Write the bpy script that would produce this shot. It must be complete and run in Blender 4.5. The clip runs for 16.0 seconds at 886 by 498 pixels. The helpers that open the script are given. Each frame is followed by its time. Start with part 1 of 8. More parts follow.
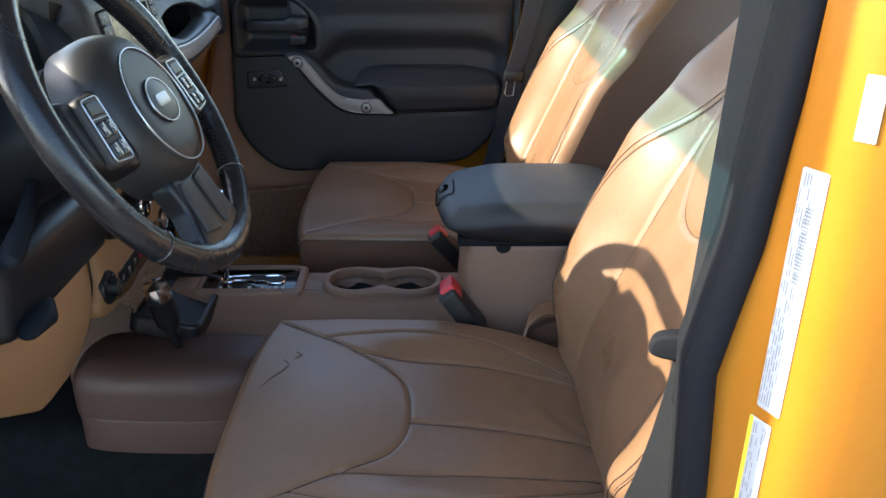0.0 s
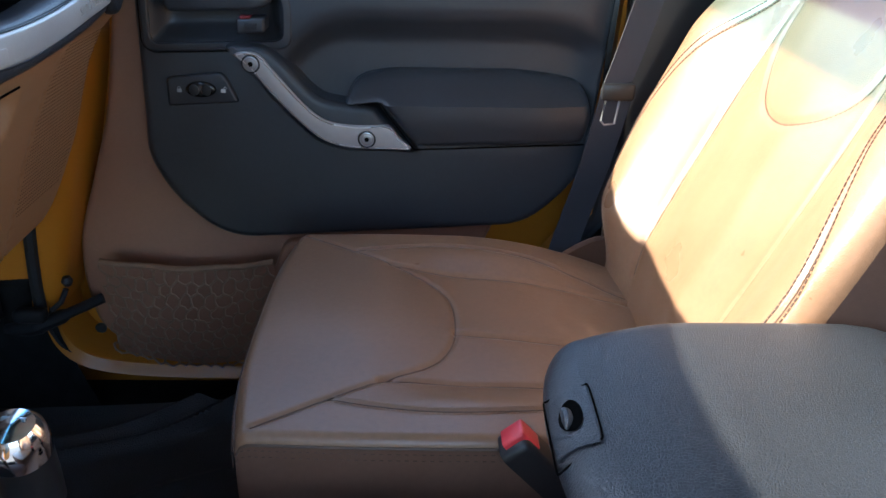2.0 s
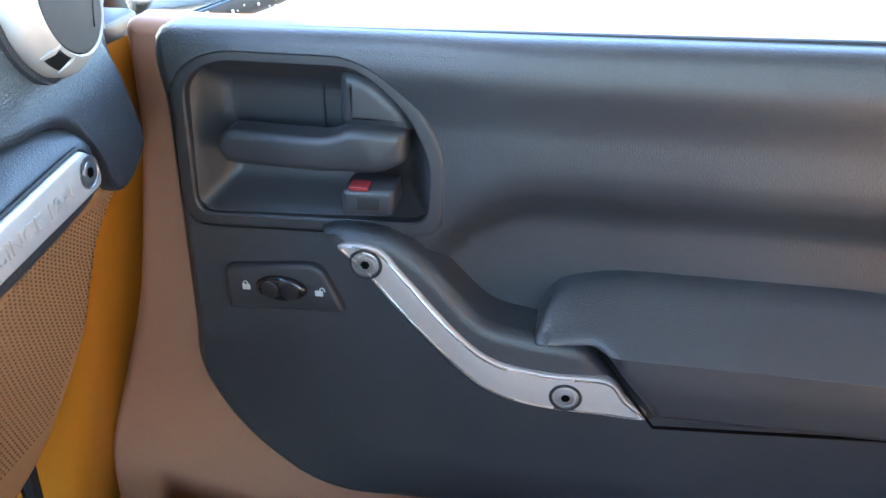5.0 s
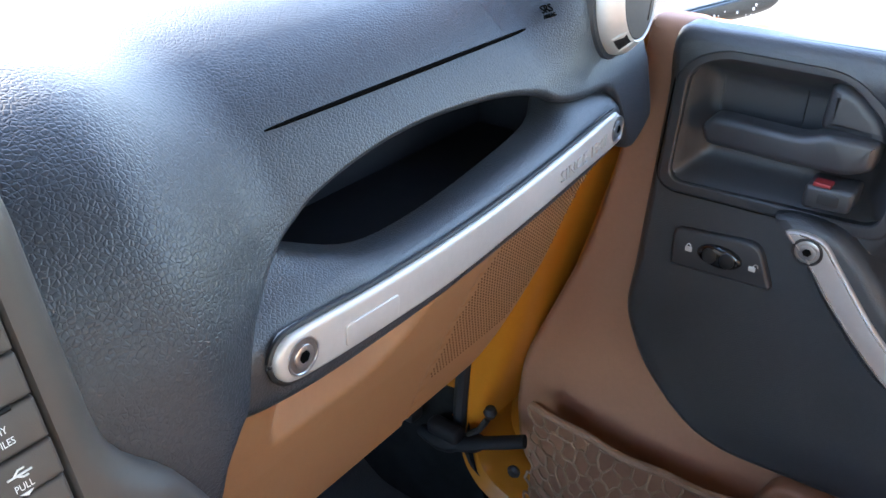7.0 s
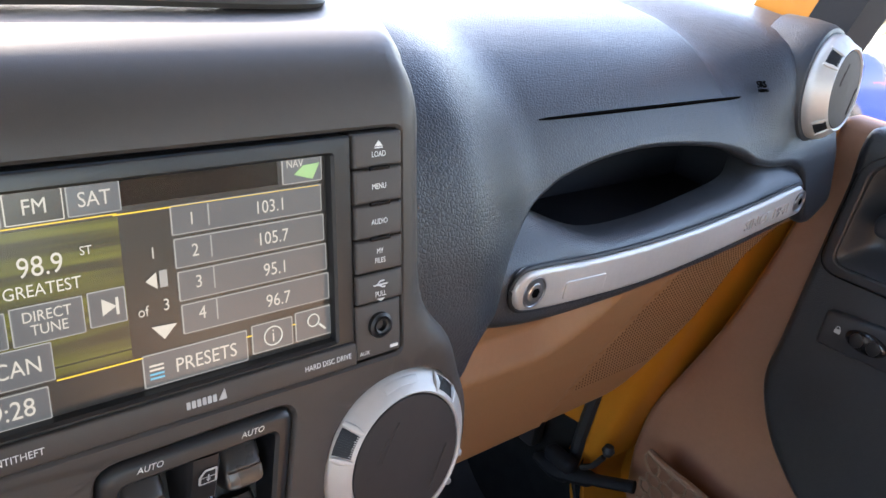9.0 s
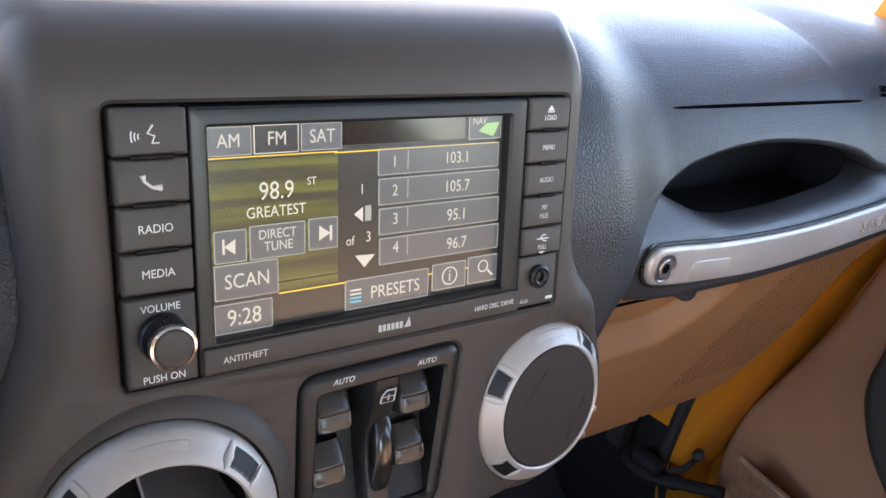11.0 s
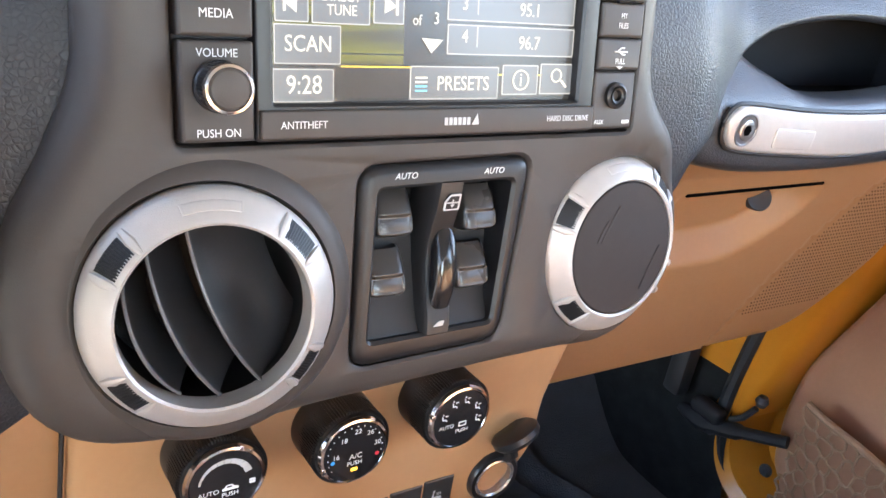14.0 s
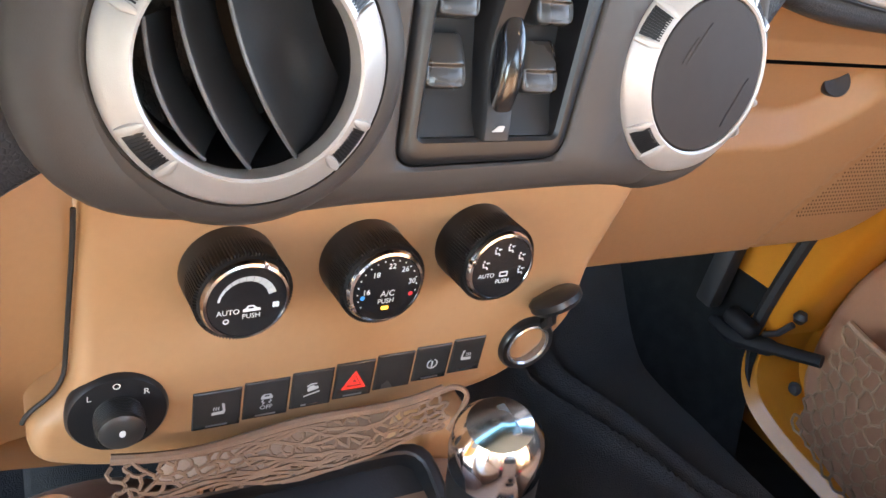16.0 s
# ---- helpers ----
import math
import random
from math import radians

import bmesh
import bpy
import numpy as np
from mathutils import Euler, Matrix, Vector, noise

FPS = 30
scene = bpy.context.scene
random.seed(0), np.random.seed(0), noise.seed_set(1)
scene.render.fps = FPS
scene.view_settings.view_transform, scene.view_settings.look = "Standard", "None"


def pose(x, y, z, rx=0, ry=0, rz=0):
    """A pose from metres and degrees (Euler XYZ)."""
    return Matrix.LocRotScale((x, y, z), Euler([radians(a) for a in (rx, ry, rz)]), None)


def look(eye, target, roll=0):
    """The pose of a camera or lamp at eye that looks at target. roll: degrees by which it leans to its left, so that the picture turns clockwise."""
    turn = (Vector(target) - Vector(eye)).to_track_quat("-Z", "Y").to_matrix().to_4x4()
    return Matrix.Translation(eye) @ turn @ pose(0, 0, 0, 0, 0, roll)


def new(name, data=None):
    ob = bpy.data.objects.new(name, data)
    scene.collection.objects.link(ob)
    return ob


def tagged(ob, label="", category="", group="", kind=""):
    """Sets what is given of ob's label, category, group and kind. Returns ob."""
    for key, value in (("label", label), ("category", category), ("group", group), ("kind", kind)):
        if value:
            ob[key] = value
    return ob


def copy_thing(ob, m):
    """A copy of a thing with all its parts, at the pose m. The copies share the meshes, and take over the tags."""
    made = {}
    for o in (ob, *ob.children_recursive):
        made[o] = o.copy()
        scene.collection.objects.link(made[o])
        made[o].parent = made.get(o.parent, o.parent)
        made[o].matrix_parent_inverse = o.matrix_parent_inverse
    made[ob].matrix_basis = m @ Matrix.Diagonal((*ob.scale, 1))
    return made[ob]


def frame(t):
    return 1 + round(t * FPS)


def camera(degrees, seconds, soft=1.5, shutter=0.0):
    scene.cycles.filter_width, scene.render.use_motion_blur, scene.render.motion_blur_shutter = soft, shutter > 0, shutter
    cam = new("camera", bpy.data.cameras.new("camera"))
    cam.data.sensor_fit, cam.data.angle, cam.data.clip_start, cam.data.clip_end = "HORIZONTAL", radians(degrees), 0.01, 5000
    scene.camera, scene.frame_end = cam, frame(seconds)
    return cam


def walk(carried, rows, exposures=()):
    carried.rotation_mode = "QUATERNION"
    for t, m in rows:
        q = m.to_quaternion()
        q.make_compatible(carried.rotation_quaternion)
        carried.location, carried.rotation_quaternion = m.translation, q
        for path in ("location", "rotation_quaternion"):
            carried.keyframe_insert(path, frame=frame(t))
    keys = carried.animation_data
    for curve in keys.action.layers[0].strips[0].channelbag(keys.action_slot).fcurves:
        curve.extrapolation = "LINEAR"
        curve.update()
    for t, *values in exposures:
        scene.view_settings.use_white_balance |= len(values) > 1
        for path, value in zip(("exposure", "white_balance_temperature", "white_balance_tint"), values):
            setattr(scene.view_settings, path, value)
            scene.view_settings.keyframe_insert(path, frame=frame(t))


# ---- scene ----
cam = camera(57.6, 16.0)
PATH = [
    (0, (-0.008, 0.022, 1.57), (0.005, 1.842, 0.741), 0.1),
    (0.5, (-0.013, 0.217, 1.548), (-0.023, 2.036, 0.718), 0.2),
    (1, (-0.041, 0.43, 1.516), (-0.047, 2.248, 0.682), 0.5),
    (1.5, (-0.053, 0.605, 1.491), (-0.041, 2.411, 0.633), 0.6),
    (2, (-0.09, 0.796, 1.452), (-0.049, 2.59, 0.569), 1.1),
    (2.5, (-0.121, 1.058, 1.409), (-0.046, 2.867, 0.558), 1.3),
    (3, (-0.141, 1.322, 1.403), (0.028, 3.118, 0.539), 1.5),
    (3.2, (-0.139, 1.367, 1.418), (0.051, 3.156, 0.544), 1.3),
    (5.5, (-0.197, 1.397, 1.511), (-0.729, 3.027, 0.483), -1.1),
    (6, (-0.206, 1.336, 1.527), (-0.969, 2.87, 0.495), -1.9),
    (6.5, (-0.219, 1.281, 1.532), (-1.177, 2.707, 0.509), -1.7),
    (7, (-0.216, 1.237, 1.535), (-1.271, 2.606, 0.529), 0.1),
    (7.5, (-0.2, 1.195, 1.537), (-1.323, 2.532, 0.561), 2.7),
    (8, (-0.182, 1.155, 1.543), (-1.377, 2.465, 0.618), 5.0),
    (8.5, (-0.173, 1.125, 1.538), (-1.438, 2.401, 0.659), 7.0),
    (9, (-0.178, 1.098, 1.523), (-1.498, 2.332, 0.666), 8.9),
    (9.5, (-0.173, 1.071, 1.517), (-1.543, 2.257, 0.67), 9.9),
    (10, (-0.168, 1.049, 1.507), (-1.575, 2.196, 0.667), 10.1),
    (10.2, (-0.166, 1.042, 1.507), (-1.578, 2.176, 0.659), 10.1),
    (12.3, (-0.169, 1.032, 1.482), (-1.666, 2.086, 0.677), 7.8),
    (12.5, (-0.166, 1.032, 1.476), (-1.672, 2.075, 0.672), 7.6),
    (13, (-0.155, 1.032, 1.454), (-1.67, 2.062, 0.654), 7.8),
    (13.5, (-0.151, 1.029, 1.428), (-1.654, 2.049, 0.591), 8.5),
    (14, (-0.151, 1.031, 1.414), (-1.65, 2.038, 0.554), 9.4),
    (14.5, (-0.156, 1.034, 1.399), (-1.641, 2.026, 0.499), 10.3),
    (15, (-0.16, 1.032, 1.379), (-1.621, 2.01, 0.425), 11.7),
    (15.5, (-0.165, 1.034, 1.363), (-1.606, 1.996, 0.363), 12.8),
    (16, (-0.164, 1.035, 1.348), (-1.596, 1.979, 0.319), 13.7),
]
EXPOSURE = [(0.0, 2.62, 6400, 8), (1.0, 2.95, 5900, 6), (2.0, 3.22, 5850, 9), (3.0, 4.04, 6800, 16), (5.5, 4.82, 5950, 4), (6.0, 4.80, 5950, 4), (7.0, 4.36, 6450, 11),
            (8.0, 4.10, 6650, 14), (9.0, 3.86, 6850, 17), (10.0, 3.86, 6900, 18), (12.5, 4.12, 6950, 18), (13.0, 4.34, 7000, 19), (13.5, 4.86, 7100, 18), (14.5, 4.98, 7250, 17), (16.0, 5.06, 7400, 15)]
walk(cam, [(t, look(eye, target, roll)) for t, eye, target, roll in PATH], EXPOSURE)

# ---------------------------------------------------------------- daylight
SUN_UP = 28.0
world = bpy.data.worlds.new("sky")
scene.world = world
world.use_nodes = True
wn = world.node_tree
sky = wn.nodes.new("ShaderNodeTexSky")
sky.sky_type = "NISHITA"
sky.sun_disc = False
sky.sun_elevation = radians(SUN_UP)
sky.sun_rotation = radians(-90)
wn.links.new(sky.outputs[0], wn.nodes["Background"].inputs[0])
wn.nodes["Background"].inputs[1].default_value = 0.15
lamp = bpy.data.lights.new("sun", "SUN")
lamp.energy, lamp.angle, lamp.color = 2.5, radians(0.55), (1.0, 0.90, 0.70)
new("sun", lamp).matrix_world = look((-4, 1.2, 1.2 + 4 * math.tan(radians(SUN_UP))), (0, 1.2, 1.2))


# ---------------------------------------------------------------- materials
def pbr(name, col, rough=0.5, metal=0.0, var=0.12, vscale=9.0, bump=0.0, bscale=900.0, kind="noise", coat=0.0,
        spec=0.5, rvar=0.08, dist=0.001, fine=0.0, sheen=0.0):
    """A surface: base colour with two scales of variation, gloss that varies, and a fine relief."""
    m = bpy.data.materials.new(name)
    m.use_nodes = True
    nt = m.node_tree
    nodes, link = nt.nodes, nt.links.new
    b = nodes["Principled BSDF"]
    b.inputs["Roughness"].default_value = rough
    b.inputs["Metallic"].default_value = metal
    b.inputs["Specular IOR Level"].default_value = spec
    b.inputs["Coat Weight"].default_value = coat
    b.inputs["Coat Roughness"].default_value = 0.05
    b.inputs["Sheen Weight"].default_value = sheen
    co = nodes.new("ShaderNodeTexCoord")
    broad = nodes.new("ShaderNodeTexNoise")
    broad.inputs["Scale"].default_value, broad.inputs["Detail"].default_value = vscale, 5
    link(co.outputs["Object"], broad.inputs["Vector"])
    small = nodes.new("ShaderNodeTexNoise")
    small.inputs["Scale"].default_value, small.inputs["Detail"].default_value = vscale * 22, 3
    link(co.outputs["Object"], small.inputs["Vector"])
    mixf = nodes.new("ShaderNodeMath")
    mixf.operation = "MULTIPLY_ADD"
    mixf.inputs[1].default_value = 0.35
    link(small.outputs["Fac"], mixf.inputs[0])
    scl = nodes.new("ShaderNodeMath")
    scl.operation = "MULTIPLY"
    scl.inputs[1].default_value = 0.65
    link(broad.outputs["Fac"], scl.inputs[0])
    link(scl.outputs[0], mixf.inputs[2])
    ramp = nodes.new("ShaderNodeMapRange")
    ramp.inputs["From Min"].default_value, ramp.inputs["From Max"].default_value = 0.3, 0.7
    ramp.inputs["To Min"].default_value, ramp.inputs["To Max"].default_value = 1 - var, 1 + var
    link(mixf.outputs[0], ramp.inputs["Value"])
    mul = nodes.new("ShaderNodeVectorMath")
    mul.operation = "SCALE"
    mul.inputs[0].default_value = col[:3]
    link(ramp.outputs[0], mul.inputs["Scale"])
    link(mul.outputs[0], b.inputs["Base Color"])
    rr = nodes.new("ShaderNodeMapRange")
    rr.inputs["From Min"].default_value, rr.inputs["From Max"].default_value = 0.3, 0.7
    rr.inputs["To Min"].default_value, rr.inputs["To Max"].default_value = max(0.02, rough - rvar), min(1, rough + rvar)
    link(broad.outputs["Fac"], rr.inputs["Value"])
    link(rr.outputs[0], b.inputs["Roughness"])
    if bump:
        bp = nodes.new("ShaderNodeBump")
        bp.inputs["Strength"].default_value, bp.inputs["Distance"].default_value = bump, dist
        if kind == "grain":
            tex = nodes.new("ShaderNodeTexVoronoi")
            tex.feature = "DISTANCE_TO_EDGE"
            tex.inputs["Scale"].default_value = bscale
            tex.inputs["Randomness"].default_value = 1.0
            wob = nodes.new("ShaderNodeTexNoise")
            wob.inputs["Scale"].default_value = bscale * 0.4
            link(co.outputs["Object"], wob.inputs["Vector"])
            add = nodes.new("ShaderNodeVectorMath")
            add.operation = "MULTIPLY_ADD"
            add.inputs[1].default_value = (0.6 / bscale,) * 3
            link(wob.outputs["Color"], add.inputs[0])
            link(co.outputs["Object"], add.inputs[2])
            link(add.outputs[0], tex.inputs["Vector"])
            cap = nodes.new("ShaderNodeMath")
            cap.operation = "MINIMUM"
            cap.inputs[1].default_value = 0.22
            link(tex.outputs["Distance"], cap.inputs[0])
            link(cap.outputs[0], bp.inputs["Height"])
        elif kind == "weave":
            tex = nodes.new("ShaderNodeTexWave")
            tex.inputs["Scale"].default_value = bscale
            tex.inputs["Distortion"].default_value = 0.6
            link(co.outputs["Object"], tex.inputs["Vector"])
            link(tex.outputs["Fac"], bp.inputs["Height"])
        else:
            tex = nodes.new("ShaderNodeTexNoise")
            tex.inputs["Scale"].default_value, tex.inputs["Detail"].default_value = bscale, 3
            link(co.outputs["Object"], tex.inputs["Vector"])
            link(tex.outputs["Fac"], bp.inputs["Height"])
        link(bp.outputs[0], b.inputs["Normal"])
        if fine:
            bp2 = nodes.new("ShaderNodeBump")
            bp2.inputs["Strength"].default_value, bp2.inputs["Distance"].default_value = fine, 0.004
            link(broad.outputs["Fac"], bp2.inputs["Height"])
            link(bp2.outputs[0], bp.inputs["Normal"])
    return m


LAMP_LEVEL = 0.13            # displays and indicators against the daylight


def glow(name, col, strength):
    m = bpy.data.materials.new(name)
    m.use_nodes = True
    b = m.node_tree.nodes["Principled BSDF"]
    b.inputs["Base Color"].default_value = (0.02, 0.02, 0.02, 1)
    b.inputs["Roughness"].default_value = 0.25
    b.inputs["Emission Color"].default_value = (*col, 1)
    b.inputs["Emission Strength"].default_value = strength * LAMP_LEVEL
    return m


def clear(name, tint=(1, 1, 1)):
    """A thin pane: mostly clear, with a faint reflection."""
    m = bpy.data.materials.new(name)
    m.use_nodes = True
    nt = m.node_tree
    nt.nodes.clear()
    out = nt.nodes.new("ShaderNodeOutputMaterial")
    tr = nt.nodes.new("ShaderNodeBsdfTransparent")
    tr.inputs[0].default_value = (*tint, 1)
    gl = nt.nodes.new("ShaderNodeBsdfGlossy")
    gl.inputs["Roughness"].default_value = 0.02
    fr = nt.nodes.new("ShaderNodeFresnel")
    fr.inputs[0].default_value = 1.45
    mix = nt.nodes.new("ShaderNodeMixShader")
    nt.links.new(fr.outputs[0], mix.inputs[0])
    nt.links.new(tr.outputs[0], mix.inputs[1])
    nt.links.new(gl.outputs[0], mix.inputs[2])
    nt.links.new(mix.outputs[0], out.inputs[0])
    return m


PAD = pbr("grained black vinyl", (0.021, 0.0235, 0.029), 0.42, var=0.10, bump=0.55, bscale=430, kind="grain", dist=0.0013, rvar=0.06, spec=0.34, fine=0.12)
LIDV = pbr("padded black lid vinyl", (0.026, 0.029, 0.034), 0.38, spec=0.5, var=0.12, bump=0.75, bscale=470, kind="grain", dist=0.0014, rvar=0.08)
TUNV = pbr("brown tunnel vinyl with footwell shade", (0.085, 0.044, 0.033), 0.50, var=0.12, bump=0.3, bscale=600, kind="grain", dist=0.0009)
VANEE = pbr("lighter grey vane edge", (0.085, 0.085, 0.088), 0.42, var=0.15, vscale=40)
VANE = pbr("dark grey vane plastic", (0.046, 0.049, 0.054), 0.36, var=0.15, vscale=40, rvar=0.08)
ROCKER = pbr("satin switch plastic", (0.026, 0.025, 0.024), 0.26, var=0.10, bump=0.05, bscale=1600, rvar=0.07)
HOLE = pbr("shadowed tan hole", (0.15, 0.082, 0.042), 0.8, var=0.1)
FLAP = pbr("dull brown black flap", (0.032, 0.027, 0.026), 0.62, var=0.10, bump=0.10, bscale=2000, rvar=0.06, spec=0.18)
BEZEL = pbr("matt black plastic", (0.046, 0.039, 0.035), 0.50, var=0.08, bump=0.14, bscale=2000, rvar=0.07, dist=0.0005, spec=0.36)
BLACK = pbr("smooth black plastic", (0.011, 0.011, 0.012), 0.38, var=0.10, bump=0.05, bscale=1600, rvar=0.07, spec=0.4)
GLOSS = pbr("gloss black plastic", (0.012, 0.012, 0.013), 0.14, var=0.05, rvar=0.04)
DARK = pbr("near-black plastic and cavity shade", (0.006, 0.006, 0.007), 0.6, var=0.1)
DOORV = pbr("soft black door vinyl", (0.026, 0.028, 0.032), 0.40, var=0.14, bump=0.5, bscale=480, kind="grain", dist=0.0010, rvar=0.06, spec=0.48, fine=0.12)
DOORP = pbr("black door plastic", (0.025, 0.0258, 0.029), 0.42, var=0.10, bump=0.16, bscale=1500, rvar=0.06, spec=0.45)
TAN = pbr("saddle tan plastic", (0.330, 0.174, 0.080), 0.52, var=0.07, bump=0.16, bscale=1500, rvar=0.06, dist=0.0006)
DTAN = pbr("saddle tan door vinyl", (0.240, 0.117, 0.070), 0.56, var=0.08, bump=0.2, bscale=900, rvar=0.06)
CONS = pbr("brown console plastic", (0.238, 0.142, 0.094), 0.50, var=0.08, bump=0.16, bscale=1500, rvar=0.06)
HIDE = pbr("brown seat leather", (0.214, 0.120, 0.067), 0.34, var=0.14, vscale=7, bump=0.34, bscale=480, kind="grain", dist=0.0009, rvar=0.08, fine=0.25)
HIDED = pbr("brown seat leather darkened for sides and cracks", (0.140, 0.072, 0.045), 0.36, var=0.13, vscale=7, bump=0.34, bscale=480, kind="grain", dist=0.0009, rvar=0.08, fine=0.3)
THREAD = pbr("tan thread", (0.27, 0.17, 0.11), 0.8, var=0.2, vscale=60)
SEWN = pbr("dull yellow thread", (0.36, 0.33, 0.12), 0.8, var=0.2, vscale=60)
SEAMD = pbr("shadowed seam leather", (0.085, 0.048, 0.030), 0.6, var=0.1)
THREADD = pbr("dark thread", (0.085, 0.052, 0.038), 0.8, var=0.2, vscale=60)
SILVER = pbr("satin silver paint", (0.44, 0.415, 0.39), 0.43, metal=0.45, var=0.07, bump=0.14, bscale=2200, rvar=0.06)
TRIMG = pbr("warm grey satin metal", (0.34, 0.312, 0.296), 0.46, metal=0.35, var=0.06, rvar=0.06, bump=0.05, bscale=2000)
EDGE = pbr("bright machined edge", (0.70, 0.67, 0.65), 0.26, metal=0.95, var=0.05)
CHROME = pbr("chrome", (0.78, 0.78, 0.80), 0.13, metal=1.0, var=0.04, rvar=0.05)
BOLT = pbr("bolt steel", (0.32, 0.32, 0.33), 0.30, metal=0.9, var=0.1)
PAINT = pbr("orange car paint", (0.41, 0.152, 0.014), 0.34, var=0.05, coat=0.10, rvar=0.03, bump=0.03, bscale=60, spec=0.30)
RUBBER = pbr("black rubber seal", (0.018, 0.019, 0.022), 0.55, var=0.15, bump=0.2, bscale=700, spec=0.3)
CARPET = pbr("black carpet", (0.016, 0.017, 0.018), 0.95, var=0.35, vscale=40, bump=0.9, bscale=900, dist=0.004, spec=0.05)
MAT = pbr("black floor mat", (0.052, 0.057, 0.064), 0.7, spec=0.25, var=0.25, vscale=20, bump=0.6, bscale=500, dist=0.003)
# darker copy of MAT: the near footwell's shade is put into the colour
MATN = pbr("black carpet mat with footwell shade", (0.012, 0.012, 0.013), 0.95, spec=0.05, var=0.35, vscale=30, bump=0.8, bscale=800, dist=0.003)
BELT = pbr("grey belt webbing", (0.040, 0.036, 0.040), 0.62, var=0.12, bump=0.5, bscale=280, kind="weave", dist=0.0008)
BELTD = pbr("black belt webbing", (0.020, 0.022, 0.025), 0.60, var=0.12, bump=0.5, bscale=300, kind="weave", dist=0.0009)
REDP = pbr("red plastic", (0.62, 0.035, 0.045), 0.4, var=0.08)
REDD = pbr("dark red paint", (0.17, 0.012, 0.014), 0.5, var=0.08)
WHITE = pbr("white marking", (0.62, 0.62, 0.60), 0.6, var=0.04)
NETM = pbr("brown elastic cord", (0.21, 0.125, 0.078), 0.8, var=0.2, vscale=60, bump=0.5, bscale=1500)
PALE = pbr("pale grey marking", (0.42, 0.42, 0.41), 0.6, var=0.05)
TRIMB = pbr("matt black trim", (0.009, 0.010, 0.013), 0.72, spec=0.2, var=0.1, bump=0.1, bscale=900)
LABEL = pbr("white paper label", (0.50, 0.52, 0.56), 0.45, var=0.03, coat=0.2)
PRINT = pbr("grey label print", (0.22, 0.24, 0.27), 0.6, var=0.2)
YELLOW = pbr("yellow label band", (0.80, 0.70, 0.06), 0.5, var=0.05)
WLEATHER = pbr("worn black wheel leather", (0.016, 0.016, 0.018), 0.22, var=0.25, vscale=14, bump=0.26, bscale=500, kind="grain", dist=0.0008, rvar=0.12)
WPAD = pbr("black airbag cover", (0.022, 0.022, 0.022), 0.44, var=0.08, bump=0.28, bscale=520, kind="grain", dist=0.0008)
RINGM = pbr("dull steel ring", (0.40, 0.40, 0.41), 0.30, metal=0.9, var=0.08)
ROOF = pbr("grey headliner", (0.45, 0.44, 0.42), 0.9, var=0.1, bump=0.3, bscale=600)
CONCRETE = pbr("pale concrete", (0.12, 0.11, 0.098), 0.85, var=0.18, vscale=0.8, bump=0.3, bscale=30, dist=0.01)
BLUECAR = pbr("blue car paint", (0.007, 0.026, 0.14), 0.35, var=0.05, vscale=1, coat=0.25)
GREYCAR = pbr("grey car paint", (0.10, 0.10, 0.11), 0.3, metal=0.4, var=0.05, vscale=1, coat=0.8)
WINDOWG = pbr("dark car glass", (0.02, 0.025, 0.03), 0.06, var=0.05, vscale=1)
BARK = pbr("grey bark", (0.16, 0.13, 0.11), 0.9, var=0.3, bump=0.5, bscale=40, dist=0.02)
LEAF = pbr("dry leaves", (0.10, 0.082, 0.022), 0.7, var=0.35, vscale=3)
GLASS = clear("window glass")
VOIDM = pbr("unlit gap", (0.003, 0.003, 0.003), 0.9, var=0.1, spec=0.0)
MIRROR = pbr("mirror glass", (0.52, 0.53, 0.55), 0.02, metal=1.0, var=0.01, rvar=0.01)
SHADE = clear("windscreen shade band", (0.24, 0.60, 0.70))


# ---------------------------------------------------------------- shape helpers
def frame_at(origin, u, v):
    """A pose whose local x is u, local y is v and local z points out of the surface."""
    u, v = Vector(u).normalized(), Vector(v).normalized()
    w = u.cross(v).normalized()
    m = Matrix((u, v, w)).transposed().to_4x4()
    m.translation = origin
    return m


def thing(name, loc, label, category, group="", kind=""):
    ob = new(name)
    ob.empty_display_size = 0.05
    ob.location = loc
    return tagged(ob, label, category, group, kind)


def part(name, bm, mat, parent=None, label="", pose_m=None, sharp=38, flat=False):
    """Links a bmesh as one mesh object, under a thing or a part."""
    if pose_m is not None:
        bm.transform(pose_m)
    me = bpy.data.meshes.new(name)
    bm.normal_update()
    bm.to_mesh(me)
    bm.free()
    if not flat:
        me.polygons.foreach_set("use_smooth", [True] * len(me.polygons))
        me.set_sharp_from_angle(angle=radians(sharp))
    me.materials.append(mat)
    ob = new(name, me)
    if parent is not None:
        ob.parent = parent
        if parent.type == "EMPTY":
            ob.matrix_parent_inverse = Matrix.Translation(parent.location).inverted()
    return tagged(ob, label)


def solo(name, bm, mat, label, category, group="", kind="", pose_m=None, sharp=38):
    return tagged(part(name, bm, mat, None, "", pose_m, sharp), label, category, group, kind)


def merge(bm, other, m=None):
    """Adds a bmesh to another, and frees it."""
    if m is not None:
        other.transform(m)
    me = bpy.data.meshes.new("tmp")
    other.to_mesh(me)
    other.free()
    bm.from_mesh(me)
    bpy.data.meshes.remove(me)
    return bm


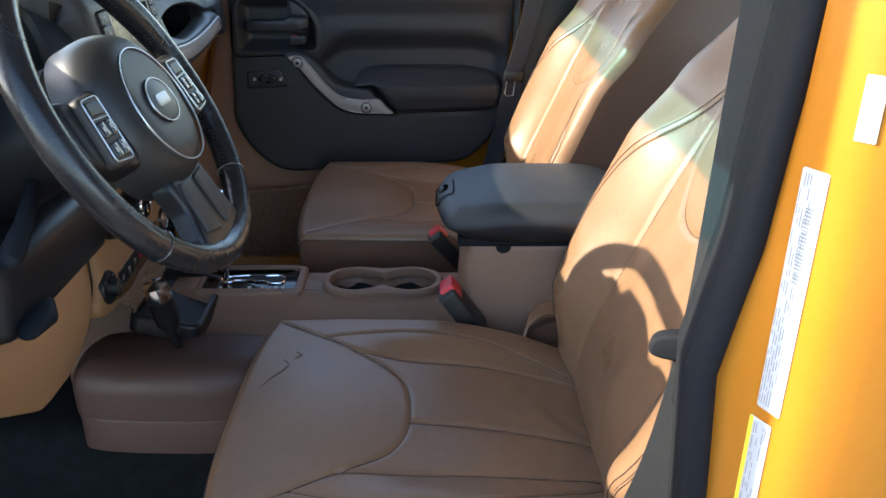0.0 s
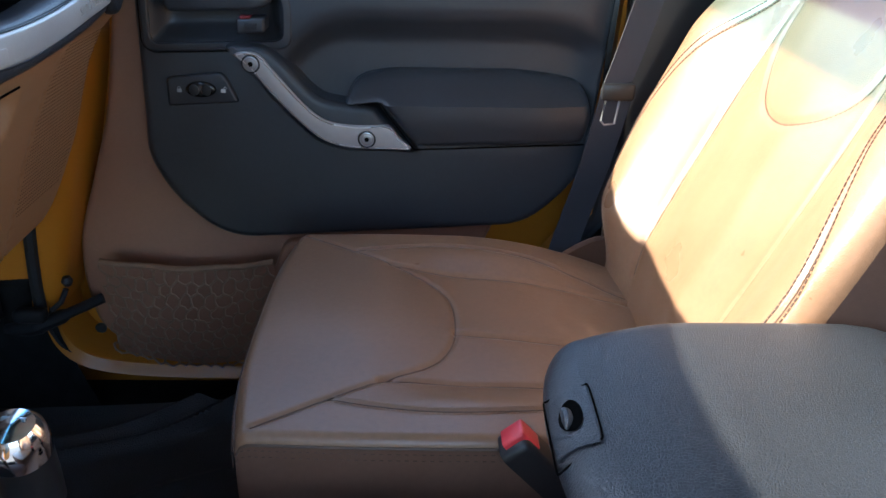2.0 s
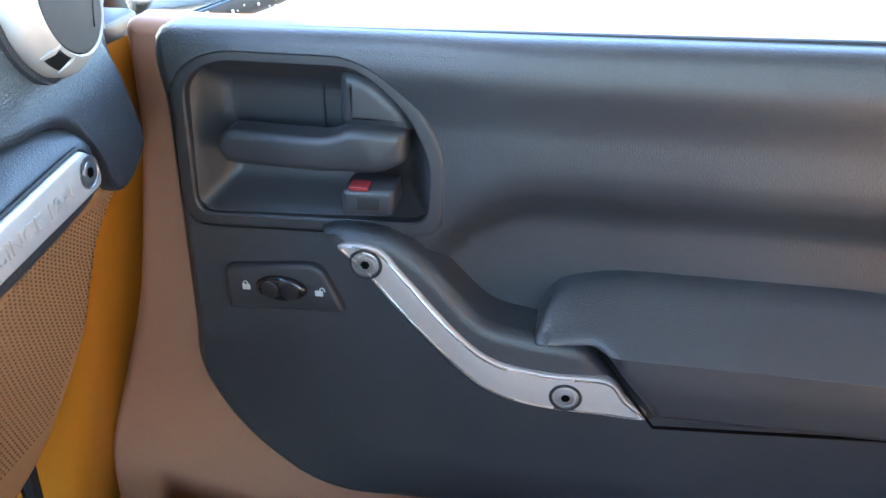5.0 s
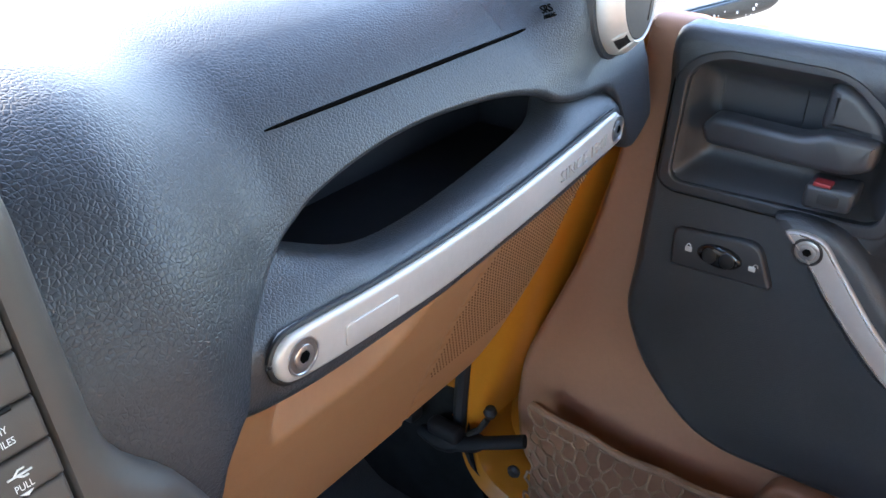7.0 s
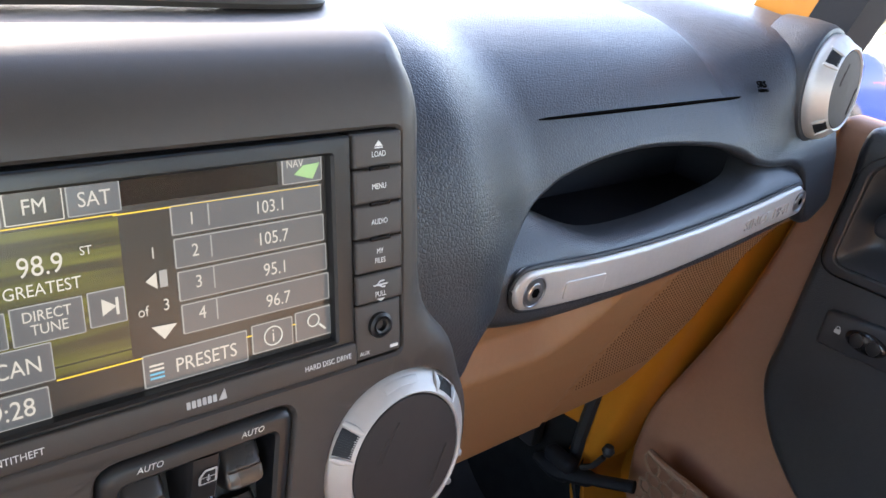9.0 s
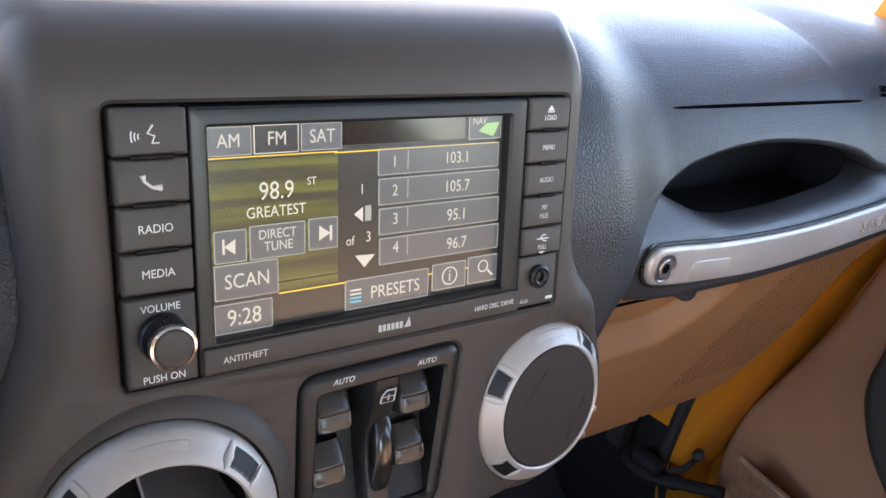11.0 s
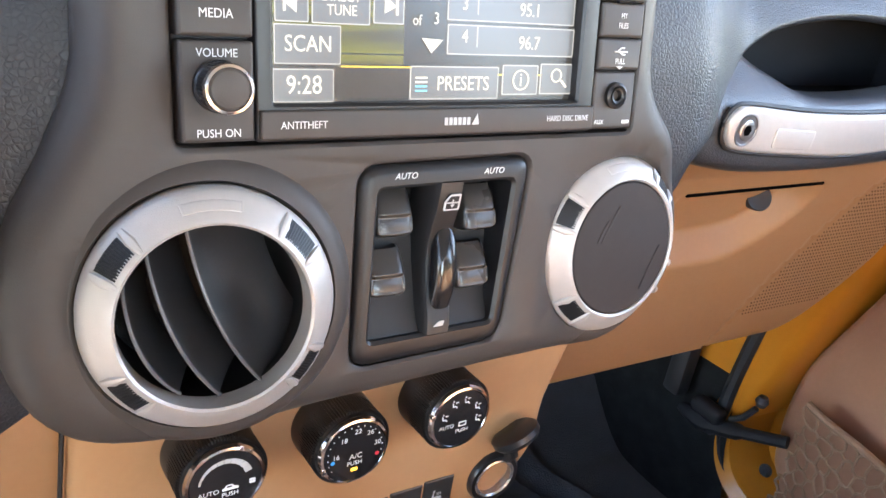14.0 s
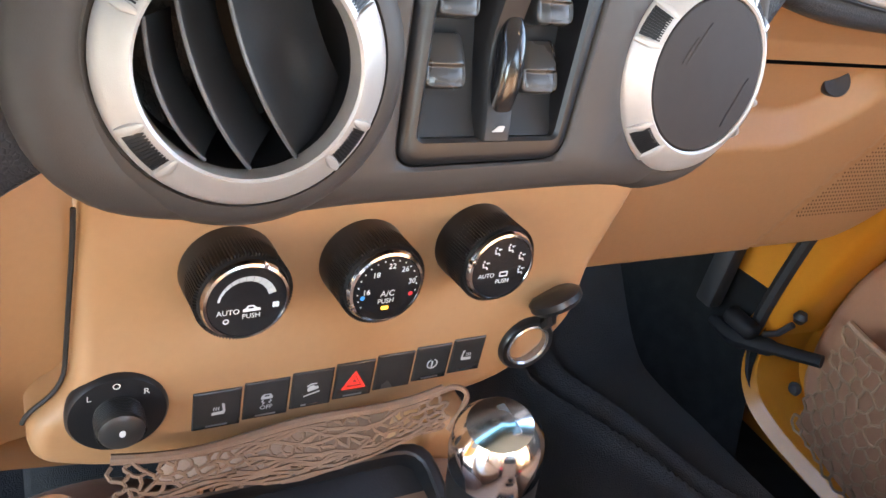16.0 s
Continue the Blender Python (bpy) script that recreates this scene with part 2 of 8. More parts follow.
def block(x0, x1, y0, y1, z0, z1, r=0.004, seg=2):
    bm = bmesh.new()
    bmesh.ops.create_cube(bm, size=1, matrix=Matrix.Translation(((x0 + x1) / 2, (y0 + y1) / 2, (z0 + z1) / 2)) @ Matrix.Diagonal((x1 - x0, y1 - y0, z1 - z0, 1)))
    if r > 0:
        bmesh.ops.bevel(bm, geom=bm.edges[:], offset=r, segments=seg, affect="EDGES", profile=0.5)
    return bm


def smooth_loop(pts, steps=6, closed=True):
    """A rounded line through the given points (Catmull-Rom)."""
    out, n = [], len(pts)
    span = n if closed else n - 1
    for i in range(span):
        if closed:
            a, b, c, d = (Vector(pts[(i + k - 1) % n]) for k in range(4))
        else:
            a, b, c, d = (Vector(pts[min(max(i + k - 1, 0), n - 1)]) for k in range(4))
        for s in range(steps):
            t = s / steps
            out.append(0.5 * ((2 * b) + (c - a) * t + (2 * a - 5 * b + 4 * c - d) * t * t + (3 * b - a - 3 * c + d) * t ** 3))
    if not closed:
        out.append(Vector(pts[-1]))
    return out


def fillet(pts, r, seg=5):
    """A polygon with its corners rounded by r (one number, or one for each corner)."""
    out, n = [], len(pts)
    for i in range(n):
        p, a, b = Vector(pts[i]), Vector(pts[i - 1]), Vector(pts[(i + 1) % n])
        rr = r[i] if isinstance(r, (list, tuple)) else r
        da, db = (a - p), (b - p)
        k = min(rr, da.length * 0.48, db.length * 0.48)
        if k < 1e-5:
            out.append(p)
            continue
        s, e = p + da.normalized() * k, p + db.normalized() * k
        for j in range(seg + 1):
            t = j / seg
            out.append(s * (1 - t) ** 2 + p * 2 * t * (1 - t) + e * t * t)
    return out


def oval(cx, cy, rx, ry, n=40):
    return [Vector((cx + rx * math.cos(2 * math.pi * i / n), cy + ry * math.sin(2 * math.pi * i / n))) for i in range(n)]


def rect(x0, y0, x1, y1, r=0.0, seg=4):
    p = [(x0, y0), (x1, y0), (x1, y1), (x0, y1)]
    return fillet(p, r, seg) if r else [Vector(q) for q in p]


def area2(pts):
    return sum(pts[i - 1][0] * pts[i][1] - pts[i][0] * pts[i - 1][1] for i in range(len(pts))) / 2


def shrink(pts, d):
    """The polygon moved inwards by d."""
    n, out = len(pts), []
    sgn = 1 if area2(pts) > 0 else -1
    for i in range(n):
        a, p, b = Vector(pts[i - 1]), Vector(pts[i]), Vector(pts[(i + 1) % n])
        e1, e2 = (p - a), (b - p)
        if e1.length < 1e-9:
            e1 = e2
        if e2.length < 1e-9:
            e2 = e1
        n1 = Vector((-e1.y, e1.x)).normalized() * sgn
        n2 = Vector((-e2.y, e2.x)).normalized() * sgn
        m = n1 + n2
        m = m.normalized() if m.length > 1e-6 else n1
        out.append(p + m * (d / max(0.5, m.dot(n1))))
    return out


def slab(outline, depth, bevel=0.003, holes=(), seg=3, hole_depth=None, back=True):
    """A plate seen from local +z: front at z=0, rounded rim, walls down to -depth; holes go right through it."""
    bm = bmesh.new()
    outline = [Vector(p) for p in outline]
    if area2(outline) < 0:
        outline.reverse()

    def ring(pts, z):
        return [bm.verts.new((p[0], p[1], z)) for p in pts]

    def bridge(a, b):
        n = len(a)
        for i in range(n):
            try:
                bm.faces.new((a[i - 1], a[i], b[i], b[i - 1]))
            except ValueError:
                pass

    rows = []
    if bevel > 0:
        for k in range(seg + 1):
            a = math.pi / 2 * k / seg
            rows.append(ring(shrink(outline, bevel * (1 - math.sin(a))) if k < seg else outline, -bevel * (1 - math.cos(a))))
    else:
        rows.append(ring(outline, 0))
    rows.append(ring(outline, -depth))
    for a, b in zip(rows, rows[1:]):
        bridge(b, a)
    edges = [bm.edges.get((rows[0][i - 1], rows[0][i])) for i in range(len(outline))]
    hd = hole_depth or depth
    for h in holes:
        h = [Vector(p) for p in h]
        if area2(h) < 0:
            h.reverse()
        hb = min(bevel, 0.0015)
        r0, r1, r2 = ring(shrink(h, -hb), 0), ring(h, -hb), ring(h, -hd)
        bridge(r0, r1)
        bridge(r1, r2)
        edges += [bm.edges.get((r0[i - 1], r0[i])) for i in range(len(h))]
    got = bmesh.ops.triangle_fill(bm, edges=[e for e in edges if e], use_beauty=True, use_dissolve=False)
    for f in got["geom"]:
        if isinstance(f, bmesh.types.BMFace):
            f.normal_update()
            if f.normal.z < 0:
                f.normal_flip()
    if back and not holes:
        try:
            f = bm.faces.new(rows[-1])
            f.normal_flip()
        except ValueError:
            pass
    bmesh.ops.recalc_face_normals(bm, faces=bm.faces[:])
    fr = [f for f in bm.faces if abs(f.normal.z) > 0.99 and f.calc_center_median().z > -1e-6]
    if fr and fr[0].normal.z < 0:
        bmesh.ops.reverse_faces(bm, faces=bm.faces[:])
    return bm


def slice_up(bm, axis, values):
    for v in values:
        co, no = [0, 0, 0], [0, 0, 0]
        co[axis], no[axis] = v, 1
        bmesh.ops.bisect_plane(bm, geom=bm.verts[:] + bm.edges[:] + bm.faces[:], plane_co=co, plane_no=no, dist=1e-5)
    return bm


def warp(bm, f):
    for v in bm.verts:
        v.co = f(v.co.copy())
    return bm


def lathe(profile, n=48, cap=True):
    """Turns (radius, height) points round local z."""
    bm = bmesh.new()
    rows = []
    for r, z in profile:
        rows.append([bm.verts.new((r * math.cos(2 * math.pi * i / n), r * math.sin(2 * math.pi * i / n), z)) for i in range(n)])
    for a, b in zip(rows, rows[1:]):
        for i in range(n):
            bm.faces.new((a[i - 1], a[i], b[i], b[i - 1]))
    if cap:
        for row, flip in ((rows[0], True), (rows[-1], False)):
            f = bm.faces.new(row)
            if flip:
                f.normal_flip()
    bmesh.ops.recalc_face_normals(bm, faces=bm.faces[:])
    return bm


def tube(path, r, n=8, closed=False, squash=1.0, up=(0, 0, 1)):
    """A round bar along a path; r is one radius or one for each point."""
    bm = bmesh.new()
    path = [Vector(p) for p in path]
    m = len(path)
    rows = []
    for i, p in enumerate(path):
        a = path[i - 1] if (closed or i) else p
        b = path[(i + 1) % m] if (closed or i < m - 1) else p
        t = (b - a).normalized()
        s = t.cross(Vector(up))
        s = s.normalized() if s.length > 1e-4 else t.orthogonal().normalized()
        q = s.cross(t).normalized()
        rr = r[i] if isinstance(r, (list, tuple)) else r
        rows.append([bm.verts.new(p + s * rr * math.cos(2 * math.pi * k / n) + q * rr * squash * math.sin(2 * math.pi * k / n)) for k in range(n)])
    for i in range(m if closed else m - 1):
        a, b = rows[i], rows[(i + 1) % m]
        for k in range(n):
            bm.faces.new((a[k - 1], a[k], b[k], b[k - 1]))
    if not closed:
        bm.faces.new(rows[0]), bm.faces.new(rows[-1])
    bmesh.ops.recalc_face_normals(bm, faces=bm.faces[:])
    return bm


def sheet(rows, closed=False):
    """A surface through rows of points."""
    bm = bmesh.new()
    vs = [[bm.verts.new(p) for p in row] for row in rows]
    for a, b in zip(vs, vs[1:]):
        n = len(a)
        for i in range(0 if closed else 1, n):
            bm.faces.new((a[i - 1], a[i], b[i], b[i - 1]))
    return bm


def band(path, width, thick, side):
    """A flat strap along a path, width across along side."""
    side = Vector(side).normalized()
    rows = []
    for i, p in enumerate(path):
        p = Vector(p)
        t = (Vector(path[min(i + 1, len(path) - 1)]) - Vector(path[max(i - 1, 0)])).normalized()
        nn = side.cross(t).normalized() * thick / 2
        s = side * width / 2
        rows.append([p - s - nn, p + s - nn, p + s + nn, p - s + nn])
    bm = sheet(rows, closed=True)
    bm.verts.ensure_lookup_table()
    bm.faces.new([bm.verts[i] for i in range(4)])
    bm.faces.new([bm.verts[len(rows) * 4 - 4 + i] for i in range(4)])
    bmesh.ops.recalc_face_normals(bm, faces=bm.faces[:])
    return bm


FONT_CACHE = {}


def letters(text, size, deep=0.0003, align="CENTER", shear=0.0, gap=1.0, bold=0.0):
    """Raised letters in the built-in font, centred on the local origin."""
    key = (text, size, deep, align, shear, gap, bold)
    if key not in FONT_CACHE:
        cu = bpy.data.curves.new("txt", "FONT")
        cu.body, cu.size, cu.extrude, cu.align_x, cu.align_y = text, size, deep, align, "CENTER"
        cu.shear, cu.space_character, cu.resolution_u, cu.offset = shear, gap, 3, size * bold
        tmp = new("txt", cu)
        FONT_CACHE[key] = bpy.data.meshes.new_from_object(tmp.evaluated_get(bpy.context.evaluated_depsgraph_get()))
        bpy.data.objects.remove(tmp)
        bpy.data.curves.remove(cu)
    bm = bmesh.new()
    bm.from_mesh(FONT_CACHE[key])
    return bm


def step(a, b, x):
    t = min(1, max(0, (x - a) / (b - a)))
    return t * t * (3 - 2 * t)

# ---------------------------------------------------------------- ground and distance
MID = 1.2085                    # the car's middle line
bm = bmesh.new()
bmesh.ops.create_grid(bm, x_segments=2, y_segments=2, size=400)
solo("ground", bm, CONCRETE, "pale sunlit concrete of a wide parking lot", "ground", kind="structure")

# ---------------------------------------------------------------- car shell
FLOOR_Z = 0.62
floor = solo("floor", block(-1.05, 1.7, 0.46, 1.96, FLOOR_Z - 0.05, FLOOR_Z, 0), CARPET, "black carpeted car floor", "floor", kind="structure")
solo("wall_firewall", block(-1.10, -1.05, 0.46, 2.0, FLOOR_Z - 0.25, 1.40, 0), CARPET, "black carpeted firewall in front of the footwells", "wall", kind="structure")
solo("wall_cowl", block(-1.30, -0.86, 0.40, 2.02, 1.37, 1.42, 0.01), BLACK, "black cowl below the windscreen", "cowl", kind="structure")
solo("ceiling", block(-0.50, 1.75, 0.50, 1.92, 1.86, 1.90, 0.01), ROOF, "grey headliner of the hard top", "ceiling", kind="structure")
solo("wall_rear", block(1.70, 1.75, 0.46, 1.96, FLOOR_Z, 1.35, 0), DOORP, "dark rear wall of the cargo space", "wall", kind="structure")
solo("windscreen_header", block(-0.56, -0.47, 0.479, 1.92, 1.775, 1.90, 0.012), BLACK, "black header above the windscreen", "header", kind="structure")


def screen_strip(z0, z1):
    rows = []
    for z in (z0, z1):
        x = -0.505 + (z - 1.785) / (1.785 - 1.415) * 0.365
        rows.append([(x, 0.55, z), (x, 1.87, z)])
    return sheet(rows)


wind = thing("windscreen", (-0.87, MID, 1.415), "raked clear windscreen with a teal shade band", "windscreen", kind="structure")
pane = part("pane", screen_strip(1.415, 1.722), GLASS, wind)
pane.visible_shadow = False
part("shade_band", screen_strip(1.722, 1.785), SHADE, wind, "teal tinted band")

# body sides behind the front doors, with window openings above the belt line
for y0, y1, nm in ((0.44, 0.50, "wall_rear_side_near"), (1.95, 2.0, "wall_rear_side_far")):
    solo(nm, block(0.30 if y0 > 1 else 0.42, 1.75, y0, y1, FLOOR_Z - 0.2, 1.36, 0), DOORP, "black trimmed rear door below its window", "rear door", kind="structure")
    solo(nm + "_rail", block(-0.50, 1.75, y0 if y0 > 1 else 0.479, y1 if y0 > 1 else 0.54, 1.80, 1.90, 0.01), BLACK, "black side rail above the windows", "rail", kind="structure")
    solo(nm + "_post", block(1.05, 1.15, y0, y1, 1.36, 1.80, 0.01), BLACK, "black window post", "post", kind="structure")
for y0, y1, nm in ((0.479, 0.54, "pillar_front_near"), (1.92, 1.935, "pillar_front_far")):
    rows = []
    for z in (1.36, 1.42, 1.46, 1.55, 1.65, 1.80):
        x = -0.60 + (z - 1.36) * 0.30
        if y0 > 1.0:
            y0 = 1.92 if z < 1.40 else 1.872
        rows.append([(x + 0.020, y0, z), (x + 0.062, y0, z), (x + 0.062, y1, z), (x + 0.020, y1, z)])
    solo(nm, sheet(rows, True), TRIMB, "black windscreen pillar", "pillar", kind="structure")
rows = []
for z in (1.425, 1.46, 1.55, 1.65, 1.80):
    x = -0.60 + (z - 1.36) * 0.30
    rows.append([(x - 0.045, 1.885, z), (x + 0.018, 1.885, z), (x + 0.018, 1.965, z), (x - 0.045, 1.965, z)])
solo("pillar_inner_far", sheet(rows, True), PAINT, "orange painted inner side of the windscreen pillar", "pillar", kind="structure")

solo("cowl_corner_far", block(-0.98, -0.538, 1.920, 2.0, 1.290, 1.345, 0.008), BLACK, "black body corner at the foot of the windscreen", "cowl", kind="structure")
solo("fender_far", block(-1.15, -0.55, 2.0, 2.04, 0.40, 1.30, 0.01), PAINT, "orange body side ahead of the far door", "body side", kind="structure")
solo("body_side_far", block(0.14, 0.46, 1.99, 2.03, 0.40, 1.37, 0.01), BLACK, "dark body side behind the far front door", "body side", kind="structure")
solo("rocker_far", block(-1.05, 0.45, 1.962, 2.0, 0.40, 0.72, 0.01), PAINT, "orange body side below the far door", "body side", kind="structure")

# far door post with its belt
post = thing("pillar_middle_far", (0.24, 1.95, FLOOR_Z), "orange body pillar with a black rubber seal behind the front door", "pillar", kind="structure")
rows = []
for z in (0.60, 0.80, 0.95, 1.10, 1.30, 1.50, 1.82):
    x = 0.165 + (z - 1.1) * 0.05 - max(0, 0.98 - z) * 0.75
    rows.append([(x + 0.012, 2.02, z), (x + 0.012, 1.965, z), (x + 0.03, 1.955, z), (x + 0.035, 1.93, z)])
part("jamb", sheet(rows), PAINT, post)
rows = []
for z in (0.60, 0.80, 0.95, 1.10, 1.30, 1.50, 1.82):
    x = 0.165 + (z - 1.1) * 0.05 - max(0, 0.98 - z) * 0.75
    rows.append([Vector((x + 0.031 + 0.014 * step(1.0, 0.92, z), 1.93, z))])
part("seal", tube([r[0] for r in rows], 0.013, 8), RUBBER, post, "black rubber seal")
part("trim", block(0.184, 0.42, 1.915, 1.95, FLOOR_Z, 1.82, 0.012), BLACK, post, "dark pillar trim")

# sill and body edge of the far front door
SILLP = [(-0.600, 1.20), (-0.632, 1.08), (-0.660, 0.98), (-0.671, 0.90), (-0.677, 0.81), (-0.676, 0.755), (-0.655, 0.718), (-0.615, 0.698), (-0.54, 0.688), (-0.40, 0.684), (0.0, 0.682), (0.30, 0.682)]
sill = thing("door_sill", (-0.2, 1.90, FLOOR_Z), "orange painted door sill with a black seal", "sill", kind="structure")
pth = smooth_loop([(x, 1.90, z) for x, z in SILLP], 6, False)
part("seal", tube([p + Vector((-0.010 * step(0.72, 0.84, p.z), -0.006 - 0.010 * step(0.70, 0.80, p.z), 0.0)) for p in pth], [0.0026 + 0.0070 * step(0.76, 0.82, p.z) for p in pth], 8, up=(0, 1, 0)), RUBBER, sill, "black rubber seal")
rows = []
for i, p in enumerate(pth):
    g = pth[min(i + 1, len(pth) - 1)] - pth[max(i - 1, 0)]
    inn = Vector((-g.z, 0, g.x)).normalized()
    if inn.dot(Vector((-0.2, 0, 1.0)) - Vector((p.x, 0, p.z))) < 0:
        inn = -inn
    rows.append([Vector((p.x + inn.x * d, y, p.z + inn.z * d)) for d, y in ((-0.007, 1.886), (0.0, 1.890), (0.010, 1.896), (0.016, 1.912), (0.018, 1.985))])
part("flange", sheet(rows), PAINT, sill)
part("jamb_back", block(-0.80, -0.53, 1.970, 1.998, 0.62, 0.95, 0.004), PAINT, sill, "orange painted jamb")
# painted body side in front of the door, seen past the end of the dashboard
rows = []
for z in (0.62, 0.70, 0.75, 0.81, 0.86, 0.98, 1.10, 1.22, 1.34, 1.42):
    xe = -0.640 + 0.249 * max(0, z - 0.81) + 0.30 * max(0, 0.78 - z)
    rows.append([(-1.05, 1.86, z), (-0.775, 1.872, z), (xe - 0.06, 1.885, z), (xe - 0.032, 1.889, z), (xe - 0.022, 1.897, z), (xe - 0.016, 1.915, z), (xe - 0.014, 1.95, z), (xe - 0.012, 1.998, z)])
hinge = thing("pillar_hinge_far", (-0.7, 1.88, FLOOR_Z), "orange painted hinge pillar beside the footwell", "pillar", kind="structure")
part("panel", sheet([r[2:] for r in rows if 0.80 < r[0][2] < 1.33] + [[(q[0] - 0.010, q[1], 1.332) for q in rows[-2][2:]]]), PAINT, hinge, "orange painted jamb")
part("inner_panel", sheet([r[1:3] for r in rows if r[0][2] > 0.84]), PAINT, hinge, "orange painted inner panel")
part("footwell_side", sheet([r[1:3] + [(r[3][0] - 0.004, 1.8905, r[3][2])] for r in rows if r[0][2] < 0.87]), CARPET, hinge, "black carpeted footwell side")
part("kick_panel", sheet([r[:2] for r in rows]), CARPET, hinge, "black carpeted kick panel")
strap = part("check_strap", tube(smooth_loop([(-0.735, 1.862, 0.784), (-0.705, 1.863, 0.786), (-0.675, 1.866, 0.792), (-0.64, 1.872, 0.806), (-0.590, 1.890, 0.824)], 5, False), [0.008 + 0.010 * min(1, k / 6) for k in range(10)] + [0.014] * 5 + [0.010] * 6, 10, squash=0.8), TRIMB, hinge, "black door check strap")
part("strap_bracket", block(-0.715, -0.665, 1.846, 1.870, 0.800, 0.822, 0.008, 3), TRIMB, hinge, "black strap bracket")
part("stud", tube([(-0.660, 1.866, 0.815), (-0.645, 1.868, 0.828), (-0.634, 1.870, 0.850)], 0.0042, 8), RUBBER, hinge, "black stud")
part("stud_head", lathe([(0.0, -0.009), (0.006, -0.007), (0.0088, 0.0), (0.006, 0.007), (0.0, 0.009)], 14, False), RUBBER, hinge, "round black stud head", Matrix.Translation((-0.630, 1.870, 0.864)))
part("plug", lathe([(0.0, 0.0), (0.008, 0.0), (0.009, 0.004), (0.006, 0.008), (0.0, 0.009)], 16, False), RUBBER, hinge, "black plug", frame_at((-0.598, 1.884, 0.775), (1, 0, 0), (0, 0, 1)))
part("bracket", block(-0.765, -0.735, 1.845, 1.870, 0.800, 0.905, 0.006), RUBBER, hinge, "black bracket")

# floor mat and the fold of the carpet on the far side
rows = []
for i in range(91):
    x = -1.04 + 0.76 * i / 90
    row = []
    for j in range(105):
        y = 1.36 + 0.52 * j / 104
        z = FLOOR_Z + 0.012 + 0.20 * step(-0.80, -1.04, x) + 0.010 * math.sin(y * 22 + x * 7) * step(-0.95, -0.7, x)
        for off, high in ((0.0, 0.020), (0.055, 0.016), (-0.16, 0.008)):
            z += high * math.exp(-((y - 1.66 - off - 0.32 * (x + 0.8) - 0.5 * (x + 0.8) ** 2) / 0.014) ** 2)
        row.append((x, y, z))
    rows.append(row)
solo("floor_mat", sheet(rows), MAT, "black rubber floor mat with a raised rim", "floor mat")
rows = []
for i in range(13):
    x = -1.04 + 0.72 * i / 12
    rows.append([(x, 0.52 + 0.52 * j / 12, FLOOR_Z + 0.012 + 0.22 * step(-0.80, -1.04, x) + 0.004 * math.sin(j * 2 + i)) for j in range(13)])
solo("floor_mat", sheet(rows), MATN, "black floor mat below the steering column", "floor mat")

# ---------------------------------------------------------------- far front door
DOOR = frame_at((0, 1.93, 0), (1, 0, 0), (0, 0, 1))
door = thing("door_1", (-0.2, 1.95, 0.66), "closed front door with black trim over a tan vinyl base", "door", kind="structure")
# painted door shell
shell_out = fillet([(-0.60, 0.70), (0.02, 0.70), (0.10, 0.86), (0.165, 0.98), (0.172, 1.345), (-0.53, 1.335), (-0.55, 1.17), (-0.61, 0.96)], [0.06, 0.05, 0.05, 0.05, 0.02, 0.02, 0.1, 0.1])
part("shell", slab(shell_out, 0.06, 0.008), PAINT, door, "orange painted door shell", DOOR @ Matrix.Translation((0, 0, -0.035)))
# tan base
tan_out = fillet([(-0.598, 0.708), (-0.02, 0.70), (-0.002, 0.895), (0.022, 0.945), (0.06, 1.00), (0.06, 1.342), (-0.462, 1.342), (-0.476, 1.350), (-0.523, 1.3495), (-0.526, 1.265), (-0.540, 1.195), (-0.560, 1.10), (-0.601, 0.990), (-0.634, 0.905), (-0.641, 0.83), (-0.631, 0.745)], [0.03, 0.05, 0.04, 0.04, 0.02, 0.005, 0.005, 0.006, 0.010, 0.03, 0.03, 0.04, 0.04, 0.03, 0.03, 0.02])
tan_hole = fillet([(-0.470, 1.205), (-0.290, 1.207), (-0.286, 1.255), (-0.340, 1.330), (-0.440, 1.330), (-0.468, 1.318)], 0.012)
bm = slab(tan_out, 0.03, 0.010, holes=[tan_hole])
slice_up(bm, 0, [-0.6 + 0.05 * i for i in range(1, 13)])
slice_up(bm, 1, [0.75 + 0.05 * i for i in range(12)])
warp(bm, lambda c: Vector((c.x, c.y, c.z + 0.012 * step(0.95, 0.85, c.y) * step(-0.62, -0.5, c.x) * step(0.02, -0.1, c.x))))
part("base_panel", bm, DTAN, door, "tan vinyl base panel", DOOR @ Matrix.Translation((0, 0, -0.014)))
part("pull_tab", slab(fillet([(-0.335, 0.845), (-0.245, 0.845), (-0.238, 0.90), (-0.262, 0.912), (-0.31, 0.908)], 0.015), 0.02, 0.006), DTAN, door, "tan corner of the pocket", DOOR @ Matrix.Translation((0, 0, 0.014)))


# black trim, with the belt roll, the hollow above the armrest and a flat lower field
def hollow_edge(x):
    return 1.242 - 0.035 * (max(0, -0.20 - x) / 0.072) ** 2 - 0.011 * (max(0, x - 0.06) / 0.057) ** 2


def trim_relief(c):
    x, z = c.x, c.y
    edge = hollow_edge(x)
    grip_line = float(np.interp(x, (-0.36, -0.30, -0.262, -0.235, -0.20, 0.2), (1.215, 1.155, 1.118, 1.094, 1.084, 1.080)))
    inside = step(grip_line, grip_line + 0.02, z) * step(-0.340, -0.250, x) * step(0.165, 0.115, x)
    h = 0.010 * step(1.29, 1.34, z) - 0.006 * step(1.325, 1.36, z)
    h -= 0.020 * step(edge + 0.010, edge - 0.030, z) * inside
    h += 0.008 * step(-0.34, -0.22, x) * step(edge - 0.010, edge + 0.026, z) * step(0.17, 0.12, x)
    return Vector((c.x, c.y, c.z + h))


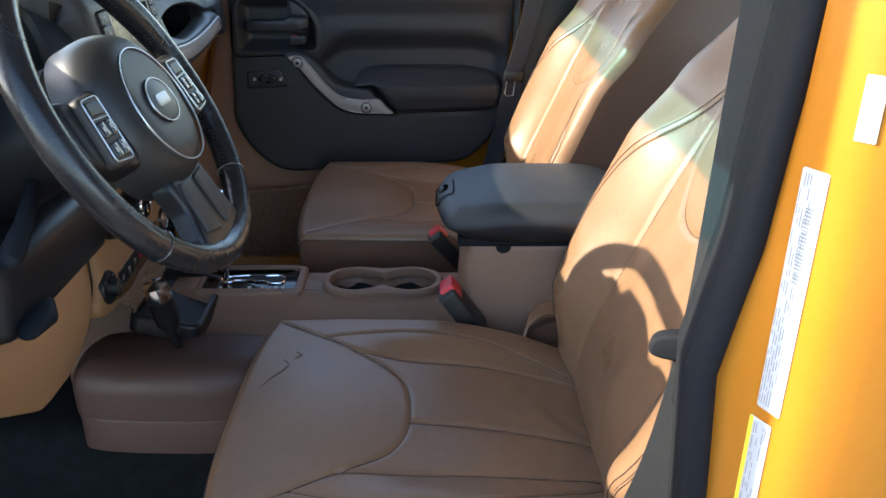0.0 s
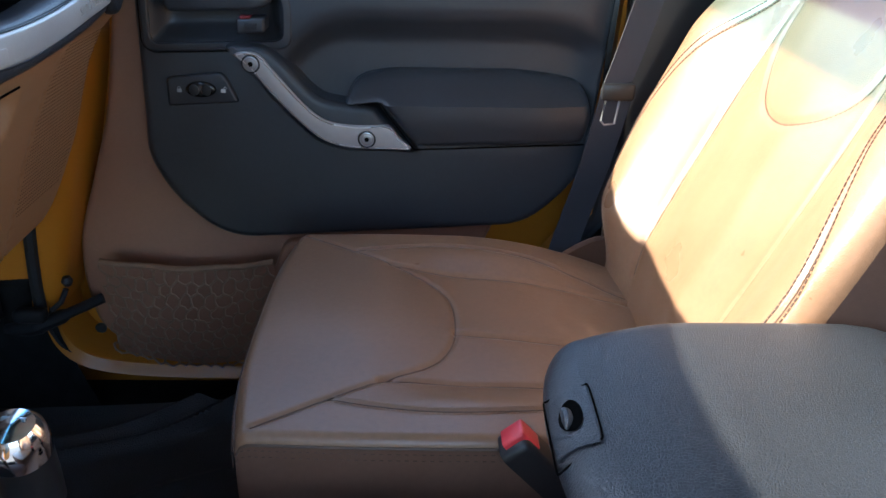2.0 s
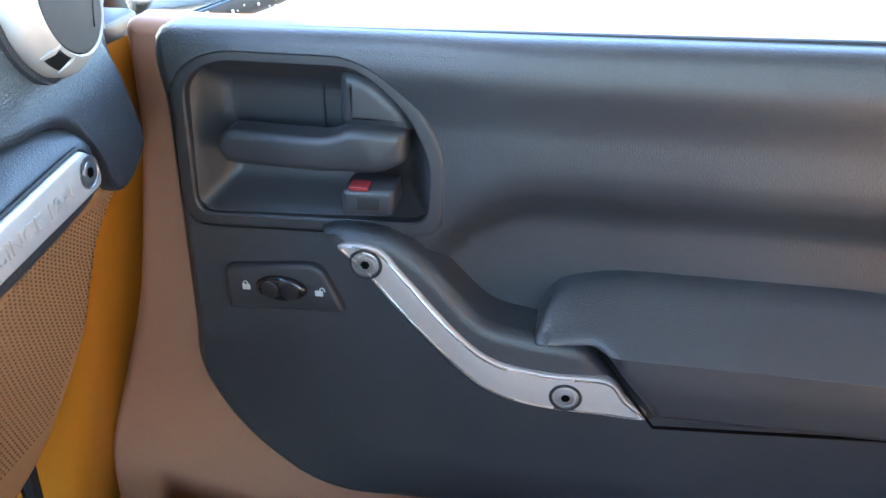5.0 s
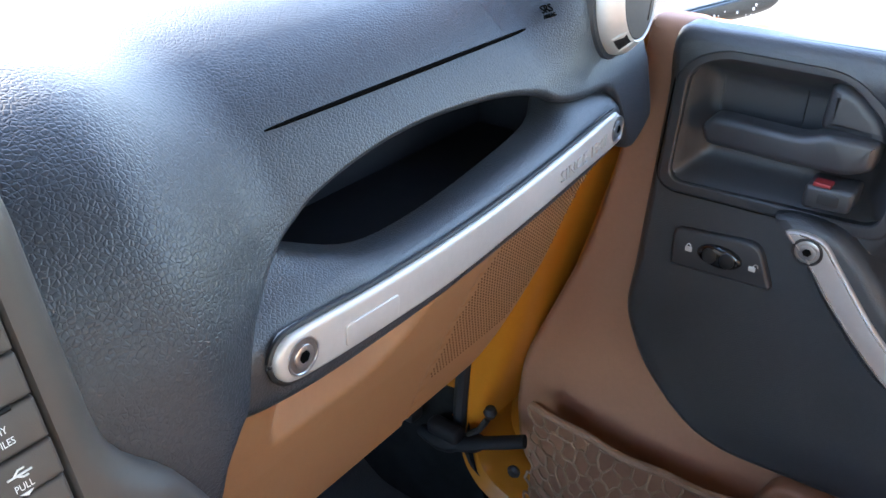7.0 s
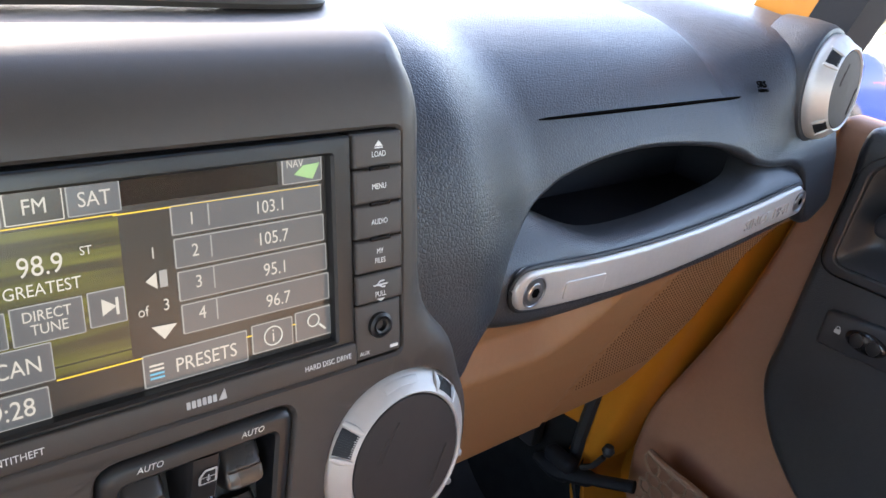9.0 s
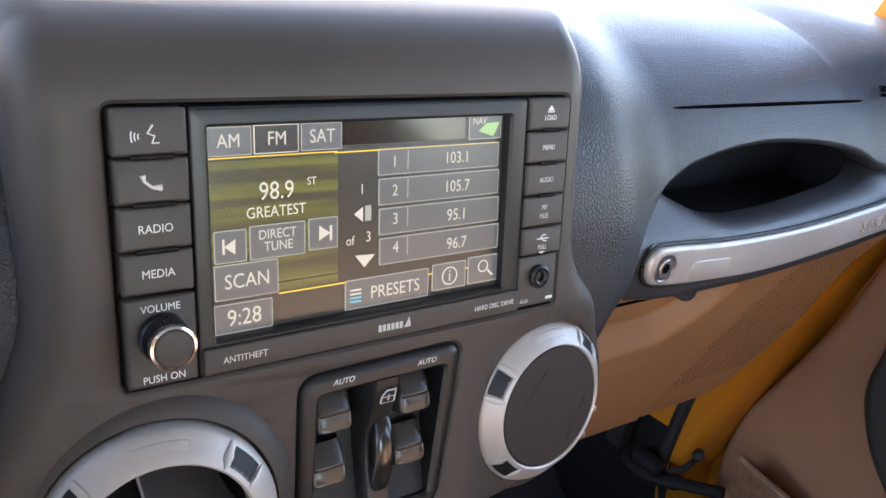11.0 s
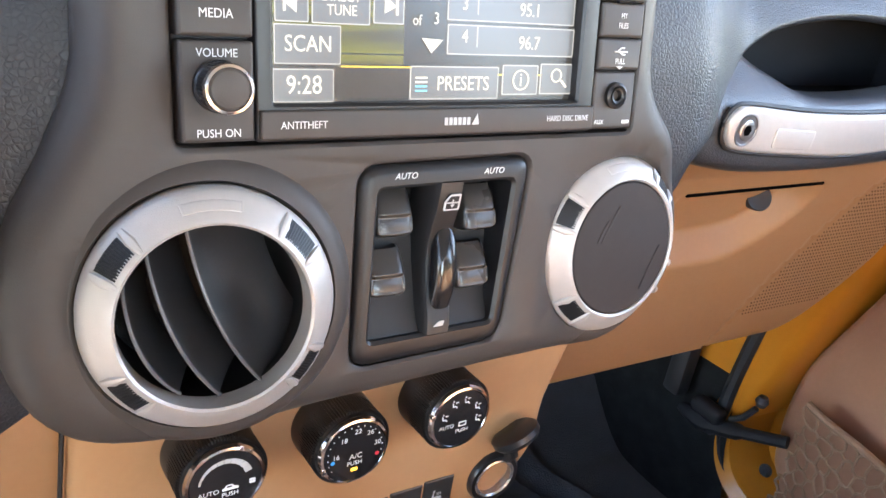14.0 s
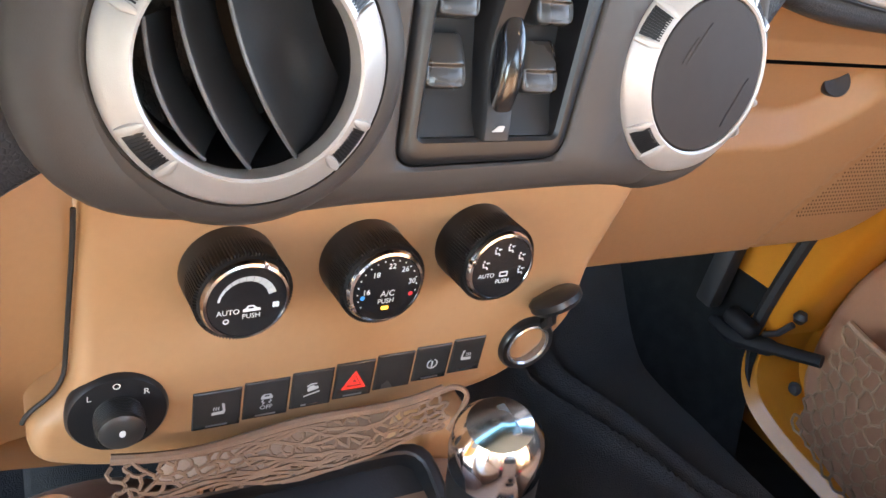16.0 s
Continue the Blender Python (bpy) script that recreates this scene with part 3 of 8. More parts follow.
trim_out = fillet([(-0.482, 1.354), (-0.494, 1.10), (-0.499, 1.05), (-0.470, 0.985), (-0.397, 0.914), (0.060, 0.942), (0.118, 0.998), (0.146, 1.04), (0.165, 1.29), (0.168, 1.362)][::-1], [0.012, 0.01, 0.03, 0.04, 0.05, 0.06, 0.06, 0.03, 0.02, 0.03][::-1])
bez_out = shrink(fillet([(-0.476, 1.205), (-0.282, 1.211), (-0.278, 1.268), (-0.296, 1.306), (-0.332, 1.338), (-0.440, 1.338), (-0.470, 1.320)], [0.016, 0.014, 0.03, 0.03, 0.03, 0.02, 0.02]), -0.0055)
bm = slab(trim_out, 0.03, 0.010, holes=[shrink(bez_out, 0.004)])
slice_up(bm, 0, [-0.46 + 0.010 * i for i in range(63)])
slice_up(bm, 1, [0.93 + 0.02 * i for i in range(8)] + [1.09 + 0.005 * i for i in range(52)])
warp(bm, trim_relief)
part("trim_panel", bm, DOORV, door, "soft black vinyl trim panel", DOOR @ Matrix.Translation((0, 0, 0.014)))
# release handle in its dished surround
bezel = part("handle_surround", slab(bez_out, 0.02, 0.0035, holes=[fillet([(-0.469, 1.2115), (-0.288, 1.217), (-0.2855, 1.267), (-0.302, 1.303), (-0.335, 1.332), (-0.439, 1.332), (-0.464, 1.317)], 0.014)], hole_depth=0.03), DOORP, door, "black dished handle surround", DOOR @ Matrix.Translation((0, 0, 0.0195)))
rows = []
for j in range(25):
    z = 1.209 + 0.126 * j / 24
    row = []
    for i in range(37):
        x = -0.472 + 0.188 * i / 36
        d = min(x + 0.472, -0.284 - x, z - 1.209, 1.335 - z, (-0.292 - x) * 0.62 + (1.338 - z) * 0.72)
        row.append((x, z, 0.019 - 0.034 * step(-0.004, 0.030, d)))
    rows.append(row)
part("dish", sheet(rows), DOORP, bezel, "", DOOR)
part("groove", tube([(q.x, q.y, 0.0148) for q in shrink(bez_out, -0.0012)], 0.0011, 6, closed=True), VOIDM, bezel, "fine dark joint", DOOR)
part("plate_joint", tube([(q.x, q.y, -0.0140) for q in rect(-0.443, 1.274, -0.371, 1.314, 0.007)], 0.0009, 5, closed=True), DOORP, bezel, "fine raised edge", DOOR)
part("plate", slab(rect(-0.442, 1.275, -0.372, 1.313, 0.006), 0.004, 0.0015), DARK, bezel, "flat dark plate", DOOR @ Matrix.Translation((0, 0, -0.0155)))
lever = fillet([(-0.441, 1.254), (-0.350, 1.258), (-0.318, 1.259), (-0.302, 1.266), (-0.301, 1.290), (-0.342, 1.291), (-0.356, 1.284), (-0.438, 1.281), (-0.447, 1.268)], [0.006, 0.01, 0.01, 0.006, 0.006, 0.006, 0.008, 0.006, 0.006])
bm = slab(lever, 0.022, 0.0065, seg=3)
slice_up(bm, 0, [-0.43 + 0.012 * i for i in range(11)])
warp(bm, lambda c: Vector((c.x, c.y, c.z - 0.010 * step(-0.36, -0.445, c.x) - 0.004 * step(-0.33, -0.30, c.x))))
part("release_handle", bm, DOORP, door, "black release lever", DOOR @ Matrix.Translation((0, 0, 0.0300)))
part("lever_pivot", slab(fillet([(-0.352, 1.286), (-0.296, 1.284), (-0.306, 1.306), (-0.330, 1.326), (-0.350, 1.328)], 0.008), 0.03, 0.010, seg=4), DOORP, door, "raised pivot housing", DOOR @ Matrix.Translation((0, 0, 0.0150)))
knob = part("lock_tab", slab(fillet([(-0.346, 1.229), (-0.308, 1.232), (-0.307, 1.252), (-0.346, 1.250)], 0.005), 0.03, 0.004), DOORP, door, "black lock tab with a red mark", DOOR @ Matrix.Translation((0, 0, 0.040)))
part("red_mark", slab(rect(-0.340, 1.2500, -0.326, 1.2532, 0.0006), 0.012, 0.0005), REDD, knob, "red mark", DOOR @ Matrix.Translation((0, 0, 0.0392)))
part("dimple", slab(rect(-0.334, 1.236, -0.318, 1.245, 0.001), 0.002, 0.0004), DARK, knob, "", DOOR @ Matrix.Translation((0, 0, 0.0408)))
# lock switch
sw = part("lock_switch", slab(fillet([(-0.455, 1.124), (-0.355, 1.130), (-0.374, 1.174), (-0.455, 1.165)], [0.006, 0.006, 0.012, 0.008]), 0.02, 0.004), DOORP, door, "black power lock switch", DOOR @ Matrix.Translation((0, 0, 0.021)))
part("rocker", slab(oval(-0.407, 1.1495, 0.0215, 0.0115, 28), 0.012, 0.004), GLOSS, sw, "", DOOR @ Matrix.Translation((0, 0, 0.0255)))
for cx in (-0.4155, -0.3985):
    part("dimple", slab(oval(cx, 1.1495, 0.007, 0.0080, 20), 0.003, 0.001), BLACK, sw, "", DOOR @ Matrix.Translation((0, 0, 0.0266)))
for cx, w in ((-0.4370, 0.0), (-0.3760, 0.003)):
    bm = slab(rect(-0.0032, -0.004, 0.0032, 0.001, 0.0006), 0.001, 0.0002)
    merge(bm, tube([(0.002 * math.cos(a) + w, 0.001 + 0.0032 * math.sin(a), 0) for a in [math.pi * k / 8 for k in range(9)]], 0.0005, 5))
    part("mark", bm, PALE, sw, "pale padlock mark", DOOR @ Matrix.Translation((cx, 1.1490, 0.0216)))
# pull handle: black grip with a silver trim blade and two bolts
blade = smooth_loop([(-0.352, 1.203), (-0.322, 1.204), (-0.300, 1.180), (-0.262, 1.135), (-0.232, 1.112), (-0.190, 1.105), (-0.146, 1.105), (-0.130, 1.088), (-0.113, 1.071),
                     (-0.150, 1.0705), (-0.200, 1.072), (-0.235, 1.082), (-0.262, 1.102), (-0.300, 1.142), (-0.332, 1.182)], 5)
grip_out = smooth_loop([(-0.366, 1.211), (-0.318, 1.213), (-0.285, 1.190), (-0.245, 1.146), (-0.208, 1.135), (-0.168, 1.130), (-0.150, 1.112), (-0.105, 1.066),
                        (-0.150, 1.0635), (-0.205, 1.065), (-0.242, 1.076), (-0.268, 1.096), (-0.306, 1.137), (-0.342, 1.185)], 5)
grip = part("pull_handle", slab(grip_out, 0.045, 0.012, seg=4), DOORV, door, "black pull handle", DOOR @ Matrix.Translation((0, 0, 0.036)))
part("trim_blade", slab(blade, 0.008, 0.002), TRIMG, grip, "satin warm grey blade", DOOR @ Matrix.Translation((0, 0, 0.0395)))
part("blade_edge", tube([(p.x, p.y, 0) for p in shrink(blade, 0.0026)], 0.0009, 6, closed=True), EDGE, grip, "bright edge line", DOOR @ Matrix.Translation((0, 0, 0.0397)))
for bx, bz in ((-0.331, 1.190), (-0.176, 1.085)):
    b = part("bolt", lathe([(0.0105, 0), (0.0105, 0.0022), (0.0095, 0.0030), (0.0086, 0.0030), (0.0080, 0.0004), (0.0072, 0.0004), (0.0068, 0.0034), (0.0052, 0.0040), (0.0036, 0.0040), (0.0032, 0.001), (0.0, 0.001)], 24, False), RINGM, grip, "socket head bolt", DOOR @ Matrix.Translation((bx, bz, 0.0386)) @ Matrix.Diagonal((1, 1, 0.5, 1)))
    # socket and recess shade stand here as a near-black disc and ring
    part("socket", slab(oval(0, 0, 0.0036, 0.0036, 6), 0.0006, 0.0), VOIDM, b, "hex socket shade as a black disc", DOOR @ Matrix.Translation((bx, bz, 0.0409)), flat=True)
    part("bolt_ring", tube([(0.0116 * math.cos(a), 0.0116 * math.sin(a), 0) for a in [2 * math.pi * q / 28 for q in range(28)]], 0.0014, 6, closed=True), DARK, b, "recess shade as a black ring", DOOR @ Matrix.Translation((bx, bz, 0.0394)))
# armrest
arm_out = fillet([(-0.206, 1.136), (-0.192, 1.166), (-0.150, 1.178), (0.05, 1.178), (0.128, 1.164), (0.141, 1.125), (0.132, 1.0815), (-0.107, 1.0765), (-0.153, 1.141)], [0.010, 0.022, 0.030, 0.05, 0.020, 0.03, 0.012, 0.004, 0.012], 6)
bm = slab(arm_out, 0.075, 0.010, seg=5)
slice_up(bm, 0, [-0.2 + 0.02 * i for i in range(17)])
slice_up(bm, 1, [1.09 + 0.01 * i for i in range(5)] + [1.134, 1.138, 1.142, 1.146, 1.150, 1.158, 1.166])
warp(bm, lambda c: Vector((c.x, c.y, c.z - 0.046 * max(0, (c.y - 1.138) / 0.038) * (1 if c.z > -0.045 else 0) - 0.010 * step(0.06, 0.14, c.x) - 0.006 * step(1.12, 1.08, c.y) * (1 if c.z > -0.045 else 0))))
part("armrest", bm, DOORV, door, "padded black armrest", DOOR @ Matrix.Translation((0, 0, 0.054)))
part("armrest_gap", tube([(x, z, 0.050) for x, z in ((-0.156, 1.140), (-0.132, 1.106), (-0.109, 1.0745))] + [(-0.05, 1.0755, 0.046), (0.05, 1.0780, 0.040), (0.134, 1.0795, 0.034)], 0.0014, 6), VOIDM, door, "dark joint under the armrest", DOOR)
# belt line and window
bm = block(-0.478, 0.19, 1.923, 1.930, 1.330, 1.3535, 0.002)
for v in bm.verts:
    v.co.z += 0.012 * (v.co.x + 0.48) / 0.65
part("window_seal", bm, RUBBER, door, "black window seal")
wp = part("window_pane", sheet([[(-0.52, 1.936, 1.335), (0.17, 1.936, 1.335)], [(-0.42, 1.934, 1.80), (0.19, 1.934, 1.80)]]), GLASS, door, "clear raised window pane")
wp.visible_shadow = False
# net pocket on the lower door
net = thing("map_net", (-0.42, 1.90, 0.72), "brown elastic net pocket hanging on the lower door", "net pocket")
random.seed(4)
NETP = frame_at((0, 1.900, 0), (1, 0, 0), (0, 0, 1))


def net_point(a, b):
    x = -0.585 + 0.262 * a
    top = 0.888 - 0.012 * math.sin(a * math.pi)
    z = top - b * (0.165 + 0.015 * math.sin(a * 3))
    return (x, z, 0.010 + 0.022 * math.sin(math.pi * b) * math.sin(math.pi * min(1, a * 1.05)) + 0.002 * math.sin(17 * a + 9 * b))


def hex_cells(n, m, wob, r, place, keep=lambda a, b: True):
    """Cords round six-sided cells, n across and m down, slightly uneven."""
    bm = bmesh.new()
    jit = {}

    def spot(i, j):
        if (i, j) not in jit:
            jit[(i, j)] = (random.uniform(-wob, wob), random.uniform(-wob, wob))
        return jit[(i, j)]
    segs = set()
    for j in range(m):
        for i in range(n):
            cx, cy = (i + 0.5 * (j % 2)), j * 0.75
            ring = [(cx + 0.5, cy - 0.25), (cx + 0.5, cy + 0.25), (cx, cy + 0.5), (cx - 0.5, cy + 0.25), (cx - 0.5, cy - 0.25), (cx, cy - 0.5)]
            for k in range(6):
                p, q = ring[k - 1], ring[k]
                p, q = (round(p[0] * 4), round(p[1] * 4)), (round(q[0] * 4), round(q[1] * 4))
                segs.add((min(p, q), max(p, q)))
    for p, q in sorted(segs):
        ends = []
        for s in (p, q):
            w = spot(*s)
            ends.append(((s[0] / 4 + 0.5 + w[0]) / (n + 0.5), (s[1] / 4 + 0.5 + w[1]) / (m * 0.75 + 0.25)))
        if all(-0.02 < e[0] < 1.02 and -0.02 < e[1] < 1.02 and keep(*e) for e in ends):
            a, b = ends
            mid = ((a[0] + b[0]) / 2 + random.uniform(-0.01, 0.01), (a[1] + b[1]) / 2 + random.uniform(-0.015, 0.015))
            merge(bm, tube([place(*a), place(*mid), place(*b)], r, 5))
    return bm


part("netting", hex_cells(13, 9, 0.10, 0.0019, net_point), NETM, net, "", NETP)
part("hem", tube([net_point(i / 24, 0.0) for i in range(25)], 0.0048, 8), NETM, net, "gathered elastic hem", NETP)
part("pocket_back", sheet([[net_point(i / 12, j / 8)[:2] + (-0.0005,) for i in range(13)] for j in range(9)]), DTAN, net, "tan pocket back", NETP)

# rear door pull seen behind the far seat
rear = thing("rear_door_pull", (0.66, 1.94, 1.10), "silver pull handle on the black rear door trim", "door pull")
part("blade", slab(smooth_loop([(0.60, 1.13), (0.66, 1.135), (0.72, 1.125), (0.74, 1.10), (0.68, 1.095), (0.60, 1.10)], 5), 0.02, 0.004), TRIMG, rear, "", frame_at((0, 1.948, 0), (1, 0, 0), (0, 0, 1)))
part("bolt", lathe([(0.009, 0), (0.009, 0.003), (0.004, 0.004), (0.0, 0.002)], 20, False), BOLT, rear, "", frame_at((0.625, 1.947, 1.115), (1, 0, 0), (0, 0, 1)))

# door mirror outside the far window
dm = thing("door_mirror", (-0.60, 2.15, 1.33), "black door mirror with water drops on its housing", "door mirror")
MN = Vector((0.925, -0.375, 0.095)).normalized()
MM = frame_at((-0.582, 2.205, 1.392), Vector((0, 0, 1)).cross(MN), MN.cross(Vector((0, 0, 1)).cross(MN)))
face_m = smooth_loop([(-0.085, -0.098), (0.0, -0.094), (0.080, -0.088), (0.106, -0.080), (0.114, -0.055), (0.114, 0.040), (0.095, 0.072), (0.0, 0.082), (-0.085, 0.080), (-0.108, 0.055), (-0.112, -0.02), (-0.106, -0.080)], 5)
rim_m = smooth_loop([(-0.100, -0.116), (0.0, -0.117), (0.090, -0.115), (0.140, -0.104), (0.157, -0.062), (0.155, 0.055), (0.125, 0.092), (0.0, 0.102), (-0.100, 0.100), (-0.128, 0.065), (-0.134, -0.02), (-0.126, -0.095)], 5)
part("housing", slab(rim_m, 0.09, 0.014, holes=[face_m], hole_depth=0.012), BLACK, dm, "black plastic housing", MM @ Matrix.Translation((0, 0, 0.010)))
part("housing_back", slab(shrink(rim_m, 0.004), 0.07, 0.0), BLACK, dm, "", MM @ Matrix.Translation((0, 0, -0.010)))
part("glass", slab(shrink(face_m, 0.001), 0.003, 0), MIRROR, dm, "mirror glass", MM @ Matrix.Translation((0, 0, 0.001)), flat=True)
part("foot", block(-0.63, -0.56, 1.985, 2.14, 1.250, 1.288, 0.012, 3), BLACK, dm, "black mirror foot")
random.seed(12)
for i in range(34):
    u, r = random.uniform(-0.09, 0.09), random.uniform(0.0010, 0.0030)
    # drops are opaque white, with their bright glints put into the colour
    part("water_drop", lathe([(r, 0), (r * 0.8, r * 0.45), (0.0, r * 0.6)], 8, False), WHITE, dm, "", MM @ pose(u, -0.098 - random.uniform(0.001, 0.014), 0.0105, 0, 0, 0))

# ---------------------------------------------------------------- centre stack
FACE = frame_at((-0.428, MID, 1.31), (0, 1, 0), (-0.21, 0, 1))


def on_face(u, v, w=0.0):
    return FACE @ Matrix.Translation((u, v, w))


V0, RB = 0.106, 0.046


def roll_over(c):
    """Rolls the top of the bezel forwards, away from the seats."""
    c = c.copy()
    if c.y > V0:
        d = c.y - V0
        a = min(d / RB, radians(72))
        extra = d - a * RB
        y = V0 + (RB + c.z) * math.sin(a) + extra * math.cos(a)
        z = (RB + c.z) * math.cos(a) - RB - extra * math.sin(a)
        c.y, c.z = y, z
    return c


VENTS = ((-0.1019, -0.0615, 0.006, -4.5), (0.1085, -0.0610, -0.0095, 3.5))
stack = thing("centre_stack", (-0.50, MID, 1.20), "black centre stack bezel round radio, vents and window switches", "dashboard bezel")
outline = smooth_loop([(-0.137, 0.215), (-0.140, 0.14), (-0.141, 0.08), (-0.142, 0.030), (-0.153, 0.000), (-0.168, -0.030), (-0.175, -0.062), (-0.168, -0.094), (-0.150, -0.113), (-0.122, -0.120),
                       (-0.085, -0.120), (-0.055, -0.118), (-0.02, -0.117), (0.03, -0.115), (0.062, -0.115), (0.090, -0.118), (0.118, -0.117), (0.146, -0.104), (0.163, -0.078), (0.165, -0.046), (0.147, -0.008),
                       (0.127, 0.020), (0.124, 0.06), (0.124, 0.14), (0.122, 0.215)], 4)
radio_hole = rect(-0.1115, -0.0015, 0.1065, 0.1075, 0.004)
sw_hole = fillet([(-0.0430, -0.1003), (0.0350, -0.0985), (0.0480, -0.0098), (-0.0395, -0.0110)], 0.010)
vent_holes = [oval(u, v, 0.0468, 0.0468, 44) for u, v, w, yaw in VENTS]
bm = slab(outline, 0.075, 0.016, holes=[radio_hole, sw_hole] + vent_holes, seg=5, hole_depth=0.05)
slice_up(bm, 1, [V0 + 0.004 * i for i in range(0, 18)] + [0.19, 0.205])
warp(bm, roll_over)
# the face sweeps back towards the far vent
slice_up(bm, 0, [0.055 + 0.012 * i for i in range(6)])
slice_up(bm, 1, [-0.004 - 0.010 * i for i in range(5)])
warp(bm, lambda c: Vector((c.x, c.y, c.z - 0.0105 * step(0.050, 0.112, c.x) * step(0.0, -0.040, c.y))))
part("bezel", bm, BEZEL, stack, "", FACE, sharp=45)
# raised collars round the two vents
for u, v, w, yaw in VENTS:
    m = on_face(u, v, w) @ pose(0, 0, 0, 0, yaw, 0)
    part("collar", lathe([(0.0640, -0.040), (0.0610, -0.016), (0.0565, -0.007), (0.0525, -0.003), (0.0490, -0.002), (0.0478, -0.006), (0.0478, -0.03)], 56, False), BEZEL, stack, "", m)


def vent(name, m, label, is_open, turn, insets=(38, 142, 218, 322)):
    """A round vent: silver ring with dark insets, and either open vanes or a closed disc."""
    v = thing(name, m.translation, label, "air vent")
    def cone(bm):
        for q in bm.verts:
            r = math.hypot(q.co.x, q.co.y)
            q.co.z += 0.0032 + 0.0072 * min(1, max(0, (0.0455 - r) / 0.0083))
        return bm

    ring = part("ring", lathe([(0.0470, -0.014), (0.0474, 0.000), (0.0462, 0.0028), (0.0440, 0.0048), (0.0400, 0.0083), (0.0378, 0.0104), (0.0362, 0.0112), (0.0352, 0.0104), (0.0348, 0.000)], 64, False), SILVER, v, "satin silver ring", m)
    for deg in [d + turn for d in insets]:
        a0, a1 = radians(deg - 9), radians(deg + 9)
        arc = [a0 + (a1 - a0) * k / 6 for k in range(7)]
        o = [Vector((0.0452 * math.cos(a), 0.0452 * math.sin(a))) for a in arc] + [Vector((0.0378 * math.cos(a), 0.0378 * math.sin(a))) for a in reversed(arc)]
        part("inset", cone(slab(o, 0.003, 0.0004)), DARK, ring, "ribbed black inset", m @ Matrix.Translation((0, 0, 0.0004)))
        for k in range(11):
            a = a0 + (a1 - a0) * (k + 0.5) / 11
            bm = block(0.0382, 0.0450, -0.00032, 0.00032, 0, 0.0006, 0)
            bm.transform(pose(0, 0, 0, 0, 0, math.degrees(a)))
            part("rib", cone(bm), BLACK, ring, "", m @ Matrix.Translation((0, 0, 0.0002)), flat=True)
        for sgn in (-1, 1):
            a = radians(deg + sgn * 11.5)
            part("lug", cone(tube([(0.0372 * math.cos(a), 0.0372 * math.sin(a), 0.0), (0.0415 * math.cos(a), 0.0415 * math.sin(a), 0.001), (0.0458 * math.cos(a), 0.0458 * math.sin(a), -0.0005)], [0.0010, 0.0021, 0.0013], 8)), SILVER, ring, "", m)
    # the embossed maker's mark is a plain raised bar
    arc = [radians(90 + turn * 0.2 + d) for d in range(-15, 16, 3)]
    o = [Vector((0.0436 * math.cos(a), 0.0436 * math.sin(a))) for a in arc] + [Vector((0.0400 * math.cos(a), 0.0400 * math.sin(a))) for a in reversed(arc)]
    part("emblem", cone(slab(o, 0.002, 0.0006)), SILVER, ring, "raised plain emblem", m @ Matrix.Translation((0, 0, 0.0006)))
    if is_open:
        part("barrel", lathe([(0.0362, 0.000), (0.0364, -0.010), (0.0360, -0.034), (0.0300, -0.046), (0.0, -0.048)], 48, False), DARK, v, "dark inner barrel", m)
        for off, wide in ((-0.0290, 0.010), (-0.0165, 0.014), (-0.0005, 0.030)):
            half = math.sqrt(0.0345 ** 2 - (off + 0.004) ** 2)
            rows = []
            for k in range(25):
                a = -1 + 2 * k / 24
                x0, z0 = off + 0.005 * a * a, 0.0075 - 0.0065 * a * a
                rows.append([(x0 + wide * d ** 1.2, a * half * (1 - 0.10 * d), z0 - 0.022 * d - 0.0035 * math.exp(-((a + 0.25) / 0.35) ** 2 - ((d - 0.5) / 0.22) ** 2) * (1 if wide > 0.02 else 0)) for d in [q / 10 for q in range(11)]])
            bm = sheet(rows)
            bmesh.ops.solidify(bm, geom=bm.faces[:], thickness=0.0020)
            vn = part("vane", bm, VANE, v, "curved dark grey vane", m @ pose(0, 0, 0, 0, 0, 22))
            part("vane_edge", tube([r[0] for r in rows], 0.0008, 6), VANEE, vn, "", m @ pose(0, 0, 0.0006, 0, 0, 22))
    else:
        part("flap", lathe([(0.0356, 0.002), (0.0352, 0.0092), (0.0340, 0.0106), (0.018, 0.0116), (0.0, 0.0120)], 56, False), FLAP, v, "closed black disc flap", m)
        for cx, cy, an, ln in ((-0.012, 0.014, 58, 0.011), (-0.0165, 0.011, 58, 0.007), (0.020, -0.012, 62, 0.013)):
            part("dent", slab(oval(0, 0, ln, 0.0009, 16), 0.001, 0.0004), FLAP, v, "shallow moulded line", m @ pose(cx, cy, 0.0118, 0, 0, an))
    return v


vent("air_vent", on_face(*VENTS[0][:3]) @ pose(0, 0, 0, 0, VENTS[0][3], 0), "round silver ringed air vent with open black vanes", True, 2)
vent("air_vent", on_face(*VENTS[1][:3]) @ pose(0, 0, 0, 0, VENTS[1][3], 0), "round silver ringed air vent with its black disc closed", False, 8)

# ---------------------------------------------------------------- radio
radio = thing("head_unit", (-0.44, MID, 1.31), "black touchscreen radio with side buttons and a lit display", "car radio")
part("chassis", slab(rect(-0.1105, -0.0005, 0.1055, 0.1065, 0.003), 0.05, 0.001), DARK, radio, "", on_face(0, 0, -0.006))
part("frame", slab(rect(-0.0825, 0.0, 0.0785, 0.1060, 0.002), 0.03, 0.0012, holes=[rect(-0.0755, 0.0142, 0.0690, 0.0985, 0.001)], hole_depth=0.012), BLACK, radio, "black screen surround", on_face(0, 0, 0.002))
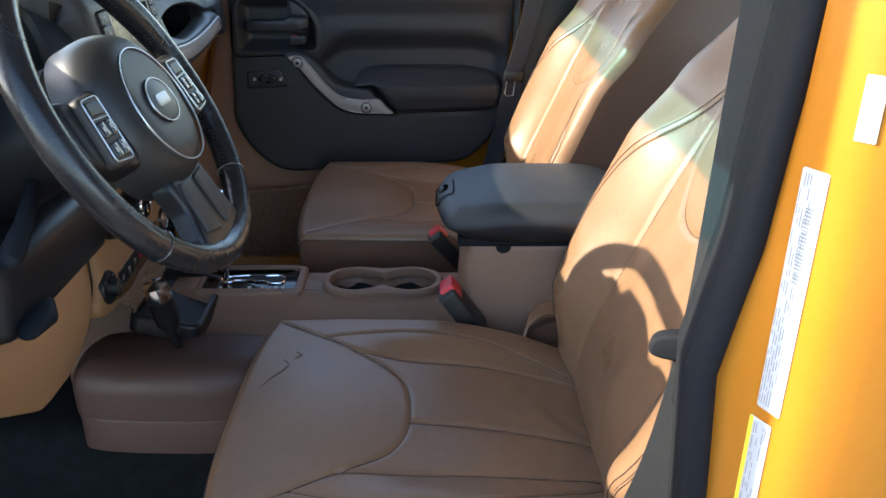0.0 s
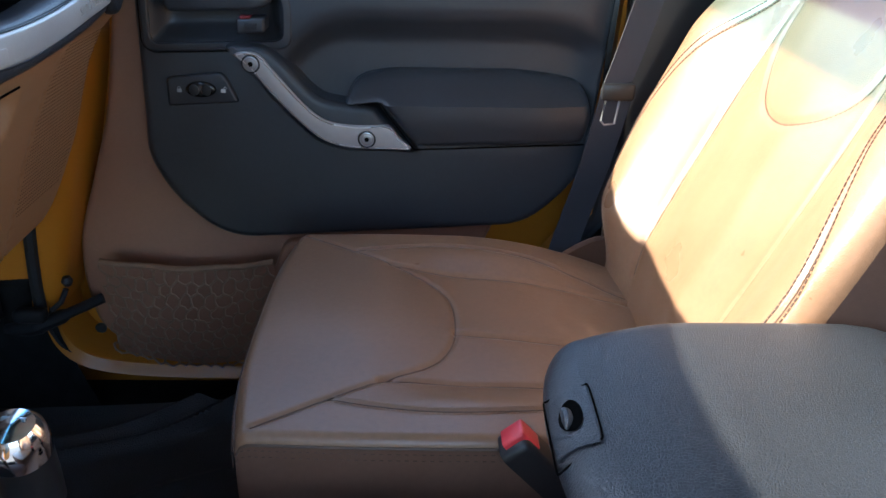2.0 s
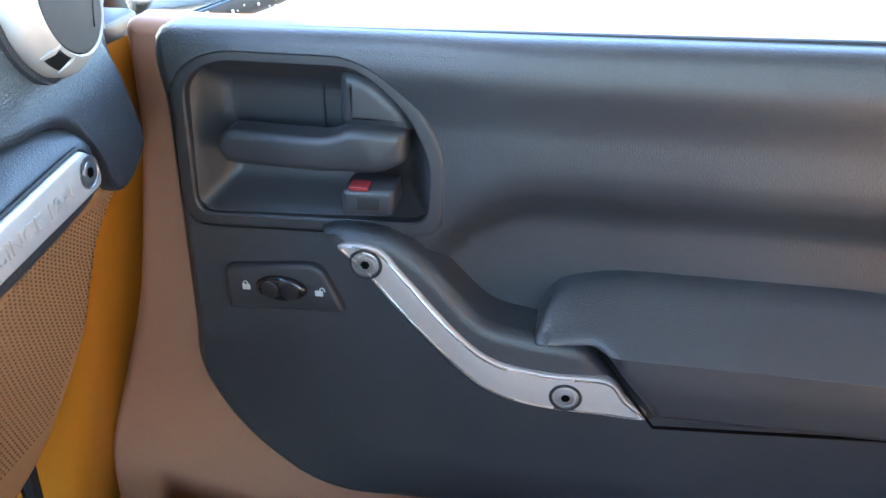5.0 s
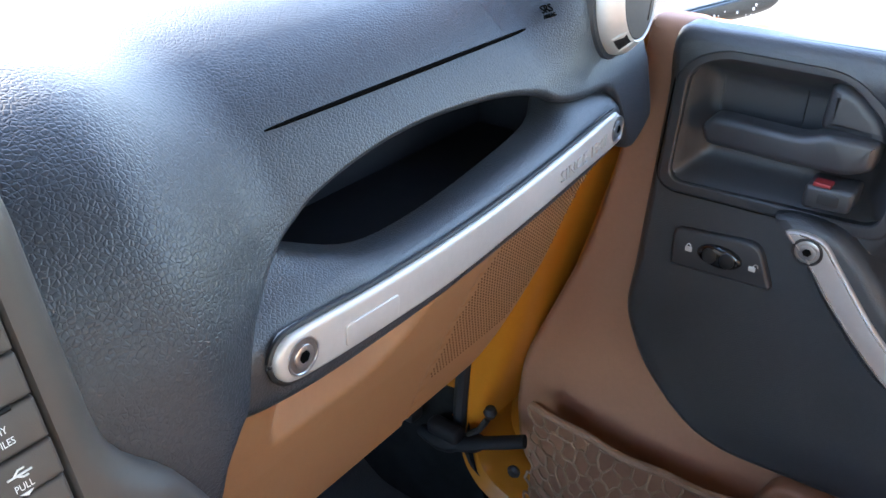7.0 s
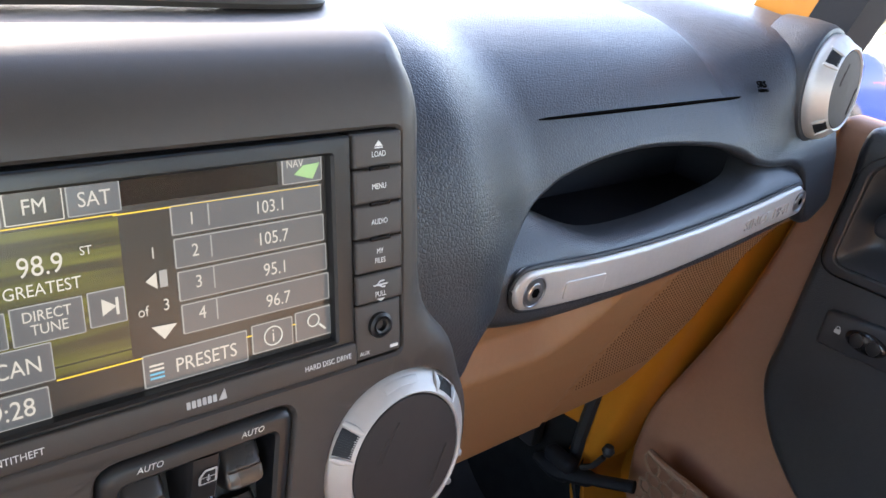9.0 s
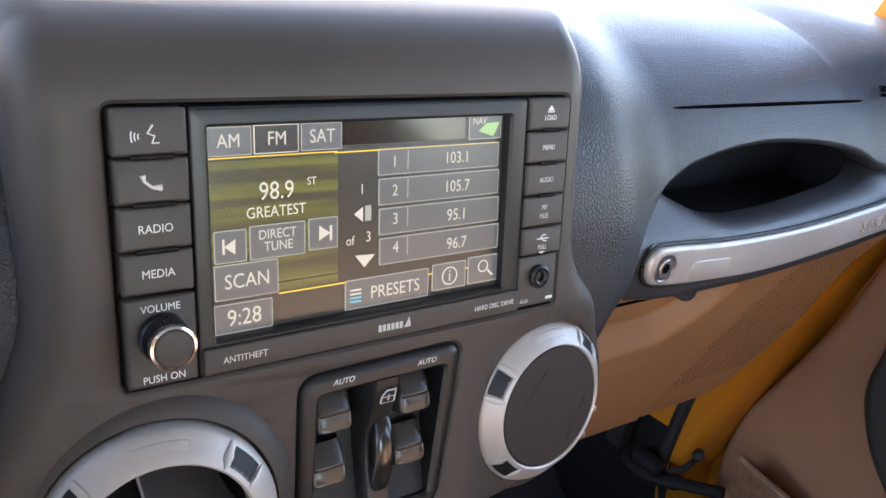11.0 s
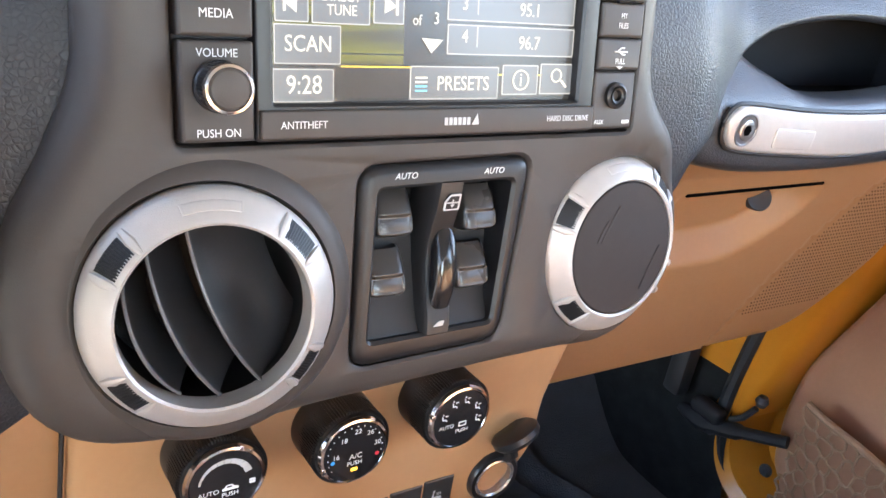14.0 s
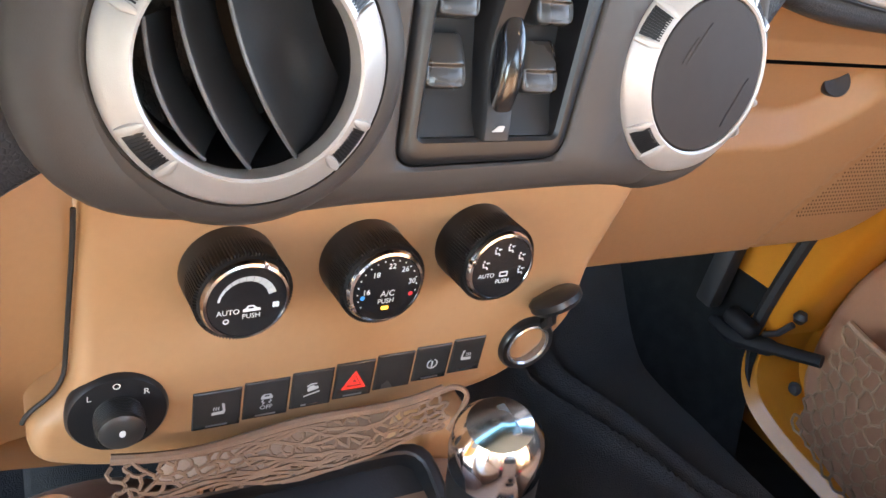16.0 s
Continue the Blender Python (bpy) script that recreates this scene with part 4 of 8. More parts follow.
part("lower_strip", slab(rect(-0.0815, 0.0010, 0.0780, 0.0120, 0.001), 0.02, 0.001), BEZEL, radio, "", on_face(0, 0, 0.0042))
LCD = pbr("dark lcd panel", (0.012, 0.013, 0.013), 0.18, var=0.05)
LCDM = bpy.data.materials.new("lit lcd picture")
LCDM.use_nodes = True
nt = LCDM.node_tree
b = nt.nodes["Principled BSDF"]
b.inputs["Base Color"].default_value = (0.012, 0.012, 0.012, 1)
b.inputs["Roughness"].default_value = 0.22
co = nt.nodes.new("ShaderNodeTexCoord")
mp = nt.nodes.new("ShaderNodeMapping")
mp.inputs["Scale"].default_value = (30, 6, 160)
ns = nt.nodes.new("ShaderNodeTexNoise")
ns.inputs["Scale"].default_value = 1.6
rp = nt.nodes.new("ShaderNodeValToRGB")
rp.color_ramp.elements[0].position, rp.color_ramp.elements[0].color = 0.42, (0.030, 0.031, 0.018, 1)
rp.color_ramp.elements[1].position, rp.color_ramp.elements[1].color = 0.68, (0.098, 0.110, 0.018, 1)
nt.links.new(co.outputs["Object"], mp.inputs["Vector"])
nt.links.new(mp.outputs[0], ns.inputs["Vector"])
nt.links.new(ns.outputs["Fac"], rp.inputs[0])
nt.links.new(rp.outputs[0], b.inputs["Emission Color"])
b.inputs["Emission Strength"].default_value = LAMP_LEVEL * 0.87
LCDB = glow("lit lcd ground", (0.030, 0.029, 0.026), 0.33)
LCDK = glow("lit lcd key", (0.112, 0.128, 0.140), 0.52)
LCDE = glow("lit lcd key edge", (0.32, 0.34, 0.33), 0.64)
LCDT = glow("lit lcd text", (0.80, 0.81, 0.72), 0.46)
LCDY = glow("lit lcd yellow line", (0.75, 0.55, 0.04), 0.8)
LCDBL = glow("lit lcd blue", (0.10, 0.42, 0.60), 0.7)
LCDG = glow("lit lcd green", (0.28, 0.52, 0.22), 0.7)
SCR = on_face(0, 0, -0.0040)
screen = part("screen", slab(rect(-0.0760, 0.0135, 0.0695, 0.0990), 0.004, 0), LCDB, radio, "lit radio display", SCR, flat=True)
# a picture of 540 by 390 units laid on the display
HX = (0.000242261, 1.31581e-06, -0.0747365)
HY = (-3.85809e-05, -0.000217777, 0.0998287)
HD = (-0.000377226, -0.000146563)


def spot(px, py):
    """A place on the display from the layout's own units, which run closer together towards the far side."""
    d = HD[0] * px + HD[1] * py + 1
    return Vector(((HX[0] * px + HX[1] * py + HX[2]) / d, (HY[0] * px + HY[1] * py + HY[2]) / d))


def patch(name, x0, y0, x1, y1, mat, h=0.0002, r=0.0):
    a, b = spot((x0 + x1) / 2, (y0 + y1) / 2), (spot(x1, (y0 + y1) / 2) - spot(x0, (y0 + y1) / 2)) / 2
    h2 = (spot((x0 + x1) / 2, y0) - spot((x0 + x1) / 2, y1)).y / 2
    return part(name, slab(rect(a.x - b.x, a.y - h2, a.x + b.x, a.y + h2, r), 0.0003, 0), mat, screen, "", SCR @ Matrix.Translation((0, 0, h)), flat=True)


def key(x0, y0, x1, y1, text="", size=22, tx=None, ty=None, lit=True, name="key"):
    e = patch(name + "_edge", x0 - 2, y0 - 2, x1 + 2, y1 + 2, LCDE if lit else LCDT, 0.0004, 0.0006)
    patch(name, x0, y0, x1, y1, LCDK if lit else LCDB, 0.0006, 0.0005)
    if text:
        write(text, (x0 + x1) / 2 if tx is None else tx, (y0 + y1) / 2 if ty is None else ty, size)
    return e


def write(text, px, py, size, mat=LCDT, squeeze=0.86):
    c = spot(px, py)
    k = (spot(px, py - 10) - spot(px, py + 10)).y / 20
    part("writing", letters(text, round(size * k * 1.30, 5), 0.00005), mat, screen, "lit writing", SCR @ Matrix.Translation((c.x, c.y, 0.0009)) @ Matrix.Diagonal((squeeze, 1, 1, 1)), flat=True)


patch("picture", 6, 72, 244, 300, LCDM, 0.0002)
patch("picture", 20, 300, 244, 316, LCDM, 0.0002)
patch("header", 250, 6, 470, 48, LCD, 0.0002)
patch("yellow_line", 4, 64, 242, 66, LCDY, 0.0004), patch("yellow_line", 242, 58, 530, 60, LCDY, 0.0004)
patch("yellow_line", 136, 309, 270, 311, LCDY, 0.0004), patch("yellow_line", 270, 293, 530, 295, LCDY, 0.0004)
key(2, 12, 82, 62, "AM", 28), key(90, 10, 166, 59, "FM", 28, lit=False), key(174, 9, 243, 56, "SAT", 27)
write("98.9", 128, 130, 36), write("ST", 190, 114, 16), write("GREATEST", 128, 167, 22)
patch("chip", 202, 106, 238, 128, LCDM, 0.0004)
key(20, 202, 74, 258), key(84, 192, 179, 250), key(188, 184, 236, 238)
write("DIRECT", 130, 208, 19), write("TUNE", 132, 230, 19)
key(22, 262, 132, 322, "SCAN", 29), key(22, 334, 122, 384, "9:28", 33)
for px, s in ((47, -1), (212, 1)):
    tri = [spot(px + 12 * s, 230 if s < 0 else 210), spot(px - 8 * s, 216 if s < 0 else 196), spot(px - 8 * s, 244 if s < 0 else 224)]
    part("arrow", slab(tri, 0.0002, 0), LCDT, screen, "lit arrow", SCR @ Matrix.Translation((0, 0, 0.0009)), flat=True)
    patch("arrow_bar", px + 13 * s - 2, 216 if s < 0 else 196, px + 13 * s + 2, 244 if s < 0 else 224, LCDT, 0.0009)
for i, f in enumerate(("103.1", "105.7", "95.1", "96.7")):
    y0 = 58 + 52.5 * i
    key(317 + i, y0, 528, y0 + 43, f, 23, tx=450)
    write(str(i + 1), 338 + i, y0 + 26, 23)
    patch("rule", 361, y0 + 4, 363, y0 + 40, LCDE, 0.0008)
write("1", 280, 133, 21), write("of", 259, 227, 19), write("3", 292, 220, 21)
part("arrow", slab([spot(268, 254), spot(304, 252), spot(285, 276)], 0.0002, 0), LCDT, screen, "lit arrow", SCR @ Matrix.Translation((0, 0, 0.0009)), flat=True)
part("arrow", slab([spot(266, 178), spot(282, 164), spot(282, 192)], 0.0002, 0), LCDT, screen, "lit arrow", SCR @ Matrix.Translation((0, 0, 0.0009)), flat=True)
patch("page_icon", 286, 162, 297, 190, LCDE, 0.0008)
key(256, 293, 401, 342, "PRESETS", 25, tx=341), key(410, 275, 466, 319, "i", 24), key(474, 264, 526, 309)
for k in range(4):
    patch("list_bar", 260, 316 + 7 * k, 280, 319 + 7 * k, LCDT if k < 2 else LCDBL, 0.0009)
for px, py, r in ((438, 297, 15), (498, 281, 10)):
    part("circle_icon", tube([(spot(px, py).x + r * 0.00028 * math.cos(a), spot(px, py).y + r * 0.00028 * math.sin(a), 0) for a in [2 * math.pi * k / 24 for k in range(24)]], 0.00035, 5, closed=True), LCDT, screen, "lit circle", SCR @ Matrix.Translation((0, 0, 0.0009)))
part("lens_stem", tube([(*spot(506, 288), 0), (*spot(514, 297), 0)], 0.0006, 5), LCDT, screen, "", SCR @ Matrix.Translation((0, 0, 0.0009)))
key(474, 2, 528, 45)
write("NAV", 490, 14, 14)
part("map_icon", slab([spot(488, 32), spot(502, 18), spot(526, 16), spot(514, 42)], 0.0002, 0), LCDG, screen, "lit map icon", SCR @ Matrix.Translation((0, 0, 0.0009)), flat=True)


def marked(text, u, v, size, parent, mat=WHITE, w=0.0, squeeze=0.9, shear=0.0):
    part("writing", letters(text, size, 0.00006, shear=shear), mat, parent, "white printed word", on_face(u, v, w) @ Matrix.Diagonal((squeeze, 1, 1, 1)), flat=True)


def button(u0, v0, u1, v1, w=0.003):
    return part("button", slab(rect(u0, v0, u1, v1, 0.0012), 0.012, 0.0014), BEZEL, radio, "matt black button", on_face(0, 0, w))


LB = [0.1062, 0.0885, 0.0712, 0.0540, 0.0372]
for i in range(4):
    b = button(-0.1098, LB[i + 1] + 0.0006, -0.0832, LB[i])
    u, v = -0.0965, (LB[i] + LB[i + 1]) / 2
    if i == 0:
        for k in range(3):
            part("mark", tube([(-0.0035 - 0.0012 * k + 0.0008 * math.cos(a), 0.002 * (0.6 + 0.3 * k) * math.sin(a) - 0.001, 0) for a in (2.2, 2.7, 3.14, 3.6, 4.1)], 0.0003, 5), WHITE, b, "white voice mark", on_face(u, v, 0.0032))
        part("mark", tube([(0.001, 0.003, 0), (-0.001, 0.0, 0), (0.0015, -0.001, 0), (0.0005, -0.0035, 0), (0.003, -0.0035, 0)], 0.0004, 5), WHITE, b, "white voice mark", on_face(u, v, 0.0032))
    elif i == 1:
        part("mark", tube([(-0.0035, 0.0028, 0), (-0.0030, 0.0004, 0), (-0.0005, -0.0018, 0), (0.0030, -0.0022, 0)], [0.0012, 0.0006, 0.0006, 0.0013], 6), WHITE, b, "white telephone mark", on_face(u, v, 0.0032))
    else:
        marked(("RADIO", "MEDIA")[i - 2], u, v, 0.0046, b, w=0.0032)
    if i < 3:
        part("lug", tube([(u - 0.0075, LB[i + 1] + 0.0003, 0), (u + 0.0075, LB[i + 1] + 0.0003, 0)], 0.0011, 8), GLOSS, radio, "gloss black lug", on_face(0, 0, 0.0034))
vb = button(-0.1098, 0.0008, -0.0832, 0.0366)
marked("VOLUME", -0.0965, 0.0322, 0.0042, vb, w=0.0032), marked("PUSH ON", -0.0965, 0.0040, 0.0042, vb, w=0.0032)
KN = on_face(-0.0962, 0.0208, 0.003)
knob = part("volume_knob", lathe([(0.0094, 0.0), (0.0094, 0.003), (0.0086, 0.004), (0.0086, 0.0118), (0.0082, 0.0130)], 48, False), BLACK, radio, "ribbed black volume knob", KN)
for k in range(40):
    part("rib", block(0.0084, 0.0090, -0.0003, 0.0003, 0.004, 0.0112, 0), BLACK, knob, "", KN @ pose(0, 0, 0, 0, 0, k * 9), flat=True)
part("chrome_rim", lathe([(0.0087, 0.0112), (0.0090, 0.0124), (0.0085, 0.0138), (0.0075, 0.0141), (0.0071, 0.0134)], 48, False), CHROME, knob, "chrome rim", KN)
part("cap", lathe([(0.0073, 0.0132), (0.0065, 0.0143), (0.0042, 0.0147), (0.0, 0.0148)], 40, False), BEZEL, knob, "", KN)
RBV = [0.1062, 0.0905, 0.0745, 0.0585, 0.0425, 0.0280]
for i, text in enumerate(("LOAD", "MENU", "AUDIO", "MY FILES", "PULL")):
    b = button(0.0794, RBV[i + 1] + 0.0006, 0.1050, RBV[i])
    u, v = 0.0922, (RBV[i] + RBV[i + 1]) / 2
    if i == 3:
        marked("MY", u, v + 0.0022, 0.0036, b, w=0.0032, squeeze=0.75), marked("FILES", u, v - 0.0022, 0.0036, b, w=0.0032, squeeze=0.75)
    else:
        marked(text, u, v - (0.0015 if i in (0,) else 0.0030 if i == 4 else 0), 0.0036, b, w=0.0032, squeeze=0.78)
    if i == 0:
        part("mark", slab([Vector((-0.0022, 0.002)), Vector((0.0022, 0.002)), Vector((0.0, 0.0045))], 0.0003, 0), WHITE, b, "white eject mark", on_face(u, v, 0.0033), flat=True)
        part("mark", slab(rect(-0.0022, 0.0011, 0.0022, 0.0016), 0.0003, 0), WHITE, b, "", on_face(u, v, 0.0033), flat=True)
    if i == 4:
        part("mark", tube([(-0.004, 0.0015, 0), (0.004, 0.0015, 0)], 0.0004, 5), WHITE, b, "white plug mark", on_face(u, v, 0.0032))
        part("mark", tube([(-0.002, 0.0015, 0), (0.0, 0.0032, 0), (0.002, 0.0032, 0)], 0.0004, 5), WHITE, b, "", on_face(u, v, 0.0032))
        part("mark", tube([(-0.001, 0.0015, 0), (0.001, 0.0002, 0), (0.0025, 0.0002, 0)], 0.0004, 5), WHITE, b, "", on_face(u, v, 0.0032))
        part("mark", slab([Vector((-0.0022, -0.0052)), Vector((0.0022, -0.0052)), Vector((0.0, -0.0066))], 0.0003, 0), WHITE, b, "", on_face(u, v, 0.0033), flat=True)
    if i < 3:
        part("lug", tube([(u - 0.005, RBV[i + 1] + 0.0003, 0), (u + 0.005, RBV[i + 1] + 0.0003, 0)], 0.0010, 8), GLOSS, radio, "gloss black lug", on_face(0, 0, 0.0034))
ab = button(0.0794, 0.0008, 0.1050, 0.0276, 0.0012)
jack = part("aux_socket", lathe([(0.0062, 0.0), (0.0062, 0.002), (0.0048, 0.0028), (0.0040, 0.0016), (0.0036, 0.0026), (0.0026, 0.0022), (0.0018, -0.002), (0.0, -0.002)], 32, False), BLACK, radio, "round black audio socket", on_face(0.0925, 0.0165, 0.0012))
marked("AUX", 0.0840, 0.0040, 0.0030, ab, w=0.0014), part("writing", slab(rect(0.0985, 0.0032, 0.1030, 0.0048), 0.0002, 0), WHITE, ab, "illegible white mark", on_face(0, 0, 0.0015), flat=True)
marked("ANTITHEFT", -0.0645, 0.0064, 0.0040, radio, w=0.0045), marked("HARD DISC DRIVE", 0.0625, 0.0066, 0.0036, radio, w=0.0045, squeeze=0.82)
for k in range(6):
    part("maker_mark", slab(rect(-0.0030 + 0.0022 * k, 0.0050, -0.0014 + 0.0022 * k, 0.0082, 0.0003), 0.0003, 0), PALE, radio, "plain pale maker mark", on_face(0, 0, 0.0046), flat=True)
part("maker_mark", slab(fillet([(0.0104, 0.0050), (0.0140, 0.0050), (0.0132, 0.0098), (0.0120, 0.0078)], 0.0004), 0.0003, 0), PALE, radio, "plain pale maker mark", on_face(0, 0, 0.0046), flat=True)

# ---------------------------------------------------------------- window switches
sws = thing("window_switches", (-0.42, MID, 1.22), "recessed black power window switch panel", "switch panel")
inner = fillet([(-0.0345, -0.0885), (0.0290, -0.0880), (0.0374, -0.0208), (-0.0305, -0.0215)], 0.003)
part("surround", slab(shrink(sw_hole, 0.0004), 0.03, 0.0045, holes=[inner], hole_depth=0.022), BLACK, sws, "", on_face(0, 0, 0.001))
part("floor", sheet([[(-0.036, -0.090, -0.002), (0.031, -0.090, -0.002)], [(-0.035, -0.078, -0.008), (0.032, -0.078, -0.008)], [(-0.034, -0.060, -0.014), (0.034, -0.058, -0.014)], [(-0.031, -0.021, -0.021), (0.039, -0.020, -0.021)]]), DARK, sws, "", on_face(0, 0, 0))
for text, u in (("AUTO", -0.0185), ("AUTO", 0.0257)):
    part("writing", letters(text, 0.0038, 0.00006, shear=0.25), WHITE, sws, "white printed word", on_face(u, -0.0162, 0.0013), flat=True)
for cu, cv in ((-0.0205, -0.0342), (-0.0232, -0.0610), (0.0232, -0.0350), (0.0206, -0.0622)):
    rows = []
    for k in range(41):
        t = k / 40
        v = cv + 0.0112 - 0.0232 * t + 0.0015 * step(0.86, 1.0, t)
        w = -0.0052 + 0.0080 * math.sin(math.pi / 2 * min(1, t / 0.78)) - 0.0130 * max(0, (t - 0.74) / 0.26) ** 2.4
        slim = 1 - 0.22 * max(0, (t - 0.72) / 0.28) ** 2 - 0.10 * max(0, (0.12 - t) / 0.12) ** 2
        row = []
        for q in range(33):
            a = -1 + 2 * q / 32
            lens = step(0.44, 0.52, t) * step(0.84, 0.76, t) * step(0.76, 0.62, abs(a))
            row.append((cu + 0.0104 * slim * math.copysign(abs(a) ** 0.80, a), v, w - 0.0013 * lens - 0.0018 * abs(a) ** 2.5 - 0.0110 * abs(a) ** 9))
        rows.append(row)
    part("rocker", sheet(rows), ROCKER, sws, "satin dark grey rocker", on_face(0, 0, -0.0042), sharp=80)
# middle rib with the lock rocker
rows = []
for k in range(21):
    t = k / 20
    v = -0.0200 - 0.0690 * t
    w = 0.0015 - 0.007 * math.sin(math.pi * t) ** 2
    row = []
    for q in range(11):
        a = -1 + 2 * q / 10
        row.append((0.0042 - 0.0045 * t + 0.0092 * a, v, w - 0.018 * abs(a) ** 8))
    rows.append(row)
part("rib", sheet(rows), BLACK, sws, "curved black centre rib", on_face(0, 0, 0.0005))
rows = []
for k in range(17):
    t = k / 16
    v = -0.0400 - 0.0455 * t
    hw = 0.0058 * (1 - abs(2 * t - 1) ** 6 * 0.5)
    w = -0.0010 + 0.0072 * math.sin(math.pi * t) ** 0.7
    rows.append([(0.0046 - 0.0036 * t + hw * math.copysign(abs(math.cos(a)) ** 0.6, math.cos(a)), v, w - 0.006 + 0.006 * math.sin(a) ** 0.6) for a in [math.pi * q / 14 for q in range(15)]])
part("lock_rocker", sheet(rows), GLOSS, sws, "long glossy rocker", on_face(0, 0, -0.003))
ic = slab(fillet([(-0.0040, -0.0038), (0.0040, -0.0038), (0.0040, 0.0040), (-0.0014, 0.0040), (-0.0040, 0.0006)], 0.0007), 0.0003, 0)
ICON = on_face(0.0044, -0.0290, 0.0017) @ pose(0, 0, 0, 16, 0, 0)
ic = part("mark", ic, PALE, sws, "pale window mark", ICON, flat=True)
part("mark_glass", slab([Vector((-0.0030, 0.0004)), Vector((0.0030, 0.0004)), Vector((0.0030, 0.0031)), Vector((-0.0012, 0.0031))], 0.0002, 0), BLACK, ic, "", ICON @ Matrix.Translation((0, 0, 0.0002)), flat=True)
part("mark_sill", slab(rect(-0.0030, -0.0030, 0.0030, -0.0004), 0.0002, 0), BLACK, ic, "", ICON @ Matrix.Translation((0, 0, 0.0002)), flat=True)
part("mark_arrow", slab([Vector((-0.0010, -0.0008)), Vector((0.0, -0.0024)), Vector((0.0010, -0.0008)), Vector((0.0003, -0.0008)), Vector((0.0003, 0.0016)), Vector((-0.0003, 0.0016)), Vector((-0.0003, -0.0008))], 0.0002, 0), PALE, ic, "", ICON @ Matrix.Translation((0, 0, 0.0004)), flat=True)
part("mark", slab(fillet([(-0.003, -0.0012), (0.0022, -0.0012), (0.003, 0.0012), (0.0, 0.0012)], 0.0005), 0.0003, 0), PALE, sws, "pale window mark", on_face(-0.0002, -0.0842, 0.0022), flat=True)

# ---------------------------------------------------------------- lower climate panel
LOW = frame_at((-0.497 + 0.0212, 0, 0), (0, 1, 0), (-0.02, 0, 1))


def on_low(y, z, w=0.0):
    return LOW @ Matrix.Translation((y, z, w))


lower = thing("lower_dashboard", (-0.52, MID, 0.98), "tan lower dashboard panel with climate knobs and a button row", "dashboard panel")
low_out = fillet([(1.0640, 1.215), (1.0640, 1.140), (1.0560, 1.040), (1.0340, 1.022), (1.0360, 0.998), (1.075, 0.983), (1.255, 0.987), (1.325, 1.000), (1.366, 1.040), (1.374, 1.085), (1.392, 1.145), (1.40, 1.215)], [0.01, 0.02, 0.03, 0.014, 0.012, 0.02, 0.03, 0.03, 0.03, 0.03, 0.02, 0.01])
bm = slab(low_out, 0.05, 0.010, seg=4)
slice_up(bm, 1, [1.00 + 0.012 * i for i in range(17)])
slice_up(bm, 0, [1.06 + 0.03 * i for i in range(11)])
warp(bm, lambda c: Vector((c.x, c.y, c.z + 0.010 * step(1.150, 1.20, c.y) + 0.006 * step(1.085, 1.045, c.y))))
part("panel", bm, TAN, lower, "", LOW)
part("shadow_gap", tube([on_low(p.x, p.y, -0.006).translation for p in fillet([(1.0615, 1.20), (1.0615, 1.140), (1.0535, 1.040), (1.0315, 1.022), (1.0335, 0.998)], [0, 0.02, 0.03, 0.014, 0])[3:-3]], 0.0013, 6), DARK, lower, "dark seam line")


def climate_knob(y, z, label):
    m = on_low(y, z, 0.002) @ pose(0, 0, 0, -3, 2, 0)
    k = part("climate_knob", lathe([(0.0250, -0.006), (0.0250, 0.004), (0.0243, 0.010), (0.0230, 0.024), (0.0220, 0.0275)], 64, False), BLACK, lower, label, m)
    bm = bmesh.new()
    for i in range(90):
        merge(bm, block(0.0226, 0.0246, -0.00028, 0.00028, 0.006, 0.0255, 0), pose(0, 0, 0, 0, 0, 4 * i))
    part("ribs", bm, BLACK, k, "", m, flat=True)
    part("rim", lathe([(0.0214, 0.0262), (0.0219, 0.0280), (0.0210, 0.0300), (0.0196, 0.0304), (0.0190, 0.0292)], 64, False), CHROME, k, "thin chrome rim", m)
    part("face", lathe([(0.0196, 0.0288), (0.0190, 0.0302), (0.0150, 0.0304), (0.0, 0.0304)], 48, False), GLOSS, k, "dark printed face", m)
    return k, m


GREYW = pbr("pale grey print", (0.42, 0.42, 0.41), 0.6)


def on_knob(k, m, bm, name="mark", mat=WHITE, label="white printed mark"):
    part(name, bm, mat, k, label, m @ Matrix.Translation((0, 0, 0.0306)), flat=True)


def at(x, y, bm):
    bm.transform(Matrix.Translation((x, y, 0)))
    return bm


def arc_band(r0, r1, a0, a1, n=20):
    arc = [radians(a0 + (a1 - a0) * i / n) for i in range(n + 1)]
    return slab([Vector((r1 * math.cos(a), r1 * math.sin(a))) for a in arc] + [Vector((r0 * math.cos(a), r0 * math.sin(a))) for a in reversed(arc)], 0.0002, 0)


k, m = climate_knob(1.1315, 1.1080, "black fan speed knob with a chrome rim")
for q in range(10):
    a0 = 172 - 15.5 * q
    on_knob(k, m, arc_band(0.0142 - 0.0003 * q - 0.0007, 0.0146, a0 - 14.6, a0, 4), mat=GREYW, label="pale fan speed bar")
on_knob(k, m, at(-0.0092, -0.0046, letters("AUTO", 0.0040, 0.00005)), "writing"), on_knob(k, m, at(0.0022, -0.0078, letters("PUSH", 0.0038, 0.00005)), "writing")
on_knob(k, m, at(-0.0100, -0.0095, arc_band(0.0009, 0.0015, 0, 350)))
